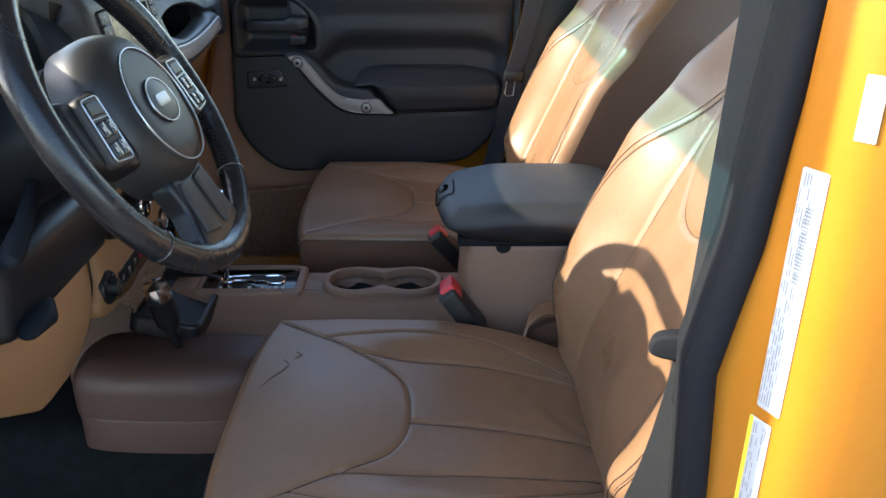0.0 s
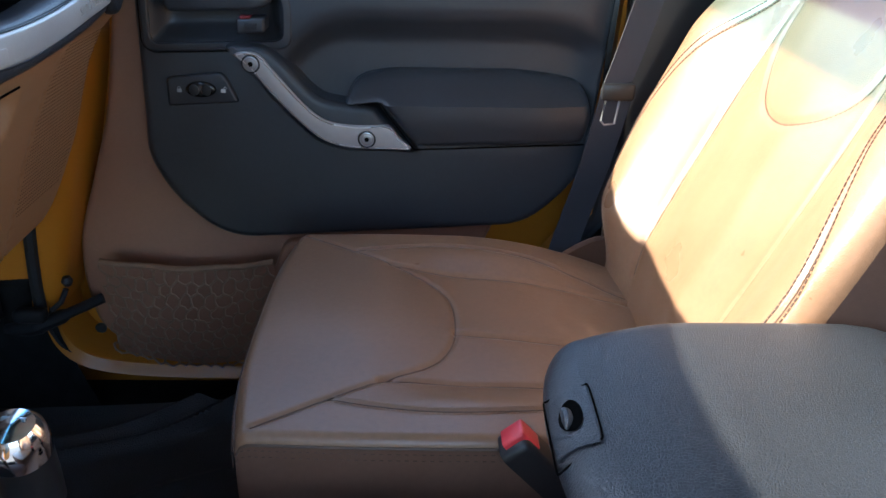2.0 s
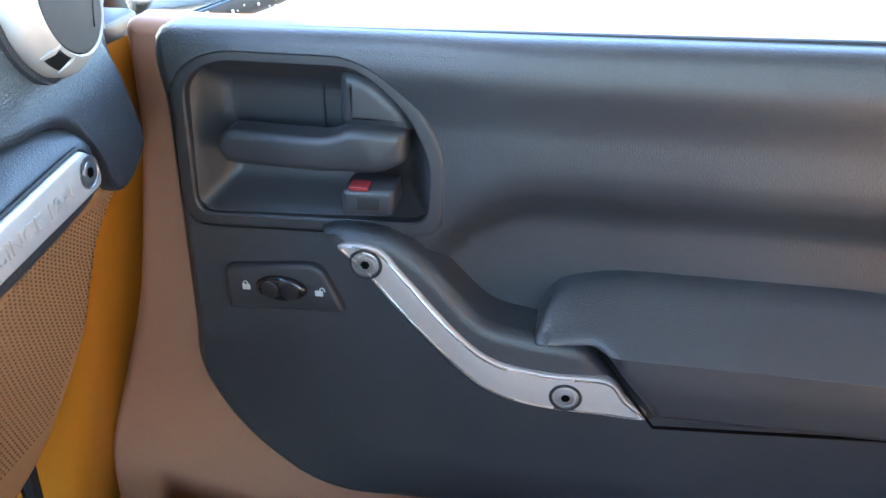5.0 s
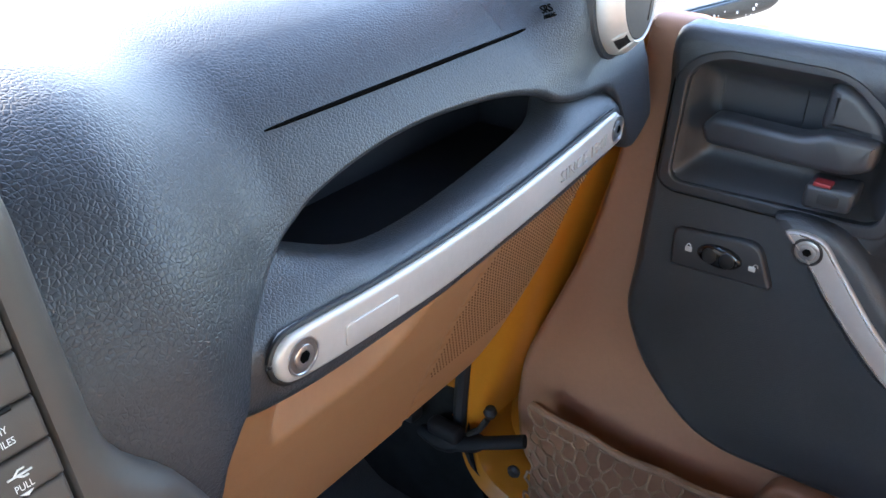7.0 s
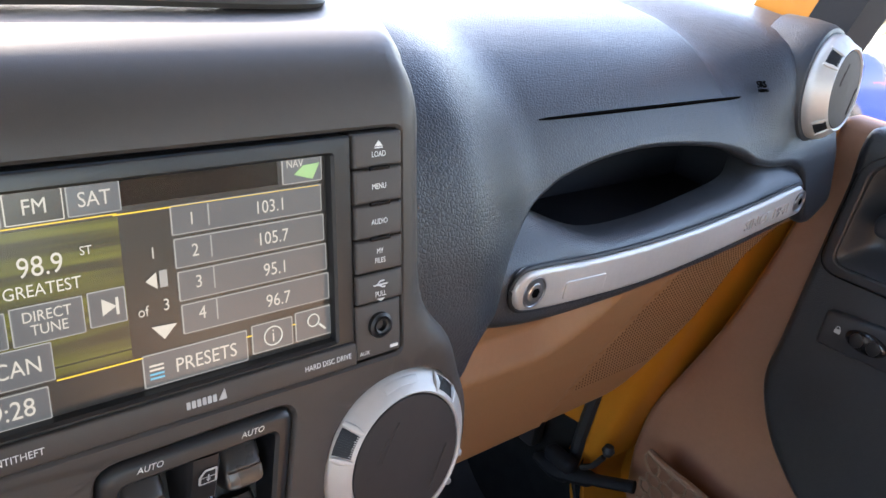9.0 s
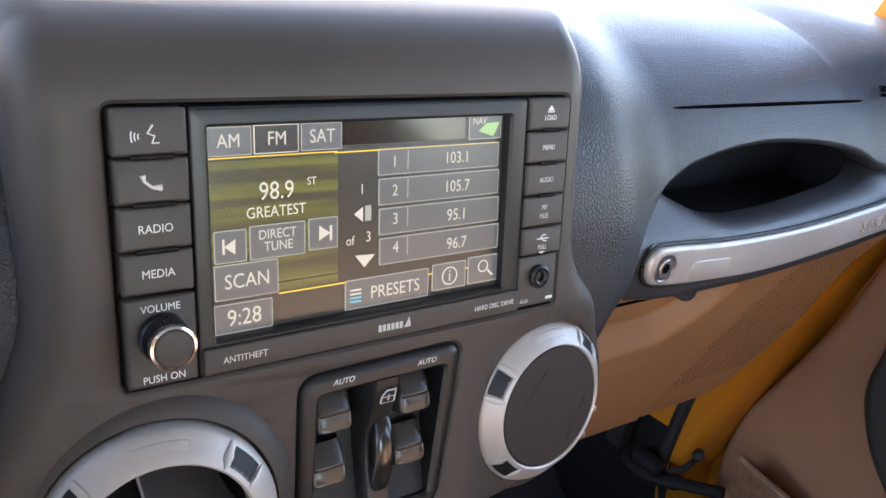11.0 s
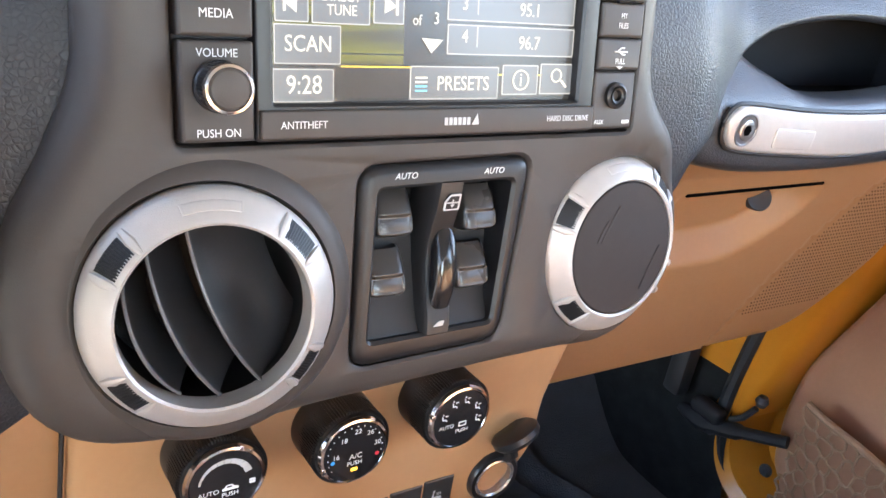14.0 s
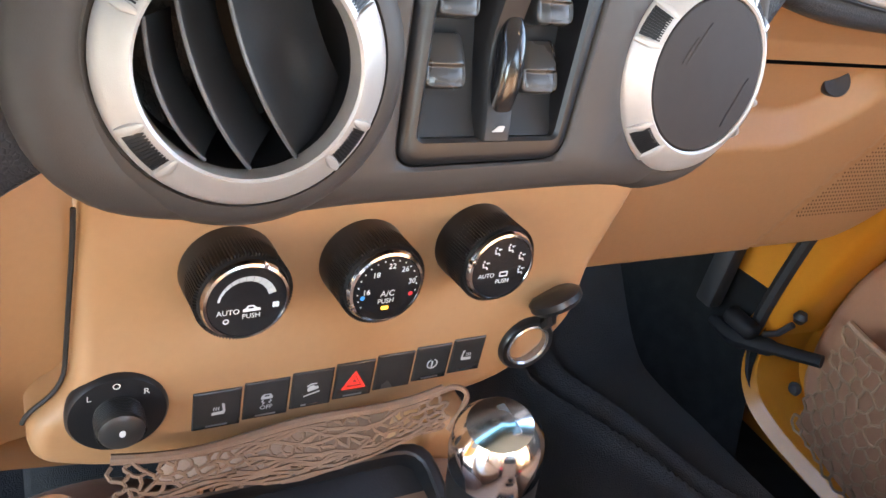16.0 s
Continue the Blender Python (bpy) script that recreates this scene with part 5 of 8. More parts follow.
on_knob(k, m, at(0.0024, -0.0042, slab(fillet([(-0.0044, -0.0010), (0.0044, -0.0010), (0.0042, 0.0004), (0.0024, 0.0008), (0.0008, 0.0024), (-0.0020, 0.0024), (-0.0032, 0.0008), (-0.0044, 0.0004)], 0.0004), 0.0002, 0, holes=[fillet([(-0.0020, 0.0006), (0.0012, 0.0006), (0.0004, 0.0017), (-0.0016, 0.0017)], 0.0002)])))
for q in range(4):
    on_knob(k, m, at(0.0142 + 0.0011 * math.cos(radians(45 + 90 * q)), -0.0030 + 0.0011 * math.sin(radians(45 + 90 * q)), slab(oval(0, 0, 0.0010, 0.0008, 10), 0.0002, 0)))
part("pointer", block(0.0, 0.0030, -0.0012, 0.0012, 0, 0.004, 0.0004), CHROME, k, "", m @ pose(0, 0, 0.0272, 0, 0, 68) @ Matrix.Translation((0.0195, 0, 0)))
k, m = climate_knob(1.2050, 1.1070, "black temperature knob with a chrome rim")
for text, a, r in (("16", 176, 0.0120), ("18", 122, 0.0118), ("22", 78, 0.0135), ("26", 43, 0.0140), ("30", 4, 0.0142)):
    on_knob(k, m, at(r * math.cos(radians(a + 8)), r * math.sin(radians(a + 8)), letters(text, 0.0044, 0.00005)), "writing")
for a in range(-10, 215, 14):
    on_knob(k, m, at(0.0170 * math.cos(radians(a)), 0.0170 * math.sin(radians(a)), slab(oval(0, 0, 0.0004, 0.0004, 8), 0.0002, 0)))
on_knob(k, m, at(0.0005, -0.0030, letters("A/C", 0.0050, 0.00005)), "writing"), on_knob(k, m, at(0.0, -0.0075, letters("PUSH", 0.0040, 0.00005)), "writing")
on_knob(k, m, at(-0.0138, -0.0040, slab(oval(0, 0, 0.0013, 0.0013, 14), 0.0002, 0)), mat=pbr("blue print", (0.02, 0.25, 0.6), 0.5), label="blue dot")
on_knob(k, m, at(0.0142, -0.0048, slab(oval(0, 0, 0.0013, 0.0013, 14), 0.0002, 0)), mat=REDP, label="red dot")
on_knob(k, m, at(0.0, -0.0118, slab(rect(-0.0020, -0.0010, 0.0020, 0.0010), 0.0002, 0)), "indicator", glow("amber indicator", (1.0, 0.50, 0.05), 1.2), "lit amber indicator")
part("pointer", block(0.0, 0.0030, -0.0012, 0.0012, 0, 0.004, 0.0004), CHROME, k, "", m @ pose(0, 0, 0.0272, 0, 0, 205) @ Matrix.Translation((0.0195, 0, 0)))
k, m = climate_knob(1.2745, 1.1125, "black airflow knob with a chrome rim")
for a in (165, 118, 78, 30, -12):
    cx, cy = 0.0128 * math.cos(radians(a)), 0.0128 * math.sin(radians(a))
    on_knob(k, m, at(cx, cy, tube([(-0.0014, 0.0012, 0), (-0.0010, -0.0014, 0), (0.0012, -0.0014, 0), (0.0018, -0.0026, 0)], 0.00042, 5)))
    on_knob(k, m, at(cx, cy, slab(oval(-0.0008, 0.0022, 0.0006, 0.0006, 10), 0.0002, 0)))
    on_knob(k, m, at(cx, cy, tube([(0.0026, 0.0012, 0), (0.0008, 0.0012, 0), (0.0013, 0.0018, 0), (0.0008, 0.0012, 0), (0.0013, 0.0006, 0)], 0.00030, 5)))
on_knob(k, m, at(-0.0100, -0.0040, letters("AUTO", 0.0038, 0.00005)), "writing"), on_knob(k, m, at(0.0015, -0.0085, letters("PUSH", 0.0038, 0.00005)), "writing")
on_knob(k, m, at(0.0015, -0.0040, slab(rect(-0.0028, -0.0016, 0.0028, 0.0018, 0.0006), 0.0002, 0, holes=[rect(-0.0020, -0.0008, 0.0020, 0.0010)])))
part("pointer", block(0.0, 0.0030, -0.0012, 0.0012, 0, 0.004, 0.0004), CHROME, k, "", m @ pose(0, 0, 0.0272, 0, 0, 165) @ Matrix.Translation((0.0195, 0, 0)))

# button row
rowb = thing("button_row", (-0.50, 1.21, 1.0), "row of seven black dashboard buttons", "switch row")
YB = [1.1150, 1.1430, 1.1705, 1.1970, 1.2230, 1.2490, 1.2745, 1.2990]
for i in range(7):
    z0 = 1.0045 + 0.0018 * i
    b = part("button", slab(rect(YB[i] + 0.0004, z0, YB[i + 1] - 0.0004, z0 + 0.0278, 0.001), 0.02, 0.0016), ROCKER, rowb, "matt black button", on_low(0, 0, 0.0070))
    cy, cz = (YB[i] + YB[i + 1]) / 2, z0 + 0.0135
    mm = on_low(cy, cz, 0.0073)
    if i == 3:
        tri = [Vector((-0.0078, -0.0058)), Vector((0.0078, -0.0058)), Vector((0.0, 0.0078))]
        # the triangle's material emits a faint red of its own
        part("mark", slab(tri, 0.0002, 0, holes=[[p * 0.70 + Vector((0, -0.0004)) for p in tri]]), glow("glowing red warning mark", (0.75, 0.03, 0.02), 0.5), b, "red warning triangle", mm, flat=True)
        part("mark", slab([p * 0.48 for p in tri], 0.0002, 0, holes=[[p * 0.24 for p in tri]]), glow("glowing red warning mark", (0.75, 0.03, 0.02), 0.5), b, "", mm, flat=True)
    elif i in (0, 6):
        g = 1 if i == 6 else -1
        part("mark", slab(fillet([(0.0022 * -g, 0.0050), (0.0040 * -g, 0.0046), (0.0030 * -g, -0.0006), (-0.0030 * -g, -0.0010), (-0.0030 * -g, -0.0030), (0.0040 * -g, -0.0028), (0.0046 * -g, 0.0)], 0.0005), 0.0002, 0), PALE, b, "pale seat mark", mm, flat=True)
        for q in range(3):
            part("mark", tube([(-0.0018 * -g + 0.0013 * q * -g, 0.0004, 0), (-0.0022 * -g + 0.0013 * q * -g, 0.0016, 0), (-0.0016 * -g + 0.0013 * q * -g, 0.0028, 0)], 0.00025, 4), PALE, b, "", mm)
    elif i == 1:
        part("mark", slab(fillet([(-0.0034, 0.0010), (0.0034, 0.0010), (0.0034, 0.0026), (0.0022, 0.0046), (-0.0022, 0.0046), (-0.0034, 0.0026)], 0.0006), 0.0002, 0, holes=[fillet([(-0.0016, 0.0027), (0.0016, 0.0027), (0.0012, 0.0040), (-0.0012, 0.0040)], 0.0002)]), PALE, b, "pale skid mark", mm, flat=True)
        for q in (-1, 1):
            part("mark", tube([(0.0020 * q, 0.0004, 0), (0.0028 * q, -0.0006, 0), (0.0014 * q, -0.0016, 0), (0.0022 * q, -0.0026, 0)], 0.00035, 5), PALE, b, "", mm)
        part("writing", at(0, -0.0052, letters("OFF", 0.0042, 0.00005)), PALE, b, "pale printed word", mm, flat=True)
    elif i == 2:
        part("mark", slab([Vector((-0.0050, -0.0044)), Vector((0.0046, -0.0018)), Vector((0.0046, -0.0010)), Vector((-0.0050, -0.0036))], 0.0002, 0), PALE, b, "pale slope mark", mm, flat=True)
        bm = slab(fillet([(-0.0034, -0.0008), (0.0034, -0.0008), (0.0034, 0.0010), (0.0018, 0.0014), (0.0008, 0.0028), (-0.0018, 0.0028), (-0.0034, 0.0012)], 0.0004), 0.0002, 0)
        bm.transform(pose(0.0004, 0.0008, 0, 0, 0, 15))
        part("mark", bm, PALE, b, "", mm, flat=True)
        part("mark", tube([(-0.0034, 0.0034, 0), (-0.0008, 0.0050, 0), (0.0022, 0.0048, 0)], 0.00035, 5), PALE, b, "", mm)
    elif i == 5:
        part("mark", tube([(0.0034 * math.cos(a), 0.0034 * math.sin(a), 0) for a in [math.pi * 0.62 + 2 * math.pi * 0.88 * q / 20 for q in range(21)]], 0.0004, 5), PALE, b, "pale ring mark", mm)
        part("mark", slab(rect(-0.0005, -0.0008, 0.0005, 0.0022), 0.0002, 0), PALE, b, "", mm, flat=True)
        part("mark", slab(oval(0, -0.0018, 0.0006, 0.0006, 10), 0.0002, 0), PALE, b, "", mm, flat=True)
    if i != 4:
        part("slot", slab(rect(-0.006, -0.0112, 0.006, -0.0102), 0.0002, 0), BOLT, b, "", mm, flat=True)

# mirror adjuster
mir = thing("mirror_knob", (-0.49, 1.078, 1.03), "round black mirror adjuster on the tan panel", "rotary knob")
m = on_low(1.0775, 1.0285, 0.006)
part("dial", lathe([(0.0255, -0.006), (0.0255, 0.001), (0.0240, 0.003), (0.0150, 0.0022), (0.0, 0.0018)], 48, False), BLACK, mir, "", m)
part("grip", lathe([(0.0120, 0.002), (0.0122, 0.012), (0.0112, 0.016), (0.0090, 0.0175), (0.0, 0.0180)], 40, False), ROCKER, mir, "", m)
for i in range(10):
    part("rib", lathe([(0.0124, 0.0), (0.0126, 0.0004), (0.0124, 0.0008)], 40, False), BLACK, mir, "", m @ Matrix.Translation((0, 0, 0.004 + 0.0011 * i)))
for text, a in (("L", 135), ("O", 92), ("R", 45)):
    part("writing", at(0.0195 * math.cos(radians(a)), 0.0195 * math.sin(radians(a)), letters(text, 0.0052, 0.00005)), WHITE, mir, "white letter", m @ Matrix.Translation((0, 0, 0.0032)), flat=True)
part("dot", slab(oval(0, 0.001, 0.0016, 0.0022, 14), 0.0002, 0), WHITE, mir, "white dot", m @ Matrix.Translation((0, 0, 0.0182)), flat=True)

# power socket with its cap hanging open
sock = thing("power_socket", (-0.50, 1.331, 1.033), "power socket with its black cap swung open", "power socket")
m = on_low(1.3310, 1.0320, 0.006)
part("collar", lathe([(0.0205, -0.004), (0.0205, 0.002), (0.0190, 0.0045), (0.0160, 0.004), (0.0155, -0.003)], 40, False), BLACK, sock, "", m)
part("rim", lathe([(0.0156, 0.003), (0.0160, 0.0045), (0.0148, 0.0052), (0.0136, 0.0040), (0.0132, -0.012), (0.0, -0.014)], 40, False), RINGM, sock, "steel rim", m)
cm = m @ Matrix.Translation((0.0075, 0.0385, 0.0085)) @ Vector((-0.37, 0.785, -0.50)).to_track_quat("Z", "Y").to_matrix().to_4x4()
part("cap", lathe([(0.0, -0.004), (0.0150, -0.004), (0.0175, -0.001), (0.0175, 0.003), (0.0150, 0.005), (0.0, 0.006)], 40, False), BLACK, sock, "black cap", cm)
part("tether", tube([m @ Vector((0.008, 0.016, 0.003)), m @ Vector((0.009, 0.022, 0.007)), m @ Vector((0.008, 0.031, 0.008))], 0.0045, 8), BLACK, sock)

# ---------------------------------------------------------------- dashboard pad, far side
def pad_x(y, z):
    """Depth of the pad's face at a height."""
    pts = [(1.250, -0.478), (1.290, -0.480), (1.330, -0.488), (1.352, -0.497), (1.370, -0.508), (1.385, -0.519), (1.400, -0.534), (1.415, -0.556), (1.428, -0.590), (1.434, -0.64), (1.437, -0.72)]
    for (a, xa), (b, xb) in zip(pts, pts[1:]):
        if z <= b:
            return xa + (xb - xa) * (z - a) / (b - a)
    return pts[-1][1]


PROF = [(-0.93, 1.430), (-0.85, 1.436), (-0.78, 1.438), (-0.72, 1.437), (-0.67, 1.4355), (-0.63, 1.433), (-0.60, 1.429), (-0.578, 1.4235), (-0.560, 1.4165), (-0.546, 1.408), (-0.534, 1.399), (-0.525, 1.391), (-0.518, 1.383), (-0.511, 1.374), (-0.505, 1.365)]


def pad_sheet(y0, y1, low, n, lift, push):
    rows = []
    for i in range(n + 1):
        y = y0 + (y1 - y0) * i / n
        zl = low(y)
        row = [Vector((x + push(y) * step(-0.75, -0.55, x), y, z + lift(y) * step(-0.85, -0.60, x))) for x, z in PROF]
        top = PROF[-1]
        for k in range(1, 13):
            z = top[1] + (zl - top[1]) * k / 12
            row.append(Vector((pad_x(y, z) + push(y), y, z + lift(y) * (1 - k / 12))))
        end = row[-1]
        row += [end + Vector((-0.0012, 0, -0.0028)), end + Vector((-0.0045, 0, -0.0052)), end + Vector((-0.0100, 0, -0.0062)), end + Vector((-0.030, 0, -0.0040))]
        rows.append(row)
    return rows


LIP = [(1.30, 1.262), (1.34, 1.262), (1.364, 1.262), (1.373, 1.267), (1.380, 1.281), (1.390, 1.291), (1.400, 1.296), (1.406, 1.304), (1.412, 1.313), (1.424, 1.323), (1.438, 1.330), (1.453, 1.336), (1.474, 1.344), (1.496, 1.352), (1.544, 1.359), (1.599, 1.361), (1.666, 1.356), (1.710, 1.347), (1.735, 1.336), (1.765, 1.331), (1.795, 1.329), (1.814, 1.320), (1.824, 1.300), (1.829, 1.280), (1.840, 1.268), (1.860, 1.274), (1.890, 1.298), (1.918, 1.330)]
LIP = [(p[0], p[1]) for p in smooth_loop(LIP, 5, False)]


def low_far(y):
    for (p, zp), (q, zq) in zip(LIP, LIP[1:]):
        if y <= q:
            return zp + (zq - zp) * (y - p) / (q - p)
    return 1.330


def lift_far(y):
    return 0.014 * step(1.46, 1.36, y)


def push_far(y):
    return 0.038 * step(1.475, 1.375, y) - 0.030 * step(1.872, 1.912, y) - 0.012 * step(1.905, 1.918, y)


pad = thing("dashboard_pad", (-0.60, 1.62, 1.27), "grained black dashboard pad with an airbag seam", "dashboard")
bm = sheet(pad_sheet(1.322, 1.918, low_far, 260, lift_far, push_far))
# the pad swells round the corner vent
for v in bm.verts:
    near_v = step(0.120, 0.052, math.hypot(v.co.y - 1.832, (v.co.z - 1.392) * 0.9)) * step(-0.68, -0.59, v.co.x)
    v.co.x += near_v * max(0.0, -0.504 - 0.10 * (v.co.y - 1.832) - 0.12 * (v.co.z - 1.392) - v.co.x)
    v.co.z += 0.019 * step(0.12, 0.04, abs(v.co.y - 1.83)) * step(1.39, 1.43, v.co.z) * step(-0.80, -0.62, v.co.x)
    v.co.z -= 0.040 * step(1.862, 1.918, v.co.y) * step(1.38, 1.43, v.co.z)
soft = [v for v in bm.verts if v.co.y > 1.70 and v.co.z > 1.385 and not v.is_boundary]
for i in range(24):
    bmesh.ops.smooth_vert(bm, verts=soft, factor=0.5, use_axis_x=True, use_axis_y=True, use_axis_z=True)
bmesh.ops.recalc_face_normals(bm, faces=bm.faces[:])
spot_v = min(bm.verts, key=lambda v: (v.co.y - 1.7440) ** 2 + (v.co.z - 1.391) ** 2 + (0 if v.co.x > -0.56 else 9))
MARK_AT = spot_v.co.copy() + Vector((0.0022, -0.0006, 0.0016))
bmesh.ops.solidify(bm, geom=bm.faces[:], thickness=0.006)
part("skin", bm, PAD, pad, sharp=60)
# airbag seam: a fine dark groove that follows the pad
part("seam", tube([(pad_x(y, 1.383) + push_far(y) - 0.0002, y, 1.383 + lift_far(y)) for y in [1.482 + 0.255 * i / 30 for i in range(31)]], [0.0004 + 0.0011 * math.sin(math.pi * i / 30) ** 0.3 for i in range(31)], 6), VOIDM, pad, "dark airbag seam")
EMB = frame_at(MARK_AT, (0.10, 1, 0), (-0.75, 0, 1))
part("writing", letters("SRS", 0.0085, 0.0004, bold=0.0003), VOIDM, pad, "small dark stamped letters", EMB @ Matrix.Translation((0, 0.0005, 0)))
part("writing", letters("AIRBAG", 0.0042, 0.0004, bold=0.0002), VOIDM, pad, "small dark stamped letters", EMB @ Matrix.Translation((0, -0.0048, 0)))
# pocket behind the grab bar
part("pocket", block(-0.66, -0.585, 1.43, 1.90, 1.26, 1.37, 0), TRIMB, pad, "dark open pocket")
# filler added to keep windscreen light off the painted jamb
part("light_block", block(-0.80, -0.57, 1.912, 1.968, 1.30, 1.402, 0.010), BLACK, pad, "added black block against windscreen light")
part("pocket_end", block(-0.60, -0.510, 1.765, 1.905, 1.262, 1.345, 0.01), TRIMB, pad)
part("pocket_floor", block(-0.60, -0.500, 1.435, 1.80, 1.262, 1.286, 0.004), TRIMB, pad)

BAR = frame_at((-0.463, 1.44, 0), (-0.045, 1, 0), (0, 0, 1))
bar = thing("grab_bar", (-0.48, 1.62, 1.265), "black dashboard grab bar with a satin silver face strip", "grab bar")
Y = lambda *pts: [(y - 1.44, z) for y, z in pts]
body = smooth_loop(Y((1.404, 1.274), (1.43, 1.2665), (1.48, 1.260), (1.58, 1.256), (1.70, 1.259), (1.790, 1.266), (1.816, 1.274), (1.822, 1.300), (1.812, 1.320), (1.785, 1.3285), (1.752, 1.328),
                     (1.720, 1.3165), (1.66, 1.311), (1.58, 1.307), (1.52, 1.310), (1.478, 1.325), (1.452, 1.337), (1.425, 1.334), (1.402, 1.322), (1.393, 1.300), (1.394, 1.283)), 5)
bm = slab(body, 0.028, 0.011, seg=5)
slice_up(bm, 1, [1.285, 1.295, 1.305, 1.31, 1.315, 1.32, 1.325, 1.33])
warp(bm, lambda c: Vector((c.x, c.y, c.z - 0.024 * step(1.303, 1.336, c.y))))
part("body", bm, DOORV, bar, "", BAR)
strip = smooth_loop(Y((1.4235, 1.300), (1.430, 1.3085), (1.445, 1.3095), (1.50, 1.304), (1.567, 1.3005), (1.64, 1.3005), (1.72, 1.3045), (1.785, 1.3095), (1.800, 1.3080), (1.8115, 1.296), (1.811, 1.284),
                      (1.80, 1.2805), (1.74, 1.277), (1.66, 1.2725), (1.57, 1.2705), (1.50, 1.275), (1.442, 1.2815), (1.427, 1.288)), 5)
st = part("face_strip", slab(strip, 0.010, 0.0035, seg=4), SILVER, bar, "satin silver strip", BAR @ Matrix.Translation((0, 0, 0.0055)))
part("strip_gap", tube([BAR @ Vector((p.x, p.y, 0.0012)) for p in shrink(strip, -0.001)], 0.0016, 6, closed=True), DARK, bar, "dark gap line")
for y, z in ((1.4405, 1.2955), (1.7985, 1.2955)):
    part("bolt_well", lathe([(0.0106, -0.001), (0.0104, 0.0006), (0.0094, 0.0006), (0.0090, 0.0002), (0.0, 0.0002)], 32, False), BOLT, st, "", BAR @ Matrix.Translation((y - 1.44, z, 0.0055)))
    part("bolt", lathe([(0.0064, 0.0), (0.0064, 0.0007), (0.0058, 0.0010), (0.0036, 0.0010), (0.0033, 0.0004), (0.0, 0.0004)], 6 * 4, False), RINGM, st, "socket head bolt", BAR @ Matrix.Translation((y - 1.44, z, 0.0055)))
    # flat near-black hexagon for the shade inside the socket
    part("socket", slab(oval(0, 0, 0.0034, 0.0034, 6), 0.0005, 0.0), VOIDM, st, "hex socket shade as a black disc", BAR @ Matrix.Translation((y - 1.44, z, 0.0067)), flat=True)
part("emblem", slab(fillet([(1.470 - 1.44, 1.2825), (1.514 - 1.44, 1.2785), (1.515 - 1.44, 1.2915), (1.471 - 1.44, 1.2955)], 0.003), 0.0015, 0.0006), SILVER, st, "raised plain emblem", BAR @ Matrix.Translation((0, 0, 0.0064)))
part("writing", letters("SINCE 1941", 0.0135, 0.0009), SILVER, st, "embossed words", BAR @ pose(1.742 - 1.44, 1.2905, 0.0058, 0, 0, 3.5) @ Matrix.Diagonal((1.15, 1, 1, 1)))

# far vent in the corner of the pad
FV = frame_at((-0.4965, 1.832, 1.3915), (-0.10, 1, 0), (-0.12, 0, 1))
part("vent_collar", lathe([(0.0590, -0.050), (0.0570, -0.025), (0.0540, -0.010), (0.0510, -0.005), (0.0475, -0.004), (0.0460, -0.010)], 56, False), PAD, pad, "grained collar", FV)
vent("air_vent", FV @ Matrix.Translation((0, 0, -0.001)) @ Matrix.Diagonal((0.985, 0.985, 1.35, 1)), "round silver ringed air vent at the end of the dashboard", False, 8, (38, 128, 222, 322))

# ---------------------------------------------------------------- glove box and lower dash, far side
GP = [(1.275, -0.490), (1.262, -0.492), (1.250, -0.505), (1.235, -0.520), (1.215, -0.532), (1.190, -0.545), (1.150, -0.560), (1.100, -0.577), (1.050, -0.590), (1.010, -0.600), (0.995, -0.604)]


def glove_x(z):
    for (a, xa), (b, xb) in zip(GP, GP[1:]):
        if z >= b:
            return xa + (xb - xa) * (z - a) / (b - a)
    return GP[-1][1]


def glove_low(y):
    return 1.000 + 0.21 * max(0, (y - 1.78) / 0.16) ** 2 + 0.03 * step(1.46, 1.40, y)


def field_edge(z):
    """Where the pierced field begins."""
    return 1.757 - 0.36 * (1.209 - z)


glove = thing("glove_box", (-0.57, 1.64, 1.0), "tan glove box below the grab bar", "glove box")
rows = []
for i in range(101):
    y = 1.345 + 0.558 * i / 100
    zl = glove_low(y)
    row = []
    for k in range(91):
        z = 1.275 + (zl - 1.275) * k / 90
        x = glove_x(z)
        low_s = 1.130 + 0.060 * max(0, min(1, (y - 1.59) / 0.080)) ** 2.2
        scoop = step(1.494, 1.500, y) * step(1.676, 1.662, y + 0.35 * (z - 1.19)) * (1 if z < 1.2168 else 0) * max(0, min(1, (z - low_s) / 0.030))
        x -= 0.024 * scoop
        if z < 1.232 and abs(y - field_edge(z)) < 0.0035:
            x -= 0.004
        x -= 0.0025 * step(0.0, 0.006, y - field_edge(z))
        row.append((x - 0.012 * step(1.885, 1.903, y) ** 2, y, z))
    row.append((row[-1][0] - 0.012, y, zl - 0.006))
    row.append((row[-1][0] - 0.10, y, zl - 0.012))
    rows.append(row)
bm = sheet(rows)
bmesh.ops.recalc_face_normals(bm, faces=bm.faces[:])
part("panel", bm, TAN, glove, sharp=60)
part("door_line", tube([(glove_x(1.2175) + 0.0004, y, 1.2175) for y in [1.494 + 0.164 * i / 12 for i in range(13)]], 0.0016, 6), VOIDM, glove, "dark seam line")
part("latch_button", lathe([(0.0122, -0.008), (0.0122, 0.0005), (0.0112, 0.0018), (0.0095, 0.0012), (0.0060, 0.0004), (0.0, 0.0)], 32, False), RUBBER, glove, "black latch button", frame_at((glove_x(1.190) - 0.0215, 1.632, 1.190), (0.45, 1, 0), (-0.3, 0, 1)))
# speaker field: each hole is a small disc with its shade in the tan
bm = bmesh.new()
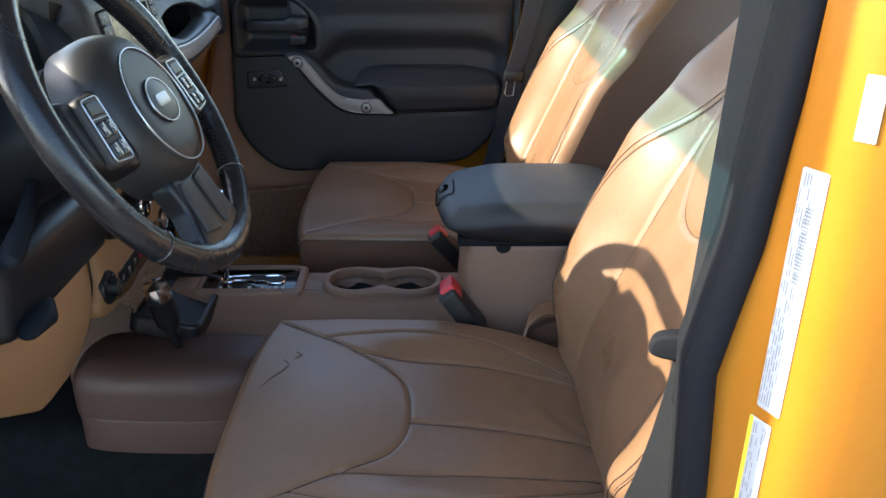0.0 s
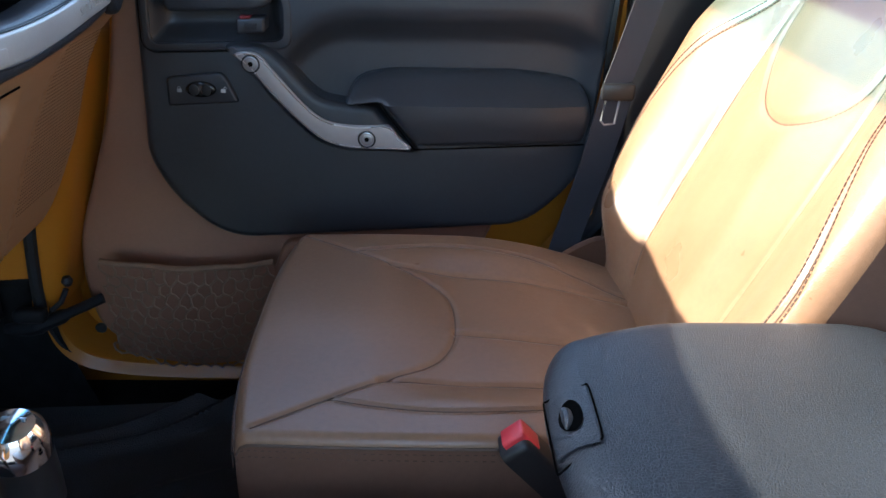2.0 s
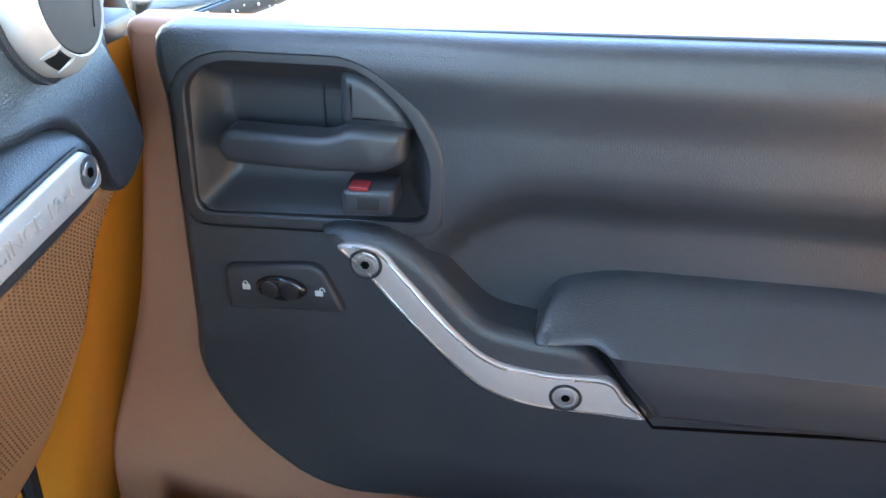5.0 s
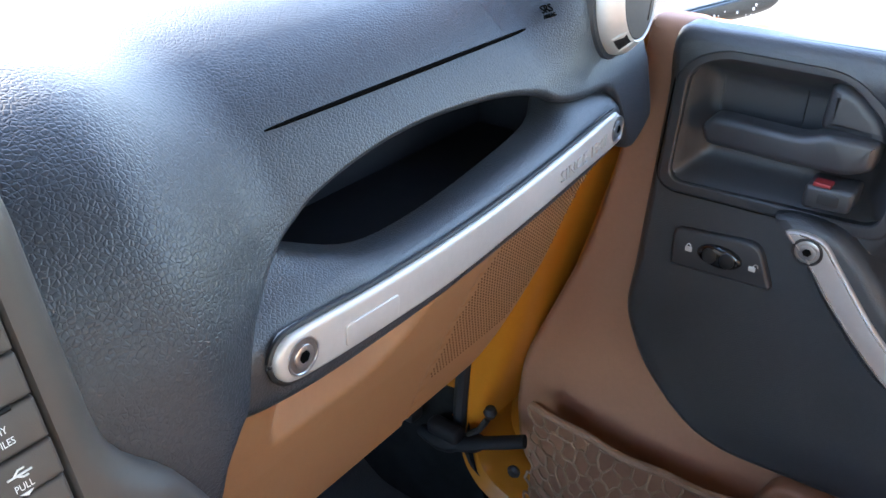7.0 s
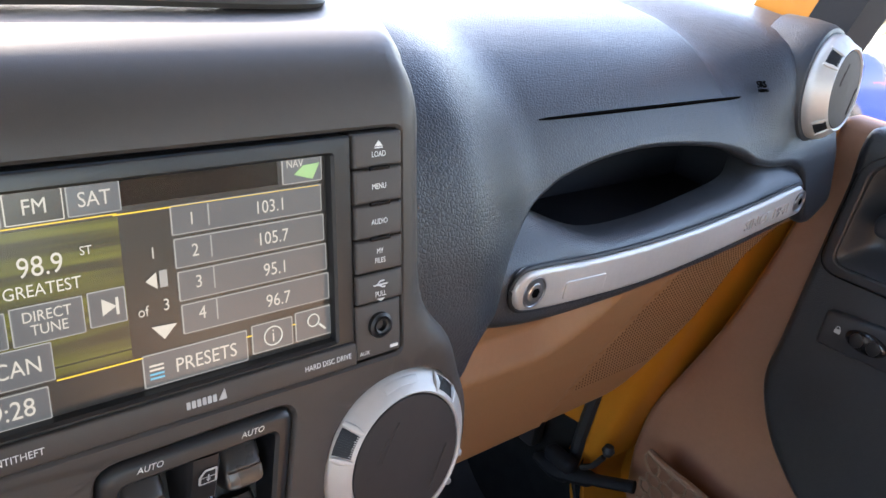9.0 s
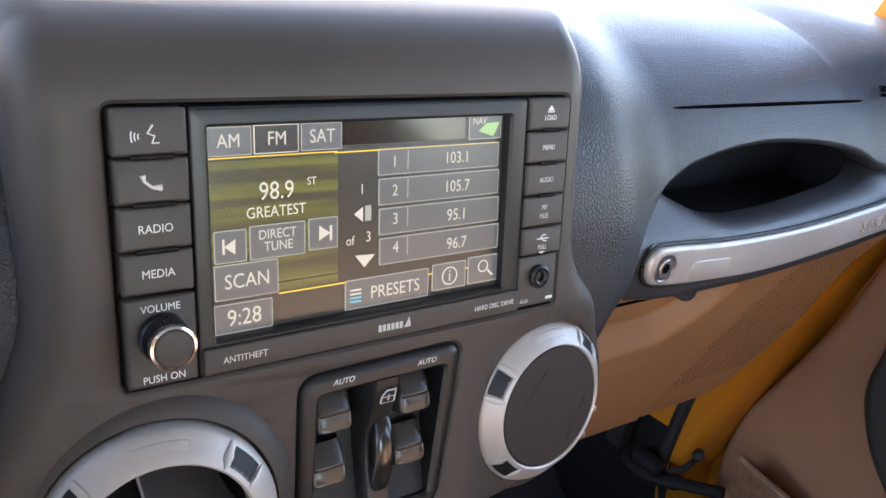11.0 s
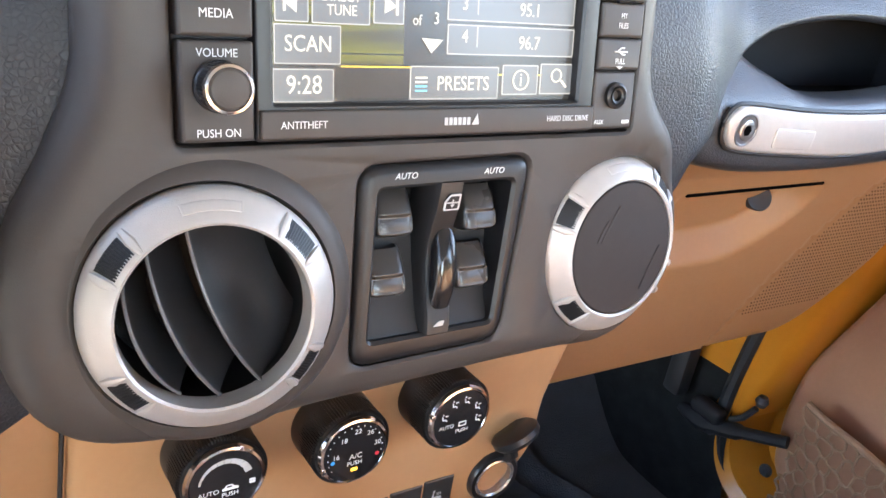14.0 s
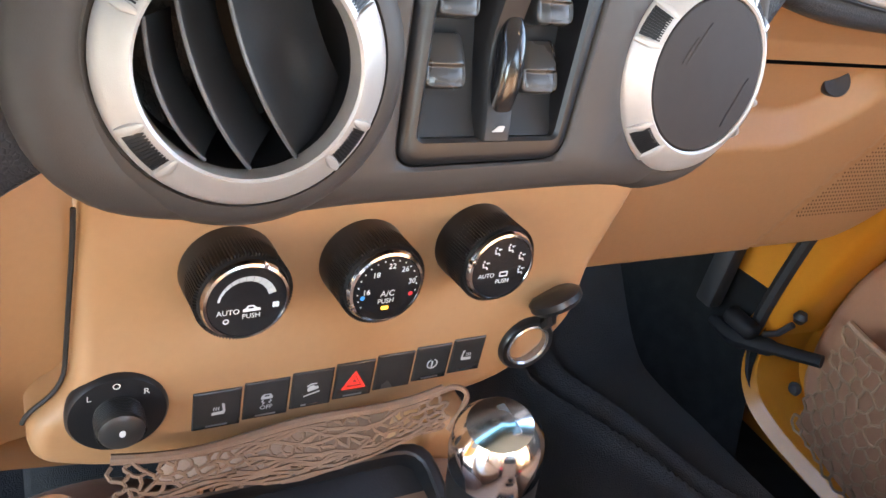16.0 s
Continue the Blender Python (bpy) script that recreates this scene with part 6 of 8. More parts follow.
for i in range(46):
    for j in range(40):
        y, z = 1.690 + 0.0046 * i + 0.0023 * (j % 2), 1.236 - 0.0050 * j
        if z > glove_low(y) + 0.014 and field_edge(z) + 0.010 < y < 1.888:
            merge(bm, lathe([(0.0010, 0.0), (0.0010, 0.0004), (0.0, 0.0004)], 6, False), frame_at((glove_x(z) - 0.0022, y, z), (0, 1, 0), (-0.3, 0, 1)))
tagged(part("speaker_field", bm, HOLE, glove, "speaker field with hole shade as fine dots", flat=True), kind="stuff")

# ---------------------------------------------------------------- dashboard, near side
near = thing("dashboard_pad", (-0.60, 0.80, 1.17), "grained black dashboard pad behind the steering wheel", "dashboard")
rows = pad_sheet(0.50, 1.096, lambda y: 1.165 + 0.04 * step(0.99, 1.06, y), 60, lambda y: 0.014 * step(0.96, 1.05, y) + 0.05 * step(0.66, 0.72, y) * step(1.00, 0.94, y), lambda y: 0.048 * step(0.93, 1.04, y) - 0.010)
bm = sheet(rows)
bmesh.ops.recalc_face_normals(bm, faces=bm.faces[:])
part("skin", bm, PAD, near, sharp=60)
clus = part("gauge_hood", lathe([(0.070, -0.03), (0.078, 0.0), (0.080, 0.03), (0.074, 0.034), (0.068, 0.028), (0.064, -0.01), (0.0, -0.012)], 40, False), BLACK, near, "round dark gauge hood", frame_at((-0.51, 0.77, 1.40), (0, 1, 0), (-0.35, 0, 1)))
part("gauge_ring", lathe([(0.052, -0.010), (0.054, -0.007), (0.050, -0.006)], 40, False), CHROME, clus, "thin bright gauge ring", frame_at((-0.51, 0.77, 1.40), (0, 1, 0), (-0.35, 0, 1)))
clus = part("gauge_hood", lathe([(0.070, -0.03), (0.078, 0.0), (0.080, 0.03), (0.074, 0.034), (0.068, 0.028), (0.064, -0.01), (0.0, -0.012)], 40, False), BLACK, near, "round dark gauge hood", frame_at((-0.51, 0.92, 1.40), (0, 1, 0), (-0.35, 0, 1)))
part("gauge_ring", lathe([(0.052, -0.010), (0.054, -0.007), (0.050, -0.006)], 40, False), CHROME, clus, "thin bright gauge ring", frame_at((-0.51, 0.92, 1.40), (0, 1, 0), (-0.35, 0, 1)))
# top tray of the centre stack
tray = thing("dash_top_tray", (-0.60, MID, 1.45), "shallow black tray on top of the centre stack", "tray")
part("rim", tube(smooth_loop([(-0.515, 1.10, 1.4555), (-0.515, 1.20, 1.4565), (-0.515, 1.29, 1.4555), (-0.53, 1.315, 1.455), (-0.58, 1.322, 1.452), (-0.66, 1.315, 1.450), (-0.68, 1.20, 1.450), (-0.66, 1.095, 1.450), (-0.58, 1.088, 1.452), (-0.53, 1.09, 1.4555)], 6), 0.0055, 8, closed=True, squash=0.6), BEZEL, tray)
part("mat", block(-0.68, -0.52, 1.09, 1.32, 1.425, 1.437, 0.004), RUBBER, tray, "dark rubber mat")
part("base", block(-0.92, -0.68, 1.06, 1.345, 1.41, 1.446, 0.01), PAD, tray)

# knee panel under the steering column
knee = thing("knee_panel", (-0.47, 0.80, 0.98), "tan knee panel below the steering column", "dashboard panel")
rows = []
for i in range(31):
    y = 0.50 + 0.562 * i / 30
    top = 1.185 - 0.02 * step(0.9, 0.7, y)
    bot = 0.972 + 0.60 * max(0, 0.86 - y) - 0.16 * max(0, y - 0.93)
    row = []
    for k in range(15):
        t = k / 14
        z = top + (bot - top) * t
        row.append((-0.452 - 0.034 * t - 0.062 * step(0.93, 1.05, y) - 0.012 * (2 * t - 1) ** 2 + 0.016 * math.sin(math.pi * t) - 0.03 * step(0.6, 0.5, y), y, z))
    rows.append(row)
bm = sheet(rows)
bmesh.ops.recalc_face_normals(bm, faces=bm.faces[:])
part("panel", bm, TAN, knee, sharp=60)
bm = sheet([[r[-1], (r[-1][0] - 0.004, r[-1][1], r[-1][2] - 0.004), (r[-1][0] - 0.012, r[-1][1], r[-1][2] - 0.007), (-0.54, r[-1][1], r[-1][2] - 0.010)] for r in rows])
part("lower_lip", bm, TAN, knee, "rolled lower edge")

# ---------------------------------------------------------------- steering wheel
WC, WT, WR = (-0.3226, 0.850, 1.3506), 29.0, 0.171
WHEEL = frame_at(WC, (0, 1, 0), (-math.sin(radians(WT)), 0, math.cos(radians(WT)))) @ pose(0, 0, 0, 0, 0, -3)
wheel = thing("steering_wheel", WC, "black leather steering wheel with buttons and an airbag cover", "steering wheel")
N = 96
ring = [(WR * math.cos(2 * math.pi * i / N), WR * math.sin(2 * math.pi * i / N), 0) for i in range(N)]
fat = [0.0152 + 0.0022 * (math.exp(-((((i / N * 360) - 35 + 180) % 360 - 180) / 16) ** 2) + math.exp(-((((i / N * 360) - 145 + 180) % 360 - 180) / 16) ** 2)) for i in range(N)]
part("rim", tube(ring, fat, 18, closed=True, up=(0, 0, 1)), WLEATHER, wheel, "worn black leather rim", WHEEL)
for deg in (62, 118, 222, 318):
    a = radians(deg)
    part("joint", tube([((WR + 0.0158 * math.cos(b)) * math.cos(a), (WR + 0.0158 * math.cos(b)) * math.sin(a), 0.0158 * math.sin(b)) for b in [2 * math.pi * k / 20 for k in range(20)]], 0.0007, 5, closed=True), RINGM, wheel, "fine seam on the rim", WHEEL)
# lacing on the inner side of the rim
bm = bmesh.new()
for deg in list(range(-40, 20, 2)) + list(range(160, 220, 2)) + list(range(22, 60, 2)) + list(range(120, 160, 2)):
    a = radians(deg)
    merge(bm, tube([((WR - 0.0150) * math.cos(a), (WR - 0.0150) * math.sin(a), 0.004), ((WR - 0.0165) * math.cos(a + 0.018), (WR - 0.0165) * math.sin(a + 0.018), 0.0), ((WR - 0.0150) * math.cos(a + 0.004), (WR - 0.0150) * math.sin(a + 0.004), -0.004)], 0.0009, 5))
part("lacing", bm, BLACK, wheel, "black baseball stitching", WHEEL)["kind"] = "stuff"
hub_out = smooth_loop([(-0.075, 0.052), (-0.045, 0.080), (0.0, 0.088), (0.045, 0.080), (0.075, 0.052), (0.085, 0.015), (0.080, -0.030), (0.060, -0.066), (0.030, -0.084), (0.0, -0.088), (-0.030, -0.084), (-0.060, -0.066), (-0.080, -0.030), (-0.085, 0.015)], 5)
bm = slab(hub_out, 0.060, 0.040, seg=9)
part("airbag_cover", bm, WPAD, wheel, "black grained airbag cover", WHEEL @ Matrix.Translation((0, 0, 0.030)), sharp=60)
part("cover_line", tube([(0.062 * math.cos(a), 0.064 * math.sin(a) - 0.006, 0.0300) for a in [2 * math.pi * k / 60 for k in range(60)]], 0.0011, 6, closed=True), RINGM, wheel, "fine round silver line", WHEEL)
badge = part("badge", slab(oval(0, -0.002, 0.030, 0.024, 40), 0.004, 0.0015), BLACK, wheel, "dark oval badge", WHEEL @ Matrix.Translation((0, 0, 0.0325)))
part("badge_rim", tube([(0.030 * math.cos(a), 0.024 * math.sin(a) - 0.002, 0.032) for a in [2 * math.pi * k / 48 for k in range(48)]], 0.0012, 6, closed=True), RINGM, badge, "steel rim", WHEEL)
part("badge_mark", slab(rect(-0.016, -0.008, 0.016, 0.005, 0.004), 0.0012, 0.0004), BOLT, badge, "plain steel mark", WHEEL @ Matrix.Translation((0, 0, 0.0333)))
for s in (-1, 1):
    sp = part("side_spoke", slab(smooth_loop([(s * 0.070, 0.035), (s * 0.11, 0.034), (s * 0.150, 0.040), (s * 0.158, 0.010), (s * 0.150, -0.025), (s * 0.11, -0.040), (s * 0.072, -0.040)], 5), 0.030, 0.010, seg=4), BLACK, wheel, "black side spoke", WHEEL @ Matrix.Translation((0, 0, 0.012)))
    pod_out = fillet([(s * 0.095, 0.031), (s * 0.127, 0.031), (s * 0.135, -0.029), (s * 0.101, -0.033)][::s], 0.005)
    pod = part("button_pod", slab(shrink(pod_out, -0.004), 0.010, 0.004), BEZEL, sp, "", WHEEL @ Matrix.Translation((0, 0, 0.019)))
    part("pod_line", tube([(p.x, p.y, 0.0195) for p in pod_out], 0.0009, 6, closed=True), RINGM, pod, "fine bright frame", WHEEL)
    part("pod_line", tube([(s * 0.0975, 0.010, 0.0193), (s * 0.1290, 0.012, 0.0193)], 0.0007, 6), RINGM, pod, "fine bright divider", WHEEL)
    part("button", slab(fillet([(s * 0.0985, 0.0275), (s * 0.1250, 0.0280), (s * 0.1270, 0.0145), (s * 0.0995, 0.0130)][::s], 0.003), 0.004, 0.0015), BLACK, pod, "wide blank button", WHEEL @ Matrix.Translation((0, 0, 0.0205)))
    for r in range(2):
        for q in range(2):
            cx, cy = s * (0.1070 + 0.0145 * q + 0.002 * r), 0.001 - 0.0205 * r
            b = part("button", slab(rect(cx - 0.0065, cy - 0.0085, cx + 0.0065, cy + 0.0075, 0.002), 0.006, 0.002), GLOSS, pod, "black button", WHEEL @ Matrix.Translation((0, 0, 0.0215)))
            part("mark", slab(rect(cx - 0.0032, cy - 0.0026, cx + 0.0032, cy + 0.0020, 0.001), 0.0002, 0), PALE, b, "small pale mark", WHEEL @ Matrix.Translation((0, 0, 0.0218)), flat=True)
# forked lower spoke
rows = []
low_sp = part("lower_spoke", slab(smooth_loop([(-0.042, -0.070), (0.042, -0.070), (0.046, -0.110), (0.058, -0.152), (0.0, -0.164), (-0.058, -0.152), (-0.046, -0.110)], 5), 0.024, 0.008, seg=4), BLACK, wheel, "black lower spoke", WHEEL @ Matrix.Translation((0, 0, 0.008)))
for s in (-1, 1):
    part("spoke_face", slab(fillet([(s * 0.006, -0.085), (s * 0.036, -0.082), (s * 0.044, -0.140), (s * 0.010, -0.148)], 0.004), 0.006, 0.002), BEZEL, low_sp, "satin black face", WHEEL @ Matrix.Translation((0, 0, 0.0115)))
# column, stalk and ignition
col = thing("steering_column", (-0.42, 0.846, 1.25), "black steering column cover with a stalk", "steering column")
part("cover", lathe([(0.060, 0.0), (0.064, 0.03), (0.058, 0.16), (0.052, 0.20)], 32), BLACK, col, "", frame_at((-0.555, 0.846, 1.255), (0, 1, 0), (-math.sin(radians(WT)), 0, math.cos(radians(WT)))))
part("skirt", block(-0.52, -0.42, 0.70, 0.96, 1.15, 1.24, 0.02, 3), BLACK, col)
part("stalk", tube([(-0.42, 0.80, 1.29), (-0.40, 0.73, 1.275), (-0.387, 0.674, 1.267), (-0.384, 0.662, 1.265), (-0.383, 0.658, 1.2645)], [0.007, 0.009, 0.011, 0.008, 0.002], 12), TRIMB, col, "black stalk")
part("tilt_lever", tube([(-0.44, 0.80, 1.165), (-0.425, 0.775, 1.165), (-0.41, 0.735, 1.168), (-0.405, 0.70, 1.170), (-0.4035, 0.691, 1.1705)], [0.008, 0.012, 0.018, 0.010, 0.002], 12, squash=0.6), TRIMB, col, "black release lever")

# ---------------------------------------------------------------- centre console
con = thing("centre_console", (-0.2, MID, FLOOR_Z), "brown plastic floor console with shifter gate and cup holders", "console")
TOP = frame_at((0, 0, 0.946), (1, 0, 0), (0, 1, 0))
cups = [oval(-0.1510, 1.2460, 0.0395, 0.0395, 36), oval(-0.0500, 1.2460, 0.0395, 0.0395, 36)]
gate_hole = rect(-0.400, 1.207, -0.245, 1.283, 0.010)
con_out = smooth_loop([(-0.47, 1.125), (-0.30, 1.122), (-0.10, 1.120), (0.03, 1.120), (0.075, 1.125), (0.075, 1.300), (0.03, 1.300), (-0.10, 1.300), (-0.235, 1.300), (-0.26, 1.306), (-0.40, 1.306), (-0.47, 1.30)], 4)
inner_c = smooth_loop([(-0.150, 1.2065), (-0.118, 1.2140), (-0.100, 1.2230), (-0.082, 1.2140), (-0.050, 1.2065), (-0.020, 1.2200), (-0.0105, 1.246), (-0.020, 1.273), (-0.050, 1.2860), (-0.082, 1.278), (-0.100, 1.270), (-0.118, 1.278), (-0.150, 1.2860), (-0.181, 1.273), (-0.1920, 1.246), (-0.181, 1.220)], 5)
bm = slab(con_out, 0.30, 0.010, holes=[inner_c, gate_hole], seg=4, hole_depth=0.07)
slice_up(bm, 1, [1.125 + 0.01 * i for i in range(18)])
warp(bm, lambda c: Vector((c.x, c.y, c.z - 0.030 * step(1.205, 1.135, c.y) + (0.012 * step(-0.235, -0.250, c.x) * step(1.19, 1.20, c.y) * (1 if c.z > -0.02 else 0)))))
part("body", bm, CONS, con, "", TOP, sharp=50)
# near-black pan below the openings: the hollow's shade is in the colour
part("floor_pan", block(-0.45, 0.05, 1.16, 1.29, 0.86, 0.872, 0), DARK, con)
ringo = smooth_loop([(-0.150, 1.197), (-0.100, 1.2035), (-0.050, 1.197), (-0.012, 1.212), (0.0015, 1.246), (-0.012, 1.281), (-0.050, 1.296), (-0.100, 1.290), (-0.150, 1.296), (-0.190, 1.281), (-0.2035, 1.246), (-0.190, 1.212)], 6)
part("cup_ring", slab(ringo, 0.02, 0.006, holes=[inner_c], seg=3), CONS, con, "raised cup holder rim", TOP @ Matrix.Translation((0, 0, 0.012)))
part("cup_bridge", block(-0.113, -0.087, 1.215, 1.277, 0.88, 0.926, 0.004), CONS, con, "low bridge between the cups")
for cx in (-0.151, -0.050):
    # the wells are coloured near-black to hold the shade of a deep cup
    part("cup_well", lathe([(0.0402, -0.018), (0.0385, -0.03), (0.0370, -0.07), (0.0, -0.071)], 36, False), DARK, con, "cup well with shade in its colour", TOP @ Matrix.Translation((cx, 1.246, 0.002)))
gz = 0.956
gate = part("gate_plate", block(-0.402, -0.243, 1.205, 1.285, gz - 0.012, gz - 0.002, 0.003), GLOSS, con, "gloss black shifter plate")
part("gate_frame", slab(rect(-0.412, 1.196, -0.232, 1.294, 0.012), 0.02, 0.006, holes=[rect(-0.400, 1.207, -0.245, 1.283, 0.008)]), CONS, con, "raised brown frame", TOP @ Matrix.Translation((0, 0, gz - 0.946 + 0.004)))
path = [(-0.370, 1.236), (-0.355, 1.236), (-0.352, 1.243), (-0.318, 1.243), (-0.316, 1.238), (-0.296, 1.238), (-0.294, 1.232), (-0.272, 1.232), (-0.268, 1.238), (-0.268, 1.256), (-0.276, 1.262), (-0.300, 1.260), (-0.330, 1.262), (-0.358, 1.258), (-0.372, 1.252), (-0.376, 1.243)]
part("gate_track", tube([(x, y, gz) for x, y in fillet(path, 0.004, 3)], 0.0022, 6, closed=True), CHROME, gate, "chrome zigzag track")
part("gate_slot", slab([Vector(p) for p in fillet(path, 0.004, 3)], 0.002, 0), DARK, gate, "", frame_at((0, 0, gz - 0.001), (1, 0, 0), (0, 1, 0)), flat=True)
for x in (-0.370, -0.322, -0.300, -0.278, -0.266):
    part("mark", slab(rect(-0.003, -0.0035, 0.003, 0.0035, 0.001), 0.0004, 0), WHITE, gate, "small pale gear mark", frame_at((x, 1.220, gz - 0.0012), (1, 0, 0), (0, 1, 0)), flat=True)
part("left_flank", block(-0.43, 0.10, 1.085, 1.135, FLOOR_Z, 0.905, 0.02, 3), CONS, con, "lower console flank")
part("right_flank", block(-0.60, 0.10, 1.285, 1.325, FLOOR_Z, 0.925, 0.015, 3), CONS, con, "lower console flank")
bm = block(-0.60, -0.43, 1.10, 1.335, FLOOR_Z, 0.944, 0.03, 4)
warp(bm, lambda c: Vector((c.x, c.y, c.z - 0.075 * step(1.20, 1.10, c.y) * step(0.80, 0.90, c.z))))
part("front", bm, CONS, con, "brown front end")

box = thing("armrest_box", (0.16, MID, FLOOR_Z), "brown storage box with a padded black armrest lid", "armrest")
bm = block(0.035, 0.42, 1.112, 1.305, FLOOR_Z, 1.085, 0.016, 3)
warp(bm, lambda c: Vector((c.x - 0.03 * step(1.0, 0.75, c.z) * step(0.2, 0.03, c.x), c.y, c.z)))
part("body", bm, CONS, box)
lid = slab(smooth_loop([(0.000, 1.125), (0.030, 1.101), (0.12, 1.094), (0.26, 1.096), (0.305, 1.115), (0.318, 1.21), (0.305, 1.302), (0.26, 1.320), (0.12, 1.323), (0.030, 1.316), (0.000, 1.292), (-0.012, 1.21)], 6), 0.066, 0.028, seg=8)
slice_up(lid, 0, [0.02 + 0.02 * i for i in range(15)])
slice_up(lid, 1, [1.11 + 0.02 * i for i in range(11)])


def lid_form(c):
    """Crowned top that falls to the front and the back, sides and nose tucked in towards the bottom."""
    low = step(-0.020, -0.066, c.z)
    side = 1 if c.y < MID else -1
    y = c.y + 0.014 * low * side * abs(c.y - MID) / 0.11
    x = c.x + 0.030 * low * step(0.14, -0.01, c.x)
    return Vector((x, y, c.z - (1 - low) * (0.010 * ((c.y - MID) / 0.11) ** 2 + 0.014 * step(0.10, -0.01, c.x) + 0.022 * step(0.22, 0.318, c.x))))


warp(lid, lid_form)
lidp = part("lid", lid, LIDV, box, "padded black lid", frame_at((0, 0, 1.152), (1, 0, 0), (0, 1, 0)), sharp=70)
part("lid_edge", block(0.022, 0.30, 1.112, 1.306, 1.076, 1.090, 0.004), TRIMB, lidp, "dark lower rim")
LID_X, LID_Z = (-0.0100, -0.0055, 0.0, 0.0040, 0.0085, 0.0129, 0.0200, 0.0275), (1.1180, 1.1262, 1.1322, 1.1352, 1.1370, 1.1384, 1.1405, 1.1420)


def on_lid(y, k, lift):
    """A place on the nose of the lid: k runs from its front edge to the top."""
    x = float(np.interp(k, np.linspace(0, 1, 8), LID_X))
    z = float(np.interp(k, np.linspace(0, 1, 8), LID_Z)) - 0.5 * (y - 1.205) ** 2
    n = Vector((-0.85 + 0.75 * k, 0, 0.50 + 0.45 * k)).normalized()
    return Vector((x, y, z)) + n * lift


latch_out = fillet([(1.166, 0.02), (1.236, 0.02), (1.230, 0.80), (1.176, 0.80)], [0.02, 0.02, 0.016, 0.016], 6)
latch_line = [on_lid(p.x, p.y, 0.0016) for p in latch_out]
latch = part("latch", sheet([[on_lid(1.174 + 0.054 * i / 10 + 0.004 * (0.5 - j / 8) * (0.5 - i / 10), 0.06 + 0.70 * j / 8, 0.0016) for i in range(11)] for j in range(9)]), LIDV, lidp, "black front latch plate")
part("latch_joint", tube(latch_line, 0.0007, 6, closed=True), VOIDM, latch, "fine dark joint")
ring_o = [(1.203 + 0.015 * math.cos(2 * math.pi * k / 24), 0.40 + 0.21 * math.sin(2 * math.pi * k / 24)) for k in range(24)]
# no hollow here: the slot's shade is a near-black patch on the plate
part("latch_slot", sheet([[on_lid(1.203 + (a - 1.203) * q, 0.40 + (b - 0.40) * q, 0.0024) for a, b in ring_o] for q in (1.0, 0.6, 0.05)], True), VOIDM, latch, "finger slot shade as a black patch")
part("latch_tongue", tube([on_lid(1.192 + 0.020 * k / 6, 0.28 + 0.05 * math.sin(math.pi * k / 6), 0.0028) for k in range(7)], [0.001, 0.003, 0.004, 0.004, 0.004, 0.003, 0.001], 8), LIDV, latch)
part("notch", slab([Vector((0.0115 * math.cos(a), 0.0115 * math.sin(a))) for a in [math.pi + math.pi * k / 14 for k in range(15)]], 0.004, 0), TRIMB, box, "dark half round notch", frame_at((0.0895, 1.1112, 1.078), (1, 0, 0), (0, 0, 1)), flat=True)
# rounded tunnel cover beside the pedals, its vinyl darkened for the footwell shade
tun = thing("tunnel_cover", (-0.42, 1.06, FLOOR_Z), "brown vinyl tunnel cover ahead of the console", "tunnel cover")
cover_out = smooth_loop([(-0.545, 1.020), (-0.510, 0.996), (-0.400, 0.988), (-0.300, 0.994), (-0.255, 1.03), (-0.25, 1.10), (-0.30, 1.13), (-0.50, 1.135), (-0.55, 1.09)], 6)
part("cover", slab(cover_out, 0.082, 0.042, seg=7), TUNV, tun, "", frame_at((0, 0, 0.936), (1, 0, 0), (0, 1, 0)), sharp=70)
part("lower_band", slab(shrink(cover_out, 0.002), 0.060, 0.006, seg=3), TUNV, tun, "sewn lower band", frame_at((0, 0, 0.855), (1, 0, 0), (0, 1, 0)), sharp=70)

part("tunnel", block(-1.05, -0.25, 1.03, 1.38, FLOOR_Z, 0.80, 0.04, 3), CARPET, tun, "black carpeted tunnel")

# levers
sh = thing("gear_lever", (-0.362, 1.235, 0.95), "automatic gear lever with a chrome topped black knob", "gear lever")
AX = Vector((-0.350, 1.205, 1.125)) - Vector((-0.366, 1.243, 0.952))
SH = frame_at((-0.366, 1.243, 0.952), AX.cross(Vector((1, 0, 0))).cross(AX), AX.cross(Vector((1, 0, 0))))
L = AX.length
part("stem", lathe([(0.0055, -0.01), (0.0052, 0.05), (0.0062, 0.080)], 20), CHROME, sh, "steel stem", SH)
part("boot", lathe([(0.0085, 0.060), (0.0125, 0.078), (0.0150, 0.098)], 24), RINGM, sh, "ribbed collar", SH)
part("knob", lathe([(0.0150, 0.090), (0.0195, 0.098), (0.0202, 0.125), (0.0200, L - 0.026)], 40), BLACK, sh, "black knob body", SH)
part("cap", lathe([(0.0202, L - 0.027), (0.0205, L - 0.018), (0.0190, L - 0.008), (0.0140, L - 0.001), (0.0060, L + 0.0006), (0.0, L + 0.0008)], 48, False), CHROME, sh, "chrome cap", SH)
part("emblem", slab(rect(-0.008, -0.002, 0.008, 0.002, 0.001), 0.0004, 0.0002), RINGM, sh, "plain engraved mark", SH @ Matrix.Translation((0, 0.004, L + 0.0006)))
tc = thing("transfer_lever", (-0.41, 1.06, 0.90), "transfer case lever with a chrome topped black knob", "gear lever")
TA = Vector((-0.408, 1.036, 1.058)) - Vector((-0.395, 1.070, 0.905))
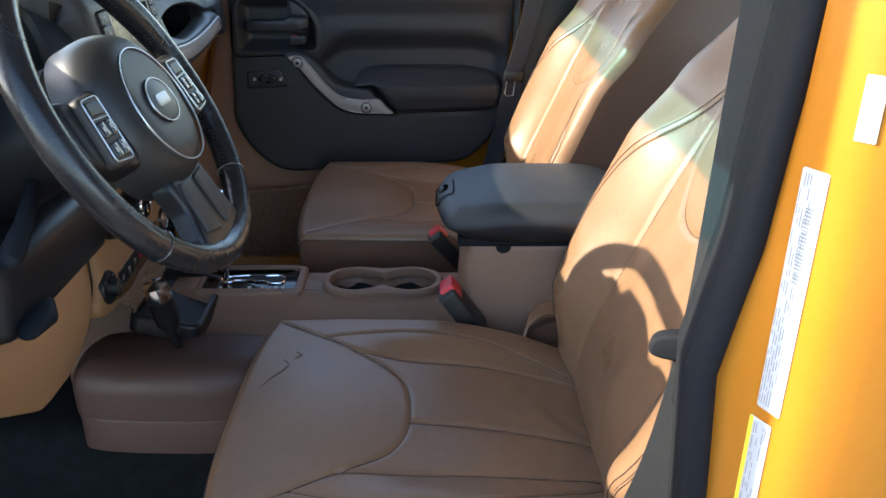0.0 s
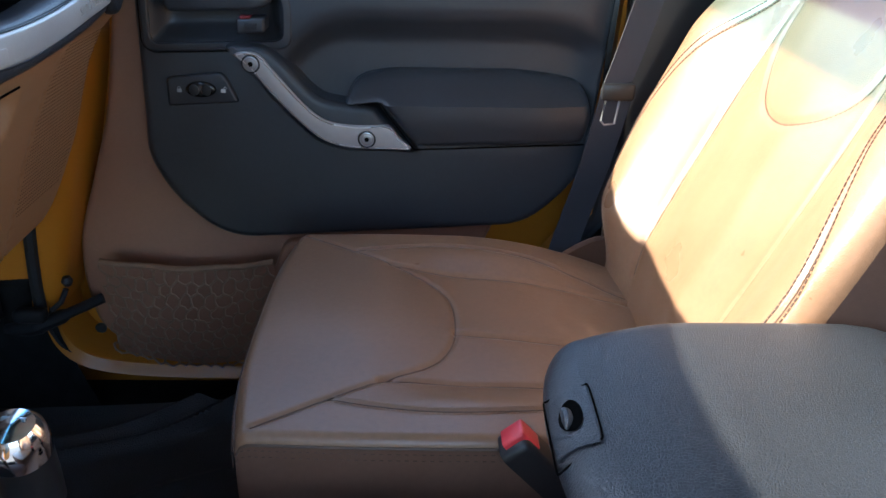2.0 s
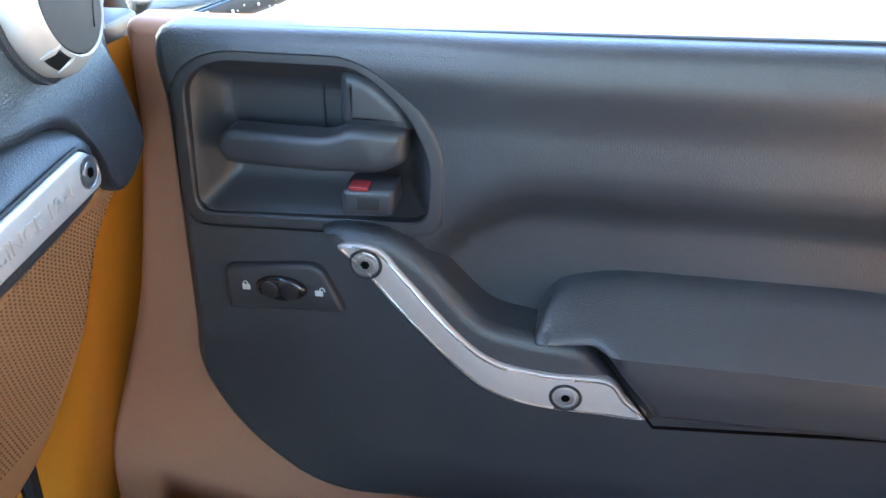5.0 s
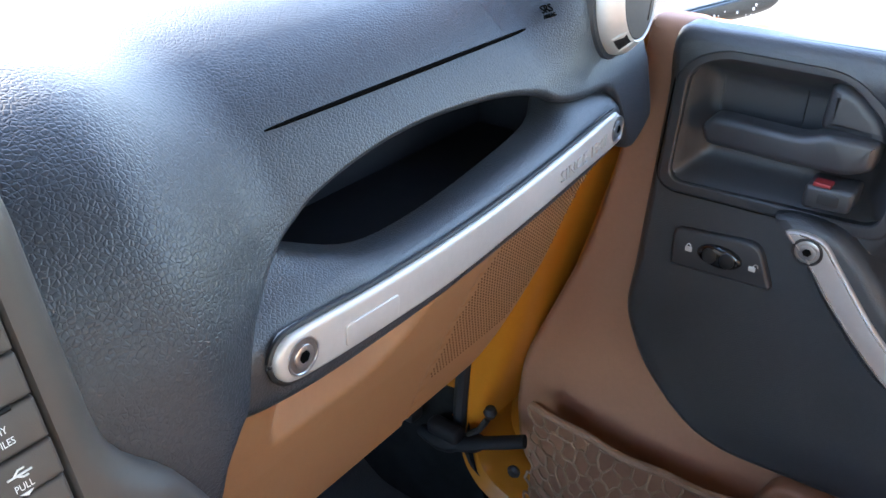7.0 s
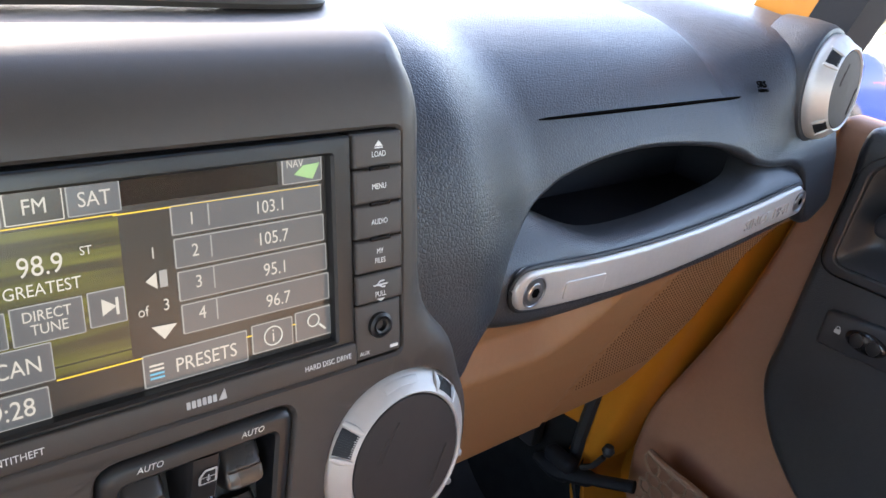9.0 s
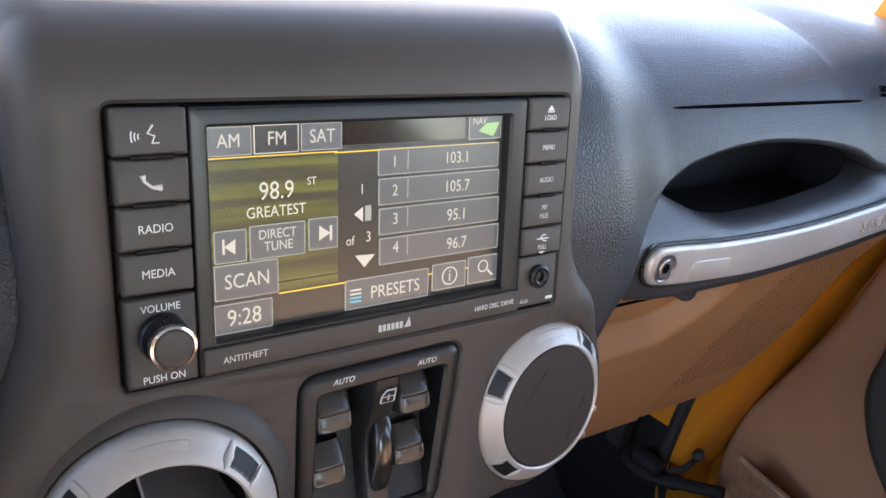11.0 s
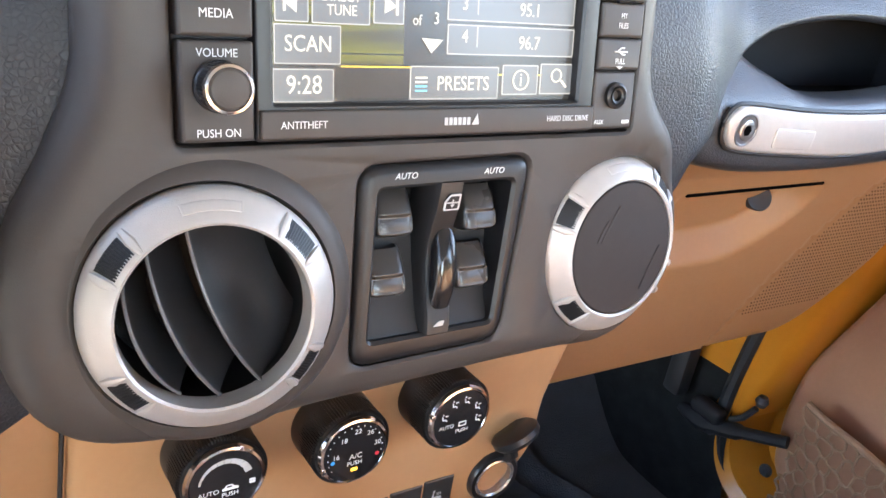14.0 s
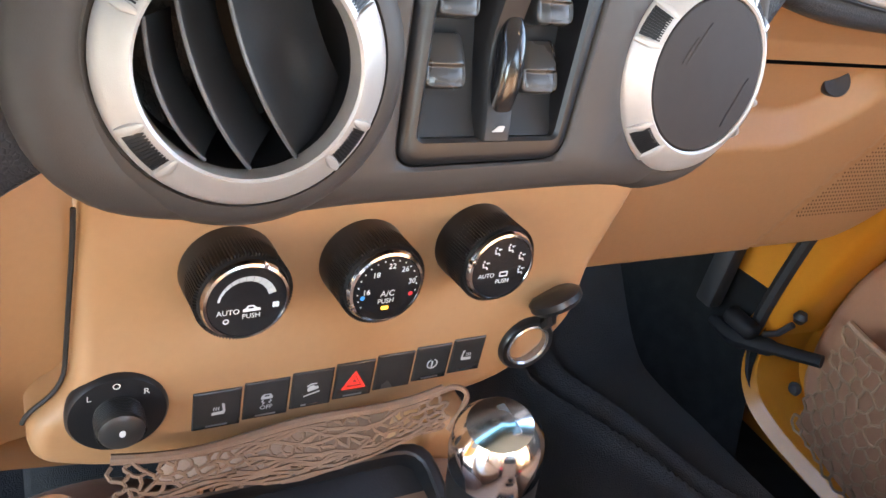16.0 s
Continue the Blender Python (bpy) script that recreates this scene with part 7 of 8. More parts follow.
TCM = frame_at((-0.395, 1.070, 0.905), TA.cross(Vector((1, 0, 0))).cross(TA), TA.cross(Vector((1, 0, 0))))
part("stem", lathe([(0.006, 0.0), (0.006, 0.09)], 16), BLACK, tc, "", TCM)
part("knob", lathe([(0.012, 0.07), (0.0175, 0.085), (0.0185, 0.130)], 32), BLACK, tc, "black knob body", TCM)
part("cap", lathe([(0.0185, 0.128), (0.0188, 0.140), (0.0160, 0.152), (0.0, 0.157)], 40, False), CHROME, tc, "chrome cap", TCM)

# bin under the climate panel with its net
bin_ = thing("dash_bin", (-0.48, 1.16, 0.94), "black rubber lined bin below the climate panel", "storage bin")
part("tray", slab(rect(1.085, -0.06, 1.262, 0.05, 0.02), 0.03, 0.006, holes=[rect(1.095, -0.05, 1.252, 0.042, 0.016)]), BLACK, bin_, "", frame_at((-0.425, 0, 0.968), (0, 1, 0), (-1, 0, 0.25)))
part("liner", slab(rect(1.09, -0.055, 1.257, 0.046, 0.02), 0.005, 0), RUBBER, bin_, "dark rubber liner", frame_at((-0.425, 0, 0.952), (0, 1, 0), (-1, 0, 0.25)))
part("cheek", slab(fillet([(1.250, 0.90), (1.285, 0.90), (1.300, 0.985), (1.262, 0.985)], 0.01), 0.04, 0.008), TAN, bin_, "tan cheek", on_low(0, 0, 0.02))
bnet = thing("bin_net", (-0.47, 1.16, 0.96), "brown elastic net across the dashboard bin", "net pocket")
random.seed(9)


def bin_point(a, b):
    y = 1.072 + 0.192 * a
    z = 1.008 - 0.016 * a + 0.026 * a * a - 0.021 * b
    return (-0.474 + 0.014 * b + 0.003 * math.sin(9 * a + 3 * b) + 0.006 * math.sin(math.pi * b), y, z)


part("netting", hex_cells(24, 6, 0.24, 0.0012, bin_point), NETM, bnet)
bm = bmesh.new()
for q in range(16):
    a0, ln = random.uniform(0.0, 0.7), random.uniform(0.2, 0.45)
    b0, b1 = random.uniform(0.0, 0.9), random.uniform(-0.25, 0.25)
    merge(bm, tube([Vector(bin_point(a0 + ln * k / 8, min(1, max(0, b0 + b1 * k / 8 + 0.06 * math.sin(5 * k + q))))) + Vector((0.002, 0, 0)) for k in range(9)], 0.0012, 5))
part("slack_cords", bm, NETM, bnet, "loose gathered cords")
part("end_loop", tube(smooth_loop([bin_point(0.94, 0.0), Vector(bin_point(1.03, -0.1)) + Vector((0.004, 0.0, 0.0)), Vector(bin_point(1.07, 0.2)) + Vector((0.004, 0, 0)), Vector(bin_point(1.0, 0.9)) + Vector((0.004, 0, 0))], 6, False), 0.0018, 6), NETM, bnet, "loose end loop")
part("hem", tube([bin_point(i / 24, -0.05) for i in range(25)], 0.0030, 8), NETM, bnet, "gathered elastic hem")

# ---------------------------------------------------------------- front seats
SEAT_Y = 0.845


def seam_dist(px, py, line):
    """Distance of a place, or of a field of places, from a line."""
    px, py = np.asarray(px, float), np.asarray(py, float)
    best = np.full(np.broadcast(px, py).shape, 9.0)
    for (ax, ay), (bx, by) in zip(line, line[1:]):
        dx, dy = bx - ax, by - ay
        t = np.clip(((px - ax) * dx + (py - ay) * dy) / (dx * dx + dy * dy), 0, 1)
        best = np.minimum(best, np.hypot(px - ax - t * dx, py - ay - t * dy))
    return best


def ease(a, b, x):
    t = np.clip((x - a) / (b - a), 0, 1)
    return t * t * (3 - 2 * t)


def edge_drop(d, r):
    """How far a rounded edge of radius r has fallen at a distance d from the rim."""
    d = np.clip(d, 0, r)
    return r - np.sqrt(np.maximum(0, r * r - (r - d) ** 2))


def line_of(pts, steps=6):
    return [(p.x, p.y) for p in smooth_loop(pts, steps, False)]


# seams on the cushion, as (x, offset from the middle): the front apron, the valley and the sewn ridge of each bolster, a cross pleat
APRON = line_of([(-0.232, 0.200), (-0.190, 0.172), (-0.150, 0.146), (-0.110, 0.118), (-0.070, 0.085), (-0.048, 0.050), (-0.042, 0.0), (-0.046, -0.045), (-0.066, -0.085), (-0.108, -0.118), (-0.150, -0.146), (-0.190, -0.172), (-0.232, -0.200)])
BOL_R = line_of([(-0.120, 0.124), (-0.070, 0.118), (0.0, 0.114), (0.08, 0.108), (0.18, 0.094)])
BOL_L = [(x, -y) for x, y in BOL_R]
RID_R = line_of([(-0.165, 0.158), (-0.120, 0.168), (-0.060, 0.175), (0.0, 0.171), (0.06, 0.158), (0.12, 0.136), (0.185, 0.108)])
RID_L = [(x, -y) for x, y in RID_R]
MIDL = line_of([(-0.042, -0.022), (0.05, -0.024), (0.19, -0.030)])
FRONT_X, BACK_X = -0.262, 0.205


def half_width(x):
    return 0.216 - 0.004 * ease(-0.12, -0.26, x) - 0.036 * np.clip((x + 0.06) / 0.25, 0, 1.1) ** 2


def cushion_z(x, y, w):
    ay = np.abs(y)
    back = np.clip((x + 0.05) / 0.25, 0, 1.1)
    z = 0.974 + 0.014 * ease(-0.02, -0.16, x) - 0.034 * back ** 2
    z = z + 0.013 * ease(0.108, 0.165, ay) * ease(-0.16, -0.02, x) * (1 - 0.60 * back ** 2)
    dside, dfront = w - ay, x - (FRONT_X + 0.018 * (ay / 0.21) ** 3)
    z = z - edge_drop(dside, 0.011) - edge_drop(dfront, 0.013)
    for line, depth, wide in ((APRON, 0.0022, 0.0034), (BOL_L, 0.0036, 0.0038), (BOL_R, 0.0036, 0.0038), (RID_L, 0.0016, 0.0030), (RID_R, 0.0016, 0.0030), (MIDL, 0.0042, 0.0038)):
        z = z - depth * np.exp(-(seam_dist(x, y, line) / wide) ** 2)
    z = z + 0.006 * np.exp(-((np.hypot(x + 0.13, y) / 0.09) ** 2))
    # slack and shallow creases of used leather
    slack = ease(0.02, 0.08, dside)
    z = z + 0.0007 * np.sin(38 * x + 3) * np.sin(31 * y + 1) * slack
    z = z + 0.0006 * np.sin(150 * x + 40 * y + 2 * np.sin(60 * y)) * ease(0.02, 0.12, x) * slack
    return z


def stitches(line, lift, off, r=0.0007, dash=0.005):
    """Two rows of short stitches beside a seam; lift gives the place on the leather."""
    bm = bmesh.new()
    for side in (-off, off):
        run = 0.0
        for (ax, ay), (bx, by) in zip(line, line[1:]):
            d = math.hypot(bx - ax, by - ay)
            if d < 1e-6:
                continue
            nx, ny = -(by - ay) / d, (bx - ax) / d
            k = max(1, int(d / dash))
            for i in range(k):
                t0, t1 = (i + 0.12) / k, (i + 0.85) / k
                p = lift(ax + (bx - ax) * t0 + nx * side, ay + (by - ay) * t0 + ny * side)
                q = lift(ax + (bx - ax) * t1 + nx * side, ay + (by - ay) * t1 + ny * side)
                merge(bm, tube([p, q], r, 4))
    return bm


def make_seat(name, label):
    s = thing(name, (0.0, SEAT_Y, FLOOR_Z), label, "car seat", "front seats")
    nx, ny = 240, 220
    tt, aa = np.meshgrid(np.linspace(0, 1, nx + 1), np.linspace(-1, 1, ny + 1), indexing="ij")
    aa = np.copysign(1 - (1 - np.abs(aa)) ** 1.2, aa)
    xf = FRONT_X + 0.018 * np.abs(aa) ** 3
    gx = xf + (BACK_X - xf) * tt ** 1.10
    gy = aa * half_width(gx)
    gz = cushion_z(gx, gy, half_width(gx))
    grid = [[Vector((gx[i, j], gy[i, j], gz[i, j])) for j in range(ny + 1)] for i in range(nx + 1)]
    bm = sheet([[(q.x, q.y + SEAT_Y, q.z) for q in row] for row in grid])
    bmesh.ops.recalc_face_normals(bm, faces=bm.faces[:])
    part("cushion", bm, HIDE, s, "smooth brown leather cushion", None, 80)
    # skirt round the cushion with a welt; its side shade is in the leather colour
    edge = ([grid[nx - i][0] for i in range(nx + 1)] + [grid[0][j] for j in range(1, ny + 1)] + [grid[i][ny] for i in range(1, nx + 1)])[::2]
    rows = []
    for k in range(9):
        t = k / 8
        row = []
        for p in edge:
            inn = 0.010 * t * t - 0.003 * math.sin(math.pi * t)
            cx = 0.02
            d = Vector((p.x - cx, p.y, 0)).normalized()
            row.append(Vector((p.x - d.x * inn, p.y + SEAT_Y - d.y * inn, p.z - t * (p.z - 0.835))))
        rows.append(row)
    bm = sheet(rows)
    bmesh.ops.recalc_face_normals(bm, faces=bm.faces[:])
    part("skirt", bm, HIDED, s, "brown leather skirt darkened for side shade", None, 80)
    part("welt", tube([Vector((p.x, p.y + SEAT_Y, p.z + 0.0005)) for p in edge[::2]], 0.0016, 6), SEAMD, s, "dark sewn welt")
    bm = bmesh.new()
    for drop in (0.004, 0.011):
        for p, q in zip(edge[::2], edge[1::2]):
            f = Vector((q.x - p.x, q.y - p.y, 0))
            out = Vector((p.x - 0.02, p.y, 0)).normalized() * 0.003
            g, e = p.lerp(q, 0.05), p.lerp(q, 0.95)
            merge(bm, tube([(v.x + out.x, v.y + SEAT_Y + out.y, v.z - drop) for v in (g, e)], 0.0005, 4))
    tagged(part("stitching", bm, THREADD, s, "dark double stitching below the edge"), kind="stuff")
    lift = lambda x, y: (x, y + SEAT_Y, float(cushion_z(x, y, half_width(x))) + 0.0006)
    for ln in (RID_L, RID_R):
        tagged(part("stitching", stitches(ln, lift, 0.0045, 0.0005, 0.0042), THREAD, s, "tan double stitching"), kind="stuff")
    for ln in (APRON, BOL_L, BOL_R, RID_L, RID_R, MIDL):
        part("seam", tube([(x, y + SEAT_Y, float(cushion_z(x, y, half_width(x))) + 0.0001) for x, y in ln], 0.0008, 5), SEAMD, s, "dark sewn seam")
    # backrest: sections up the back, each a closed loop; seams sunk into the front
    TILT_B = math.atan(0.4365)
    ax_u = Vector((math.sin(TILT_B), 0, math.cos(TILT_B)))
    ax_n = Vector((-math.cos(TILT_B), 0, math.sin(TILT_B)))
    base = Vector((0.166, 0, 0.942))

    WIDE = line_of([(0.0, 0.205), (0.06, 0.220), (0.12, 0.248), (0.20, 0.262), (0.33, 0.262), (0.42, 0.255), (0.50, 0.238), (0.60, 0.200), (0.70, 0.145)])

    def half_b(h):
        return np.interp(h, [q[0] for q in WIDE], [q[1] for q in WIDE])

    INS = line_of([(0.04, 0.116), (0.16, 0.122), (0.27, 0.122), (0.36, 0.118), (0.44, 0.112), (0.60, 0.110)])
    TOPS = line_of([(0.455, -0.106), (0.400, -0.104), (0.355, -0.098), (0.322, -0.072), (0.300, -0.034), (0.294, 0.0), (0.300, 0.034), (0.322, 0.072), (0.355, 0.098), (0.400, 0.104), (0.455, 0.106)])

    def edge_off(h):
        """How far the double seam lies inside the edge; it sweeps inwards towards the top."""
        return 0.018 + 0.124 * ease(0.18, 0.50, h) ** 1.2

    def back_n(h, y):
        w = half_b(h)
        ay = np.abs(y)
        peak = 0.044 * ease(0.0, 0.10, h) * (1 - 0.45 * ease(0.32, 0.42, h)) * (1 - 0.6 * ease(0.42, 0.52, h))
        n = 0.004 + peak * ease(0.105, w - 0.030, ay) + 0.012 * np.sin(np.pi * np.clip(h / 0.45, 0, 1)) * ease(0.115, 0.03, ay)
        n = n - 0.030 * ease(0.40, 0.70, h) - 0.016 * ease(0.09, 0.0, h) * ease(0.17, 0.10, ay)
        n = n - edge_drop(w - ay, 0.024)
        for line in (INS, [(q, -r) for q, r in INS]):
            n = n - 0.0032 * np.exp(-(seam_dist(h, y, line) / 0.0034) ** 2)
        n = n - 0.0030 * np.exp(-((ay - (w - edge_off(h))) / 0.0034) ** 2) * (1 - ease(0.44, 0.47, h))
        n = n - 0.0034 * np.exp(-(seam_dist(h, y, TOPS) / 0.0040) ** 2)
        return n + 0.0014 * np.sin(29 * h + 2) * np.sin(27 * y) + 0.0012 * np.exp(-((y + 0.045) / 0.016) ** 2) * ease(0.30, 0.20, h)

    def back_pt(h, y, n):
        p = base + ax_u * float(h) + ax_n * float(n)
        return Vector((p.x, p.y + float(y) + SEAT_Y, p.z))

    nh, nw = 200, 180
    hh, ww = np.meshgrid(np.linspace(0, 0.70, nh + 1), np.linspace(-1, 1, nw + 1), indexing="ij")
    ww = np.copysign(1 - (1 - np.abs(ww)) ** 1.3, ww) * half_b(hh)
    nn = back_n(hh, ww) - 0.05 * ease(0.66, 0.70, hh) ** 2
    front = [[back_pt(hh[i, j], ww[i, j], nn[i, j]) for j in range(nw + 1)] for i in range(nh + 1)]

    bm = sheet(front)
    bmesh.ops.recalc_face_normals(bm, faces=bm.faces[:])
    part("backrest", bm, HIDE, s, "brown leather backrest with side bolsters", None, 80)
    rows = []
    for r in front:
        h = 0.70 * len(rows) / nh
        a, b = r[0], r[-1]
        d = -ax_n
        row = [a + d * 0.016 * k + Vector((0, 0.010 * (k / 8) ** 1.3, 0)) for k in range(8)]
        row += [a + d * 0.135 + Vector((0, 0.020, 0)), b + d * 0.135 + Vector((0, -0.020, 0))]
        row += [b + d * 0.016 * k - Vector((0, 0.010 * (k / 8) ** 1.3, 0)) for k in reversed(range(8))]
        rows.append(row)
    bm = sheet(rows)
    bmesh.ops.recalc_face_normals(bm, faces=bm.faces[:])
    # sides and back use the darker leather, so their shade is in the colour
    part("back_shell", bm, HIDED, s, "brown leather sides and back darkened for shade", None, 60)
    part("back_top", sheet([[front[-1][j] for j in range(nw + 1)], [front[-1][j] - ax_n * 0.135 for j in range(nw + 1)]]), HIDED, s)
    for sg in (-1, 1):
        ln = [(h, sg * float(half_b(h) - edge_off(h))) for h in [0.03 + 0.02 * i for i in range(22)]]
        tagged(part("stitching", stitches(ln, lambda h, y: back_pt(h, y, back_n(h, y) + 0.0006), 0.0050, 0.0007, 0.0046), THREADD, s, "dark double stitching"), kind="stuff")
        part("seam", tube([back_pt(h, y, back_n(h, y) + 0.0002) for h, y in ln], 0.0009, 5), SEAMD, s, "dark sewn seam")
    for ln in (INS, [(q, -r) for q, r in INS], TOPS):
        part("seam", tube([back_pt(h, y, back_n(h, y) + 0.0002) for h, y in ln], 0.0009, 5), SEAMD, s, "dark sewn seam")
    # the model name sewn into the leather is a row of plain thread bars
    bm = bmesh.new()
    for i in range(6):
        for k in range(3):
            p = back_pt(0.487 + 0.007 * k, -0.115 + 0.040 * i, back_n(0.487 + 0.007 * k, -0.115 + 0.040 * i) + 0.001)
            e = back_pt(0.487 + 0.007 * k, -0.115 + 0.040 * i + 0.022, back_n(0.487 + 0.007 * k, -0.115 + 0.040 * i + 0.022) + 0.001)
            merge(bm, tube([p, e], 0.0012, 5))
    part("sewn_mark", bm, SEWN, s, "plain sewn bars")
    # base under the cushion
    part("base", block(-0.20, 0.20, SEAT_Y - 0.19, SEAT_Y + 0.19, FLOOR_Z + 0.05, 0.86, 0.02), BLACK, s, "black seat base")
    for yy in (-0.17, 0.17):
        part("rail", block(-0.24, 0.26, SEAT_Y + yy - 0.02, SEAT_Y + yy + 0.02, FLOOR_Z, FLOOR_Z + 0.06, 0.004), BOLT, s, "steel seat rail")
    part("hinge_cover", slab(smooth_loop([(0.10, 0.93), (0.16, 0.975), (0.20, 0.960), (0.23, 0.90), (0.20, 0.85), (0.12, 0.86)], 5), 0.02, 0.008), HIDED, s, "leather hinge cover", frame_at((0, SEAT_Y + 0.240, 0), (-1, 0, 0), (0, 0, 1)) @ pose(0, 0, 0) @ Matrix.Diagonal((-1, 1, 1, 1)))
    return s


seat = make_seat("front_seat", "brown leather bucket seat with double stitched bolsters")
seat2 = copy_thing(seat, Matrix.Translation((-0.015, 2 * MID - SEAT_Y + 0.003, FLOOR_Z)))
# wear on the near cushion only
crease = thing("seat_crease", (-0.20, 0.95, 0.97), "cracked crease worn into the near seat leather", "leather crease")
for pts in ([(-0.215, 0.098), (-0.205, 0.085), (-0.212, 0.066), (-0.222, 0.052), (-0.232, 0.030)], [(-0.200, 0.118), (-0.192, 0.110), (-0.200, 0.100)]):
    ln = line_of(pts, 5)
    part("crack", tube([(x, y + SEAT_Y, float(cushion_z(x, y, half_width(x))) + 0.0002) for x, y in ln], [0.0003 + 0.0012 * math.sin(math.pi * (i + 0.5) / len(ln)) for i in range(len(ln))], 5), HIDED, crease, "dark crack line")


# ---------------------------------------------------------------- belts
def buckle(loc, tip, label, wide=0.018):
    b = thing("belt_buckle", loc, label, "belt buckle", "belt buckles")
    ax = Vector(tip)
    m = frame_at(loc, Vector((0, 1, 0)), ax)
    part("body", slab(rect(-wide - 0.006, -0.045, wide + 0.006, 0.045, 0.010), 0.028, 0.006), BLACK, b, "black plastic body", m @ Matrix.Translation((0, 0, 0.014)))
    part("release", slab(rect(-wide, 0.020, wide, 0.047, 0.004), 0.022, 0.003), REDP, b, "red release button", m @ Matrix.Translation((0, 0.003, 0.015)))
    part("stalk", slab(rect(-0.016, -0.12, 0.016, -0.04, 0.004), 0.014, 0.004), BLACK, b, "", m @ Matrix.Translation((0, 0, 0.007)))
    return b


buckle((0.030, 1.088, 0.985), (-0.55, 0.06, 0.75), "black belt buckle with a red release button")
buckle((0.014, 1.350, 0.966), (-0.62, -0.05, 0.72), "black belt buckle with a red release button", 0.011)

fb = thing("seat_belt", (0.20, 1.90, 1.10), "grey seat belt hanging at the far pillar", "seat belt")
part("upper_strap", band(smooth_loop([(0.262, 1.885, 1.60), (0.225, 1.878, 1.40), (0.185, 1.872, 1.24), (0.165, 1.868, 1.172)], 5, False), 0.046, 0.0022, (1, 0.12, 0.35)), BELT, fb, "grey webbing")
part("tongue", block(0.144, 0.190, 1.856, 1.867, 1.154, 1.178, 0.005), BLACK, fb, "black tongue grip")
part("tongue_plate", tube([(0.151, 1.861, 1.156), (0.147, 1.861, 1.126), (0.152, 1.861, 1.120), (0.166, 1.861, 1.122), (0.170, 1.861, 1.156)], 0.0018, 6), RINGM, fb, "steel tongue loop")
part("lower_strap", band(smooth_loop([(0.170, 1.878, 1.165), (0.150, 1.885, 1.05), (0.120, 1.89, 0.93), (0.105, 1.875, 0.86)], 5, False), 0.048, 0.0022, (1, 0.1, 0.2)), BELT, fb, "grey webbing")

nb = thing("seat_belt", (0.21, 0.56, 1.0), "black seat belt with its tongue at the near pillar", "seat belt")
part("strap", band(smooth_loop([(0.245, 0.640, 1.66), (0.236, 0.625, 1.50), (0.222, 0.600, 1.34), (0.212, 0.585, 1.235), (0.195, 0.590, 1.10), (0.165, 0.61, 0.96)], 6, False), 0.046, 0.0022, (0.75, -0.5, 0.0)), BELTD, nb, "black webbing")
part("tongue", slab(smooth_loop([(-0.030, 0.012), (0.0, 0.018), (0.030, 0.012), (0.032, -0.010), (0.0, -0.016), (-0.032, -0.010)], 5), 0.014, 0.005), TRIMB, nb, "black tongue grip", frame_at((0.196, 0.576, 1.2265), (0.85, -0.35, 0.10), (0, 0.1, 1)) @ Matrix.Diagonal((1.0, 0.74, 1, 1)))
part("clip", slab(rect(-0.018, -0.050, 0.018, -0.010, 0.003), 0.010, 0.003), TRIMB, nb, "black clip", frame_at((0.202, 0.574, 1.2265), (0.85, -0.35, 0.10), (0, 0.1, 1)))
part("tongue_plate", slab(rect(-0.004, -0.030, 0.004, -0.022, 0.001), 0.002, 0.0006), CHROME, nb, "", frame_at((0.200, 0.569, 1.2265), (0.85, -0.35, 0.10), (0, 0.1, 1)))

loop = thing("leather_loop", (0.16, 1.045, 0.94), "brown leather hinge flap behind the near cushion", "leather flap")
part("strap", band(smooth_loop([(0.120, 1.052, 0.955), (0.128, 1.058, 0.985), (0.150, 1.060, 1.000), (0.175, 1.058, 0.992), (0.190, 1.052, 0.955), (0.195, 1.048, 0.90)], 6, False), 0.036, 0.004, (0.25, 1, 0)), HIDE, loop, "folded leather strap")

# ---------------------------------------------------------------- near front door, out of view, swung open to shade the door post
OPEN = Matrix.Translation((-0.575, 0.440, 0)) @ pose(0, 0, 0, 0, 0, -66) @ frame_at((0, 0, 0), (1, 0, 0), (0, 0, 1))
ndoor = thing("door_2", (-0.575, 0.44, 0.60), "unseen orange front door swung open to shade the post", "door", kind="structure")
part("shell", slab(fillet([(0.02, 0.70), (0.62, 0.70), (0.78, 0.98), (0.79, 1.345), (0.06, 1.335), (0.02, 1.10)], [0.05, 0.06, 0.06, 0.02, 0.02, 0.05]), 0.05, 0.008), PAINT, ndoor, "orange painted door shell", OPEN)
part("trim_panel", slab(fillet([(0.10, 0.92), (0.66, 0.94), (0.75, 1.03), (0.76, 1.33), (0.10, 1.33)], 0.03), 0.03, 0.008), DOORV, ndoor, "black vinyl trim panel", OPEN @ pose(0, 0, -0.052, 180, 0, 0) @ Matrix.Diagonal((1, -1, 1, 1)))

# ---------------------------------------------------------------- near door post
np_ = thing("pillar_middle_near", (0.24, 0.50, FLOOR_Z), "glossy orange body pillar with a dark seal and paper labels", "pillar", kind="structure")
ZS = [0.60, 0.80, 1.00, 1.145, 1.25, 1.35, 1.45, 1.55, 1.70, 1.84]


def seal_x(z):
    """The line of the door seal, which bows forward below the latch."""
    return float(np.interp(z, (0.60, 1.00, 1.14, 1.19, 1.234, 1.281, 1.338, 1.409, 1.476, 1.508, 1.84), (0.215, 0.206, 0.198, 0.190, 0.188, 0.194, 0.207, 0.214, 0.219, 0.222, 0.262)))


def strip_of(pts):
    """A strip up the pillar; each point is (share of the seal's bow, x, y)."""
    bm = sheet([[(x + k * (seal_x(z) - 0.21), y, z) for k, x, y in pts] for z in ZS])
    bmesh.ops.recalc_face_normals(bm, faces=bm.faces[:])
    return bm


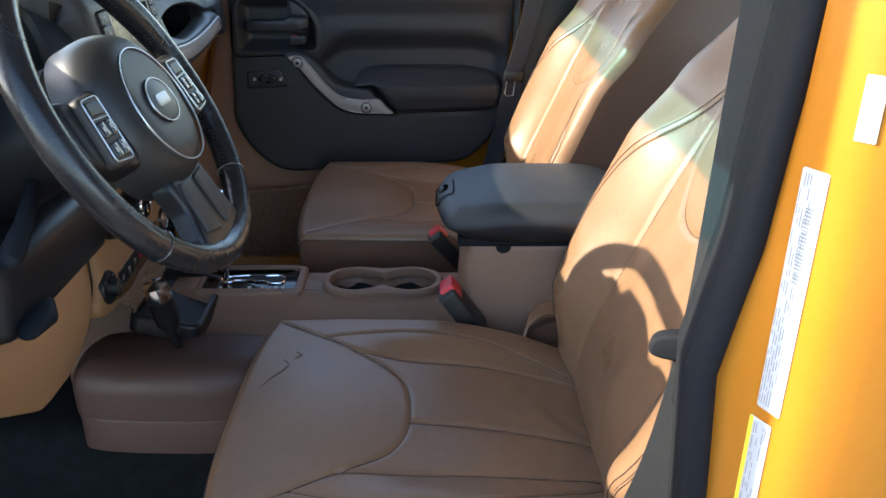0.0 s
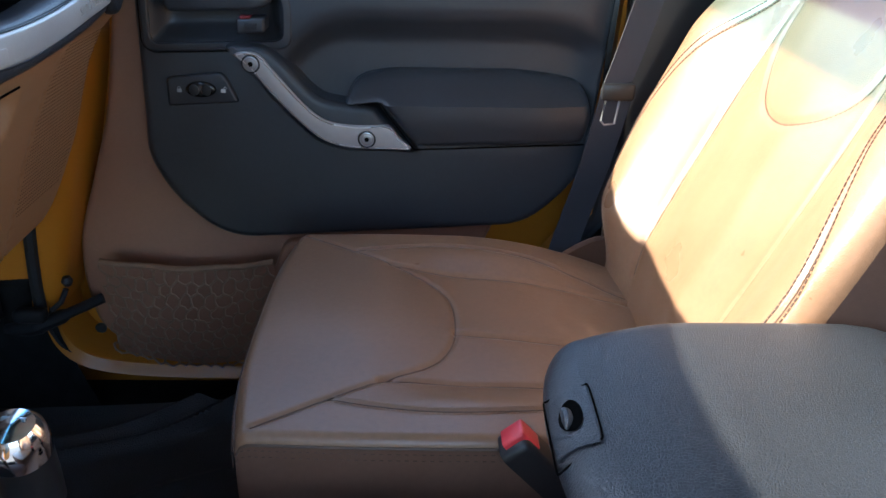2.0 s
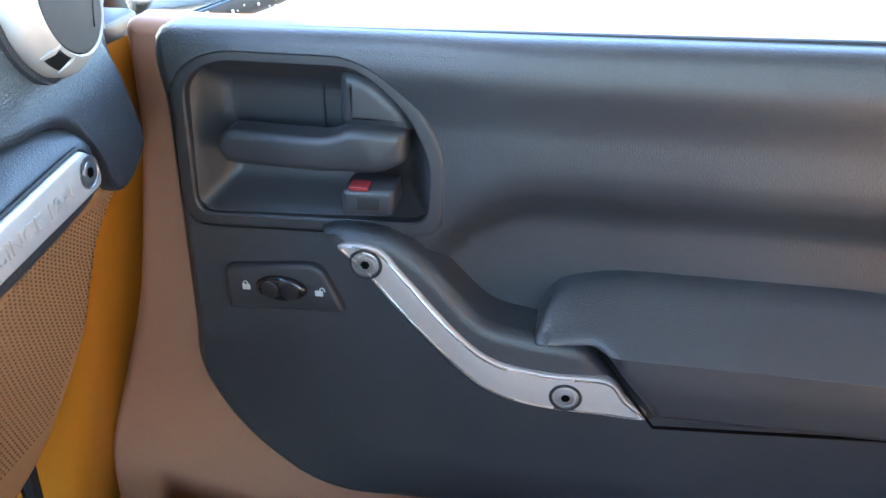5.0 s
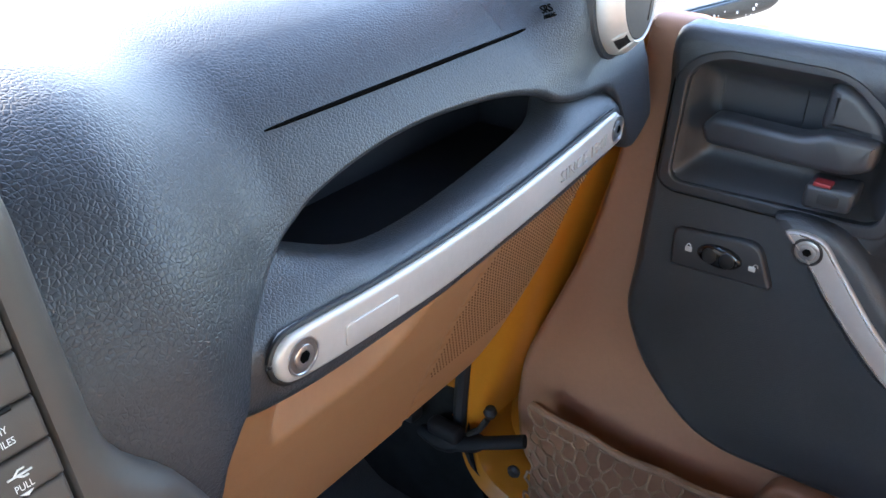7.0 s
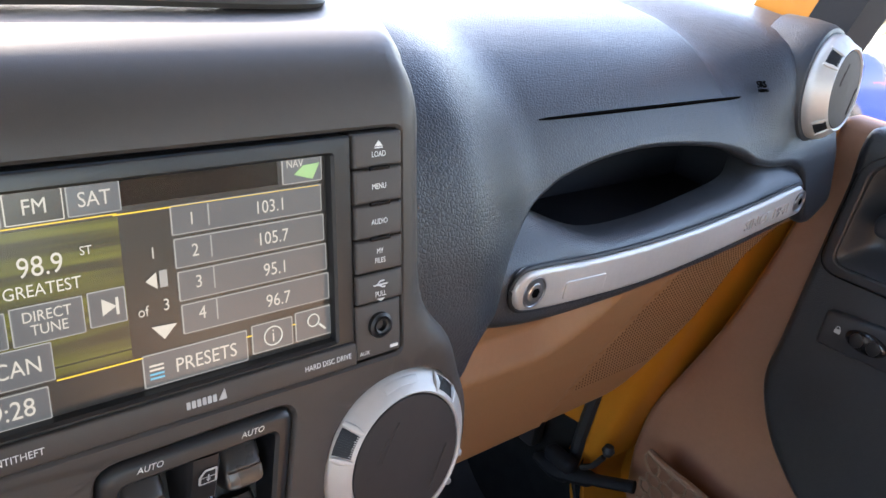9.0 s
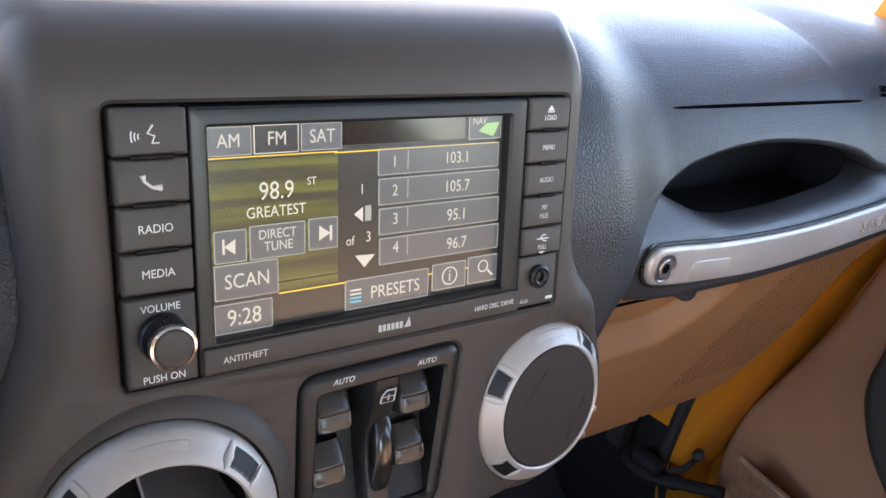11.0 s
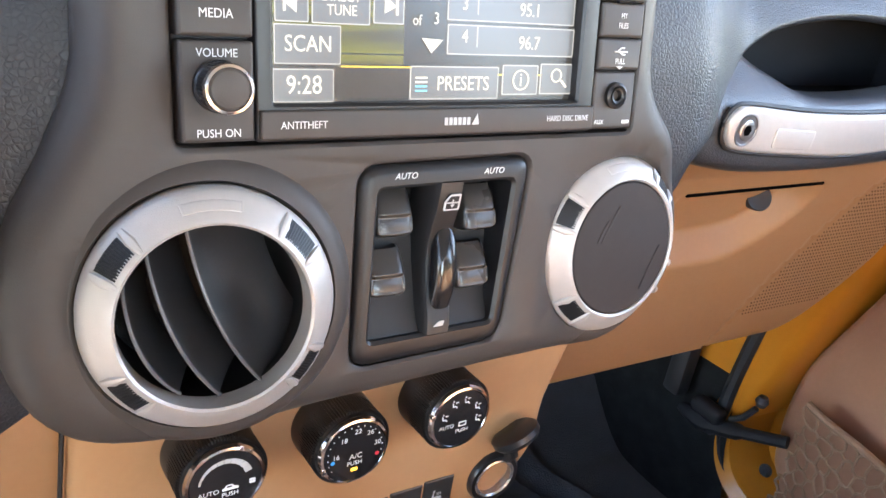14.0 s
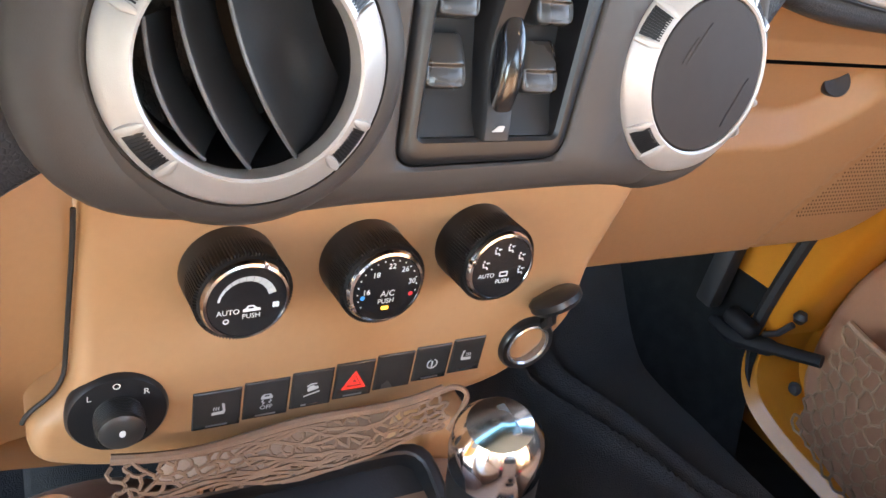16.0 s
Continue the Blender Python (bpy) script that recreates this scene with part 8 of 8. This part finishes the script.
part("inner_trim", strip_of([(0, 0.320, 0.606), (0.5, 0.236, 0.590), (0.8, 0.212, 0.580), (1, 0.199, 0.565), (1, 0.194, 0.540), (1, 0.196, 0.520)]), TRIMB, np_, "dark inner trim")
part("seal", tube([(seal_x(z) - 0.0085, 0.513, z) for z in ZS], 0.0115, 12, up=(0, 1, 0)), TRIMB, np_, "black rubber seal")
bm = strip_of([(1, 0.206, 0.560), (1, 0.207, 0.520), (1, 0.2085, 0.509), (0.5, 0.2115, 0.503), (0, 0.2150, 0.495), (0, 0.2210, 0.4835), (0, 0.2268, 0.4720), (0, 0.2300, 0.4655), (0, 0.2350, 0.4600), (0, 0.2440, 0.4545), (0, 0.262, 0.450), (0, 0.30, 0.447), (0, 0.42, 0.447)])
part("jamb", bm, PAINT, np_, "orange painted jamb", sharp=60)


def label_on(name, x, y, wide, z0, z1, rows_n, lab):
    m = frame_at((x - 0.0009, y - 0.0005, (z0 + z1) / 2), (0.456, -0.890, 0), (0.0, 0, 1))
    w, h = wide, z1 - z0
    lb = part(name, slab(rect(-w / 2, -h / 2, w / 2, h / 2, 0.002), 0.0006, 0.0001), LABEL, np_, lab, m)
    random.seed(len(lab))
    for i in range(9):
        x = -w / 2 + w * (i + 0.6) / 9.4
        y = -h / 2 + 0.004
        while y < h / 2 - 0.006:
            ln = min(random.uniform(0.003, 0.014), h / 2 - 0.003 - y)
            if random.random() < rows_n / 32:
                part("print", slab(rect(x - 0.0003, y, x + 0.0003, y + ln), 0.0001, 0), PRINT, lb, "", m @ Matrix.Translation((0, 0, 0.0003)), flat=True)
            y += ln + random.uniform(0.0012, 0.004)
    return lb, m, w, h


lb, m, w, h = label_on("data_label", 0.2214, 0.4827, 0.0195, 1.236, 1.412, 26, "tall white data label with rows of fine print")
random.seed(3)
for i in range(22):
    part("bar", slab(rect(-w * 0.10, 0.012 + 0.0024 * i, w * 0.30, 0.012 + 0.0024 * i + random.choice((0.0007, 0.0012, 0.0016))), 0.0001, 0), PRINT, lb, "", m @ Matrix.Translation((0, 0, 0.0004)), flat=True)
lb, m, w, h = label_on("tyre_label", 0.2196, 0.4862, 0.0185, 1.090, 1.226, 16, "white tyre label with a yellow band")
part("yellow_band", slab(rect(-w / 2, -h / 2, -w / 2 + 0.0035, h / 2), 0.0001, 0), YELLOW, lb, "yellow band", m @ Matrix.Translation((0, 0, 0.0004)), flat=True)
part("sticker", slab(rect(-0.006, -0.019, 0.006, 0.019, 0.001), 0.0006, 0.0001), LABEL, np_, "small blank white sticker", frame_at((0.2335, 0.4605, 1.455), (0.72, -0.69, 0), (0.0, 0, 1)))

# ---------------------------------------------------------------- parking lot beyond the far window
def wheel_part(parent, x, y, z, r, side):
    m = frame_at((x, y, z), (-side, 0, 0), (0, 0, 1))
    w = part("wheel", lathe([(r * 0.64, -0.10), (r * 0.97, -0.10), (r, -0.07), (r, 0.07), (r * 0.97, 0.10), (r * 0.66, 0.10), (r * 0.64, 0.07)], 32), RUBBER, parent, "black tyre", m)
    bm = lathe([(r * 0.65, 0.085), (r * 0.60, 0.09), (r * 0.57, 0.055), (r * 0.20, 0.05), (r * 0.18, 0.085), (0.0, 0.09)], 28, False)
    for k in range(5):
        b = block(r * 0.12, r * 0.60, -0.035, 0.035, 0.06, 0.09, 0.01)
        merge(bm, b, pose(0, 0, 0, 0, 0, 72 * k + 18))
    part("rim", bm, SILVER, w, "grey five-spoked wheel rim", m)


def parked_car(x, y, mat, label, turn=0):
    """A high hatchback of true form, nose towards -x before it is turned."""
    c = thing("parked_car", (x, y, 0), label, "car", "parked cars")
    m = frame_at((x, y - 0.90, 0), (1, 0, 0), (0, 0, 1))

    def through_body(outline, wide, bevel, at_z):
        """A form as wide as the car, drawn in towards the roof."""
        bm = slab(outline, wide, bevel, seg=3)
        slice_up(bm, 1, [0.6, 0.85, 1.0, 1.1, 1.2, 1.3, 1.4, 1.5, 1.6])
        warp(bm, lambda q: Vector((q.x, q.y, -0.90 + (q.z + at_z + 0.90) * (1 - 0.20 * step(0.98, 1.75, q.y) - 0.03 * step(0.7, 0.4, q.y)))))
        return bm

    side = [(-2.15, 0.42), (-2.18, 0.72), (-2.02, 0.93), (-1.05, 1.06), (-0.42, 1.52), (0.25, 1.66), (1.25, 1.64), (1.80, 1.52), (2.02, 1.14), (2.16, 1.02), (2.18, 0.62), (2.10, 0.36), (-2.05, 0.34)]
    part("body", through_body(smooth_loop(side, 4), 1.80, 0.12, 0.0), mat, c, "", m, 50)
    for name, out in (("front_side_glass", [(-0.78, 1.08), (-0.34, 1.46), (0.26, 1.57), (0.34, 1.10)]), ("rear_side_glass", [(0.42, 1.10), (0.36, 1.57), (1.00, 1.56), (1.08, 1.12)]), ("quarter_glass", [(1.16, 1.13), (1.09, 1.55), (1.42, 1.52), (1.66, 1.36), (1.50, 1.17)])):
        part(name, through_body(fillet(out, 0.05), 1.812, 0.004, 0.006), WINDOWG, c, "dark side glass", m)
    for wx in (-1.35, 1.33):
        arch = [(wx + 0.46 * math.cos(a), 0.34 + 0.46 * math.sin(a)) for a in [math.pi * k / 14 for k in range(15)]]
        part("wheel_arch", through_body([Vector(q) for q in arch], 1.82, 0.01, 0.010), GREYCAR, c, "grey plastic wheel arch", m)
        for sd in (-1, 1):
            wheel_part(c, x + wx, y + sd * 0.82, 0.34, 0.34, sd)
    part("sill", through_body(rect(-0.92, 0.30, 0.90, 0.50, 0.04), 1.82, 0.02, 0.010), GREYCAR, c, "grey plastic sill", m)
    part("rear_bumper", block(x + 1.75, x + 2.20, y - 0.86, y + 0.86, 0.36, 0.66, 0.05, 3), GREYCAR, c, "grey plastic bumper")
    part("rear_window", slab(fillet([(-0.60, -0.16), (0.60, -0.16), (0.52, 0.16), (-0.52, 0.16)], 0.05), 0.03, 0.006), WINDOWG, c, "dark rear window", frame_at((x + 1.985, y, 1.33), (0, 1, 0), (-0.5, 0, 1)))
    for sd in (-1, 1):
        part("tail_light", block(x + 1.80, x + 2.18, y + sd * 0.76 - 0.13, y + sd * 0.76 + 0.13, 0.98, 1.12, 0.03, 3), REDP, c, "red tail light")
    c.rotation_euler = (0, 0, radians(turn))
    return c


def lot_tree(x, y, high, seed, label):
    """A small tree: tapered trunk, limbs, and a crown of many small leaves."""
    rnd = random.Random(seed)
    t = thing("tree", (x, y, 0), label, "tree", "trees beyond the lot")
    bm = tube([(x, y, 0), (x + 0.05, y, high * 0.3), (x - 0.04, y + 0.05, high * 0.6), (x, y, high * 0.9)], [0.14, 0.11, 0.07, 0.02], 8)
    tips = []
    for k in range(11):
        a, up = rnd.uniform(0, 6.28), rnd.uniform(0.28, 0.75) * high
        reach = rnd.uniform(0.16, 0.34) * high
        tip = Vector((x + reach * math.cos(a), y + reach * math.sin(a), up + reach * rnd.uniform(0.4, 0.9)))
        merge(bm, tube([(x, y, up), (x + 0.5 * reach * math.cos(a), y + 0.5 * reach * math.sin(a), up + 0.3 * reach), tip], [0.05, 0.035, 0.012], 6))
        tips.append(tip)
    part("trunk", bm, BARK, t, "grey trunk and limbs")
    verts, faces = [], []
    for k in range(2400):
        tip = rnd.choice(tips)
        p = tip + Vector((rnd.gauss(0, 0.5), rnd.gauss(0, 0.5), rnd.gauss(0, 0.42))) * (high / 6)
        u = Vector((rnd.uniform(-1, 1), rnd.uniform(-1, 1), rnd.uniform(-1, 1))).normalized() * rnd.uniform(0.05, 0.11)
        w = u.orthogonal().normalized() * rnd.uniform(0.03, 0.06)
        n0 = len(verts)
        verts += [p - u, p + w, p + u, p - w]
        faces.append((n0, n0 + 1, n0 + 2, n0 + 3))
    me = bpy.data.meshes.new("crown")
    me.from_pydata(verts, [], faces)
    bm = bmesh.new()
    bm.from_mesh(me)
    bpy.data.meshes.remove(me)
    part("crown", bm, LEAF, t, "thin crown of yellowing leaves", flat=True)


parked_car(15.62, 7.47, BLUECAR, "bright blue parked car with grey arches and dirty wheels", 118)
parked_car(23.8, 14.3, GREYCAR, "grey parked car further off in the lot", 110)
parked_car(25.5, 18.0, GREYCAR, "grey parked car at the far side of the lot", 122)
for x, y, r, h in ((15.6, 9.95, 0.13, 1.5), (18.5, 11.2, 0.07, 4.0), (21.0, 11.6, 0.07, 4.6), (22.5, 14.6, 0.08, 4.6)):
    solo("lot_post", lathe([(0.0, 0.0), (r, 0.0), (r, h * 0.3), (r * 0.9, h * 0.98), (r * 0.7, h), (0.0, h)], 16), LABEL, "white post in the parking lot", "post", "lot posts", pose_m=Matrix.Translation((x, y, 0)))
for i, (x, y, h) in enumerate(((37.0, 18.0, 7.0), (39.0, 20.5, 8.0), (36.0, 21.2, 6.5), (40.0, 24.0, 7.5), (34.0, 17.2, 6.0), (42.0, 16.0, 8.0))):
    lot_tree(x, y, h, 30 + i, "slender tree with yellowing leaves behind the lot")
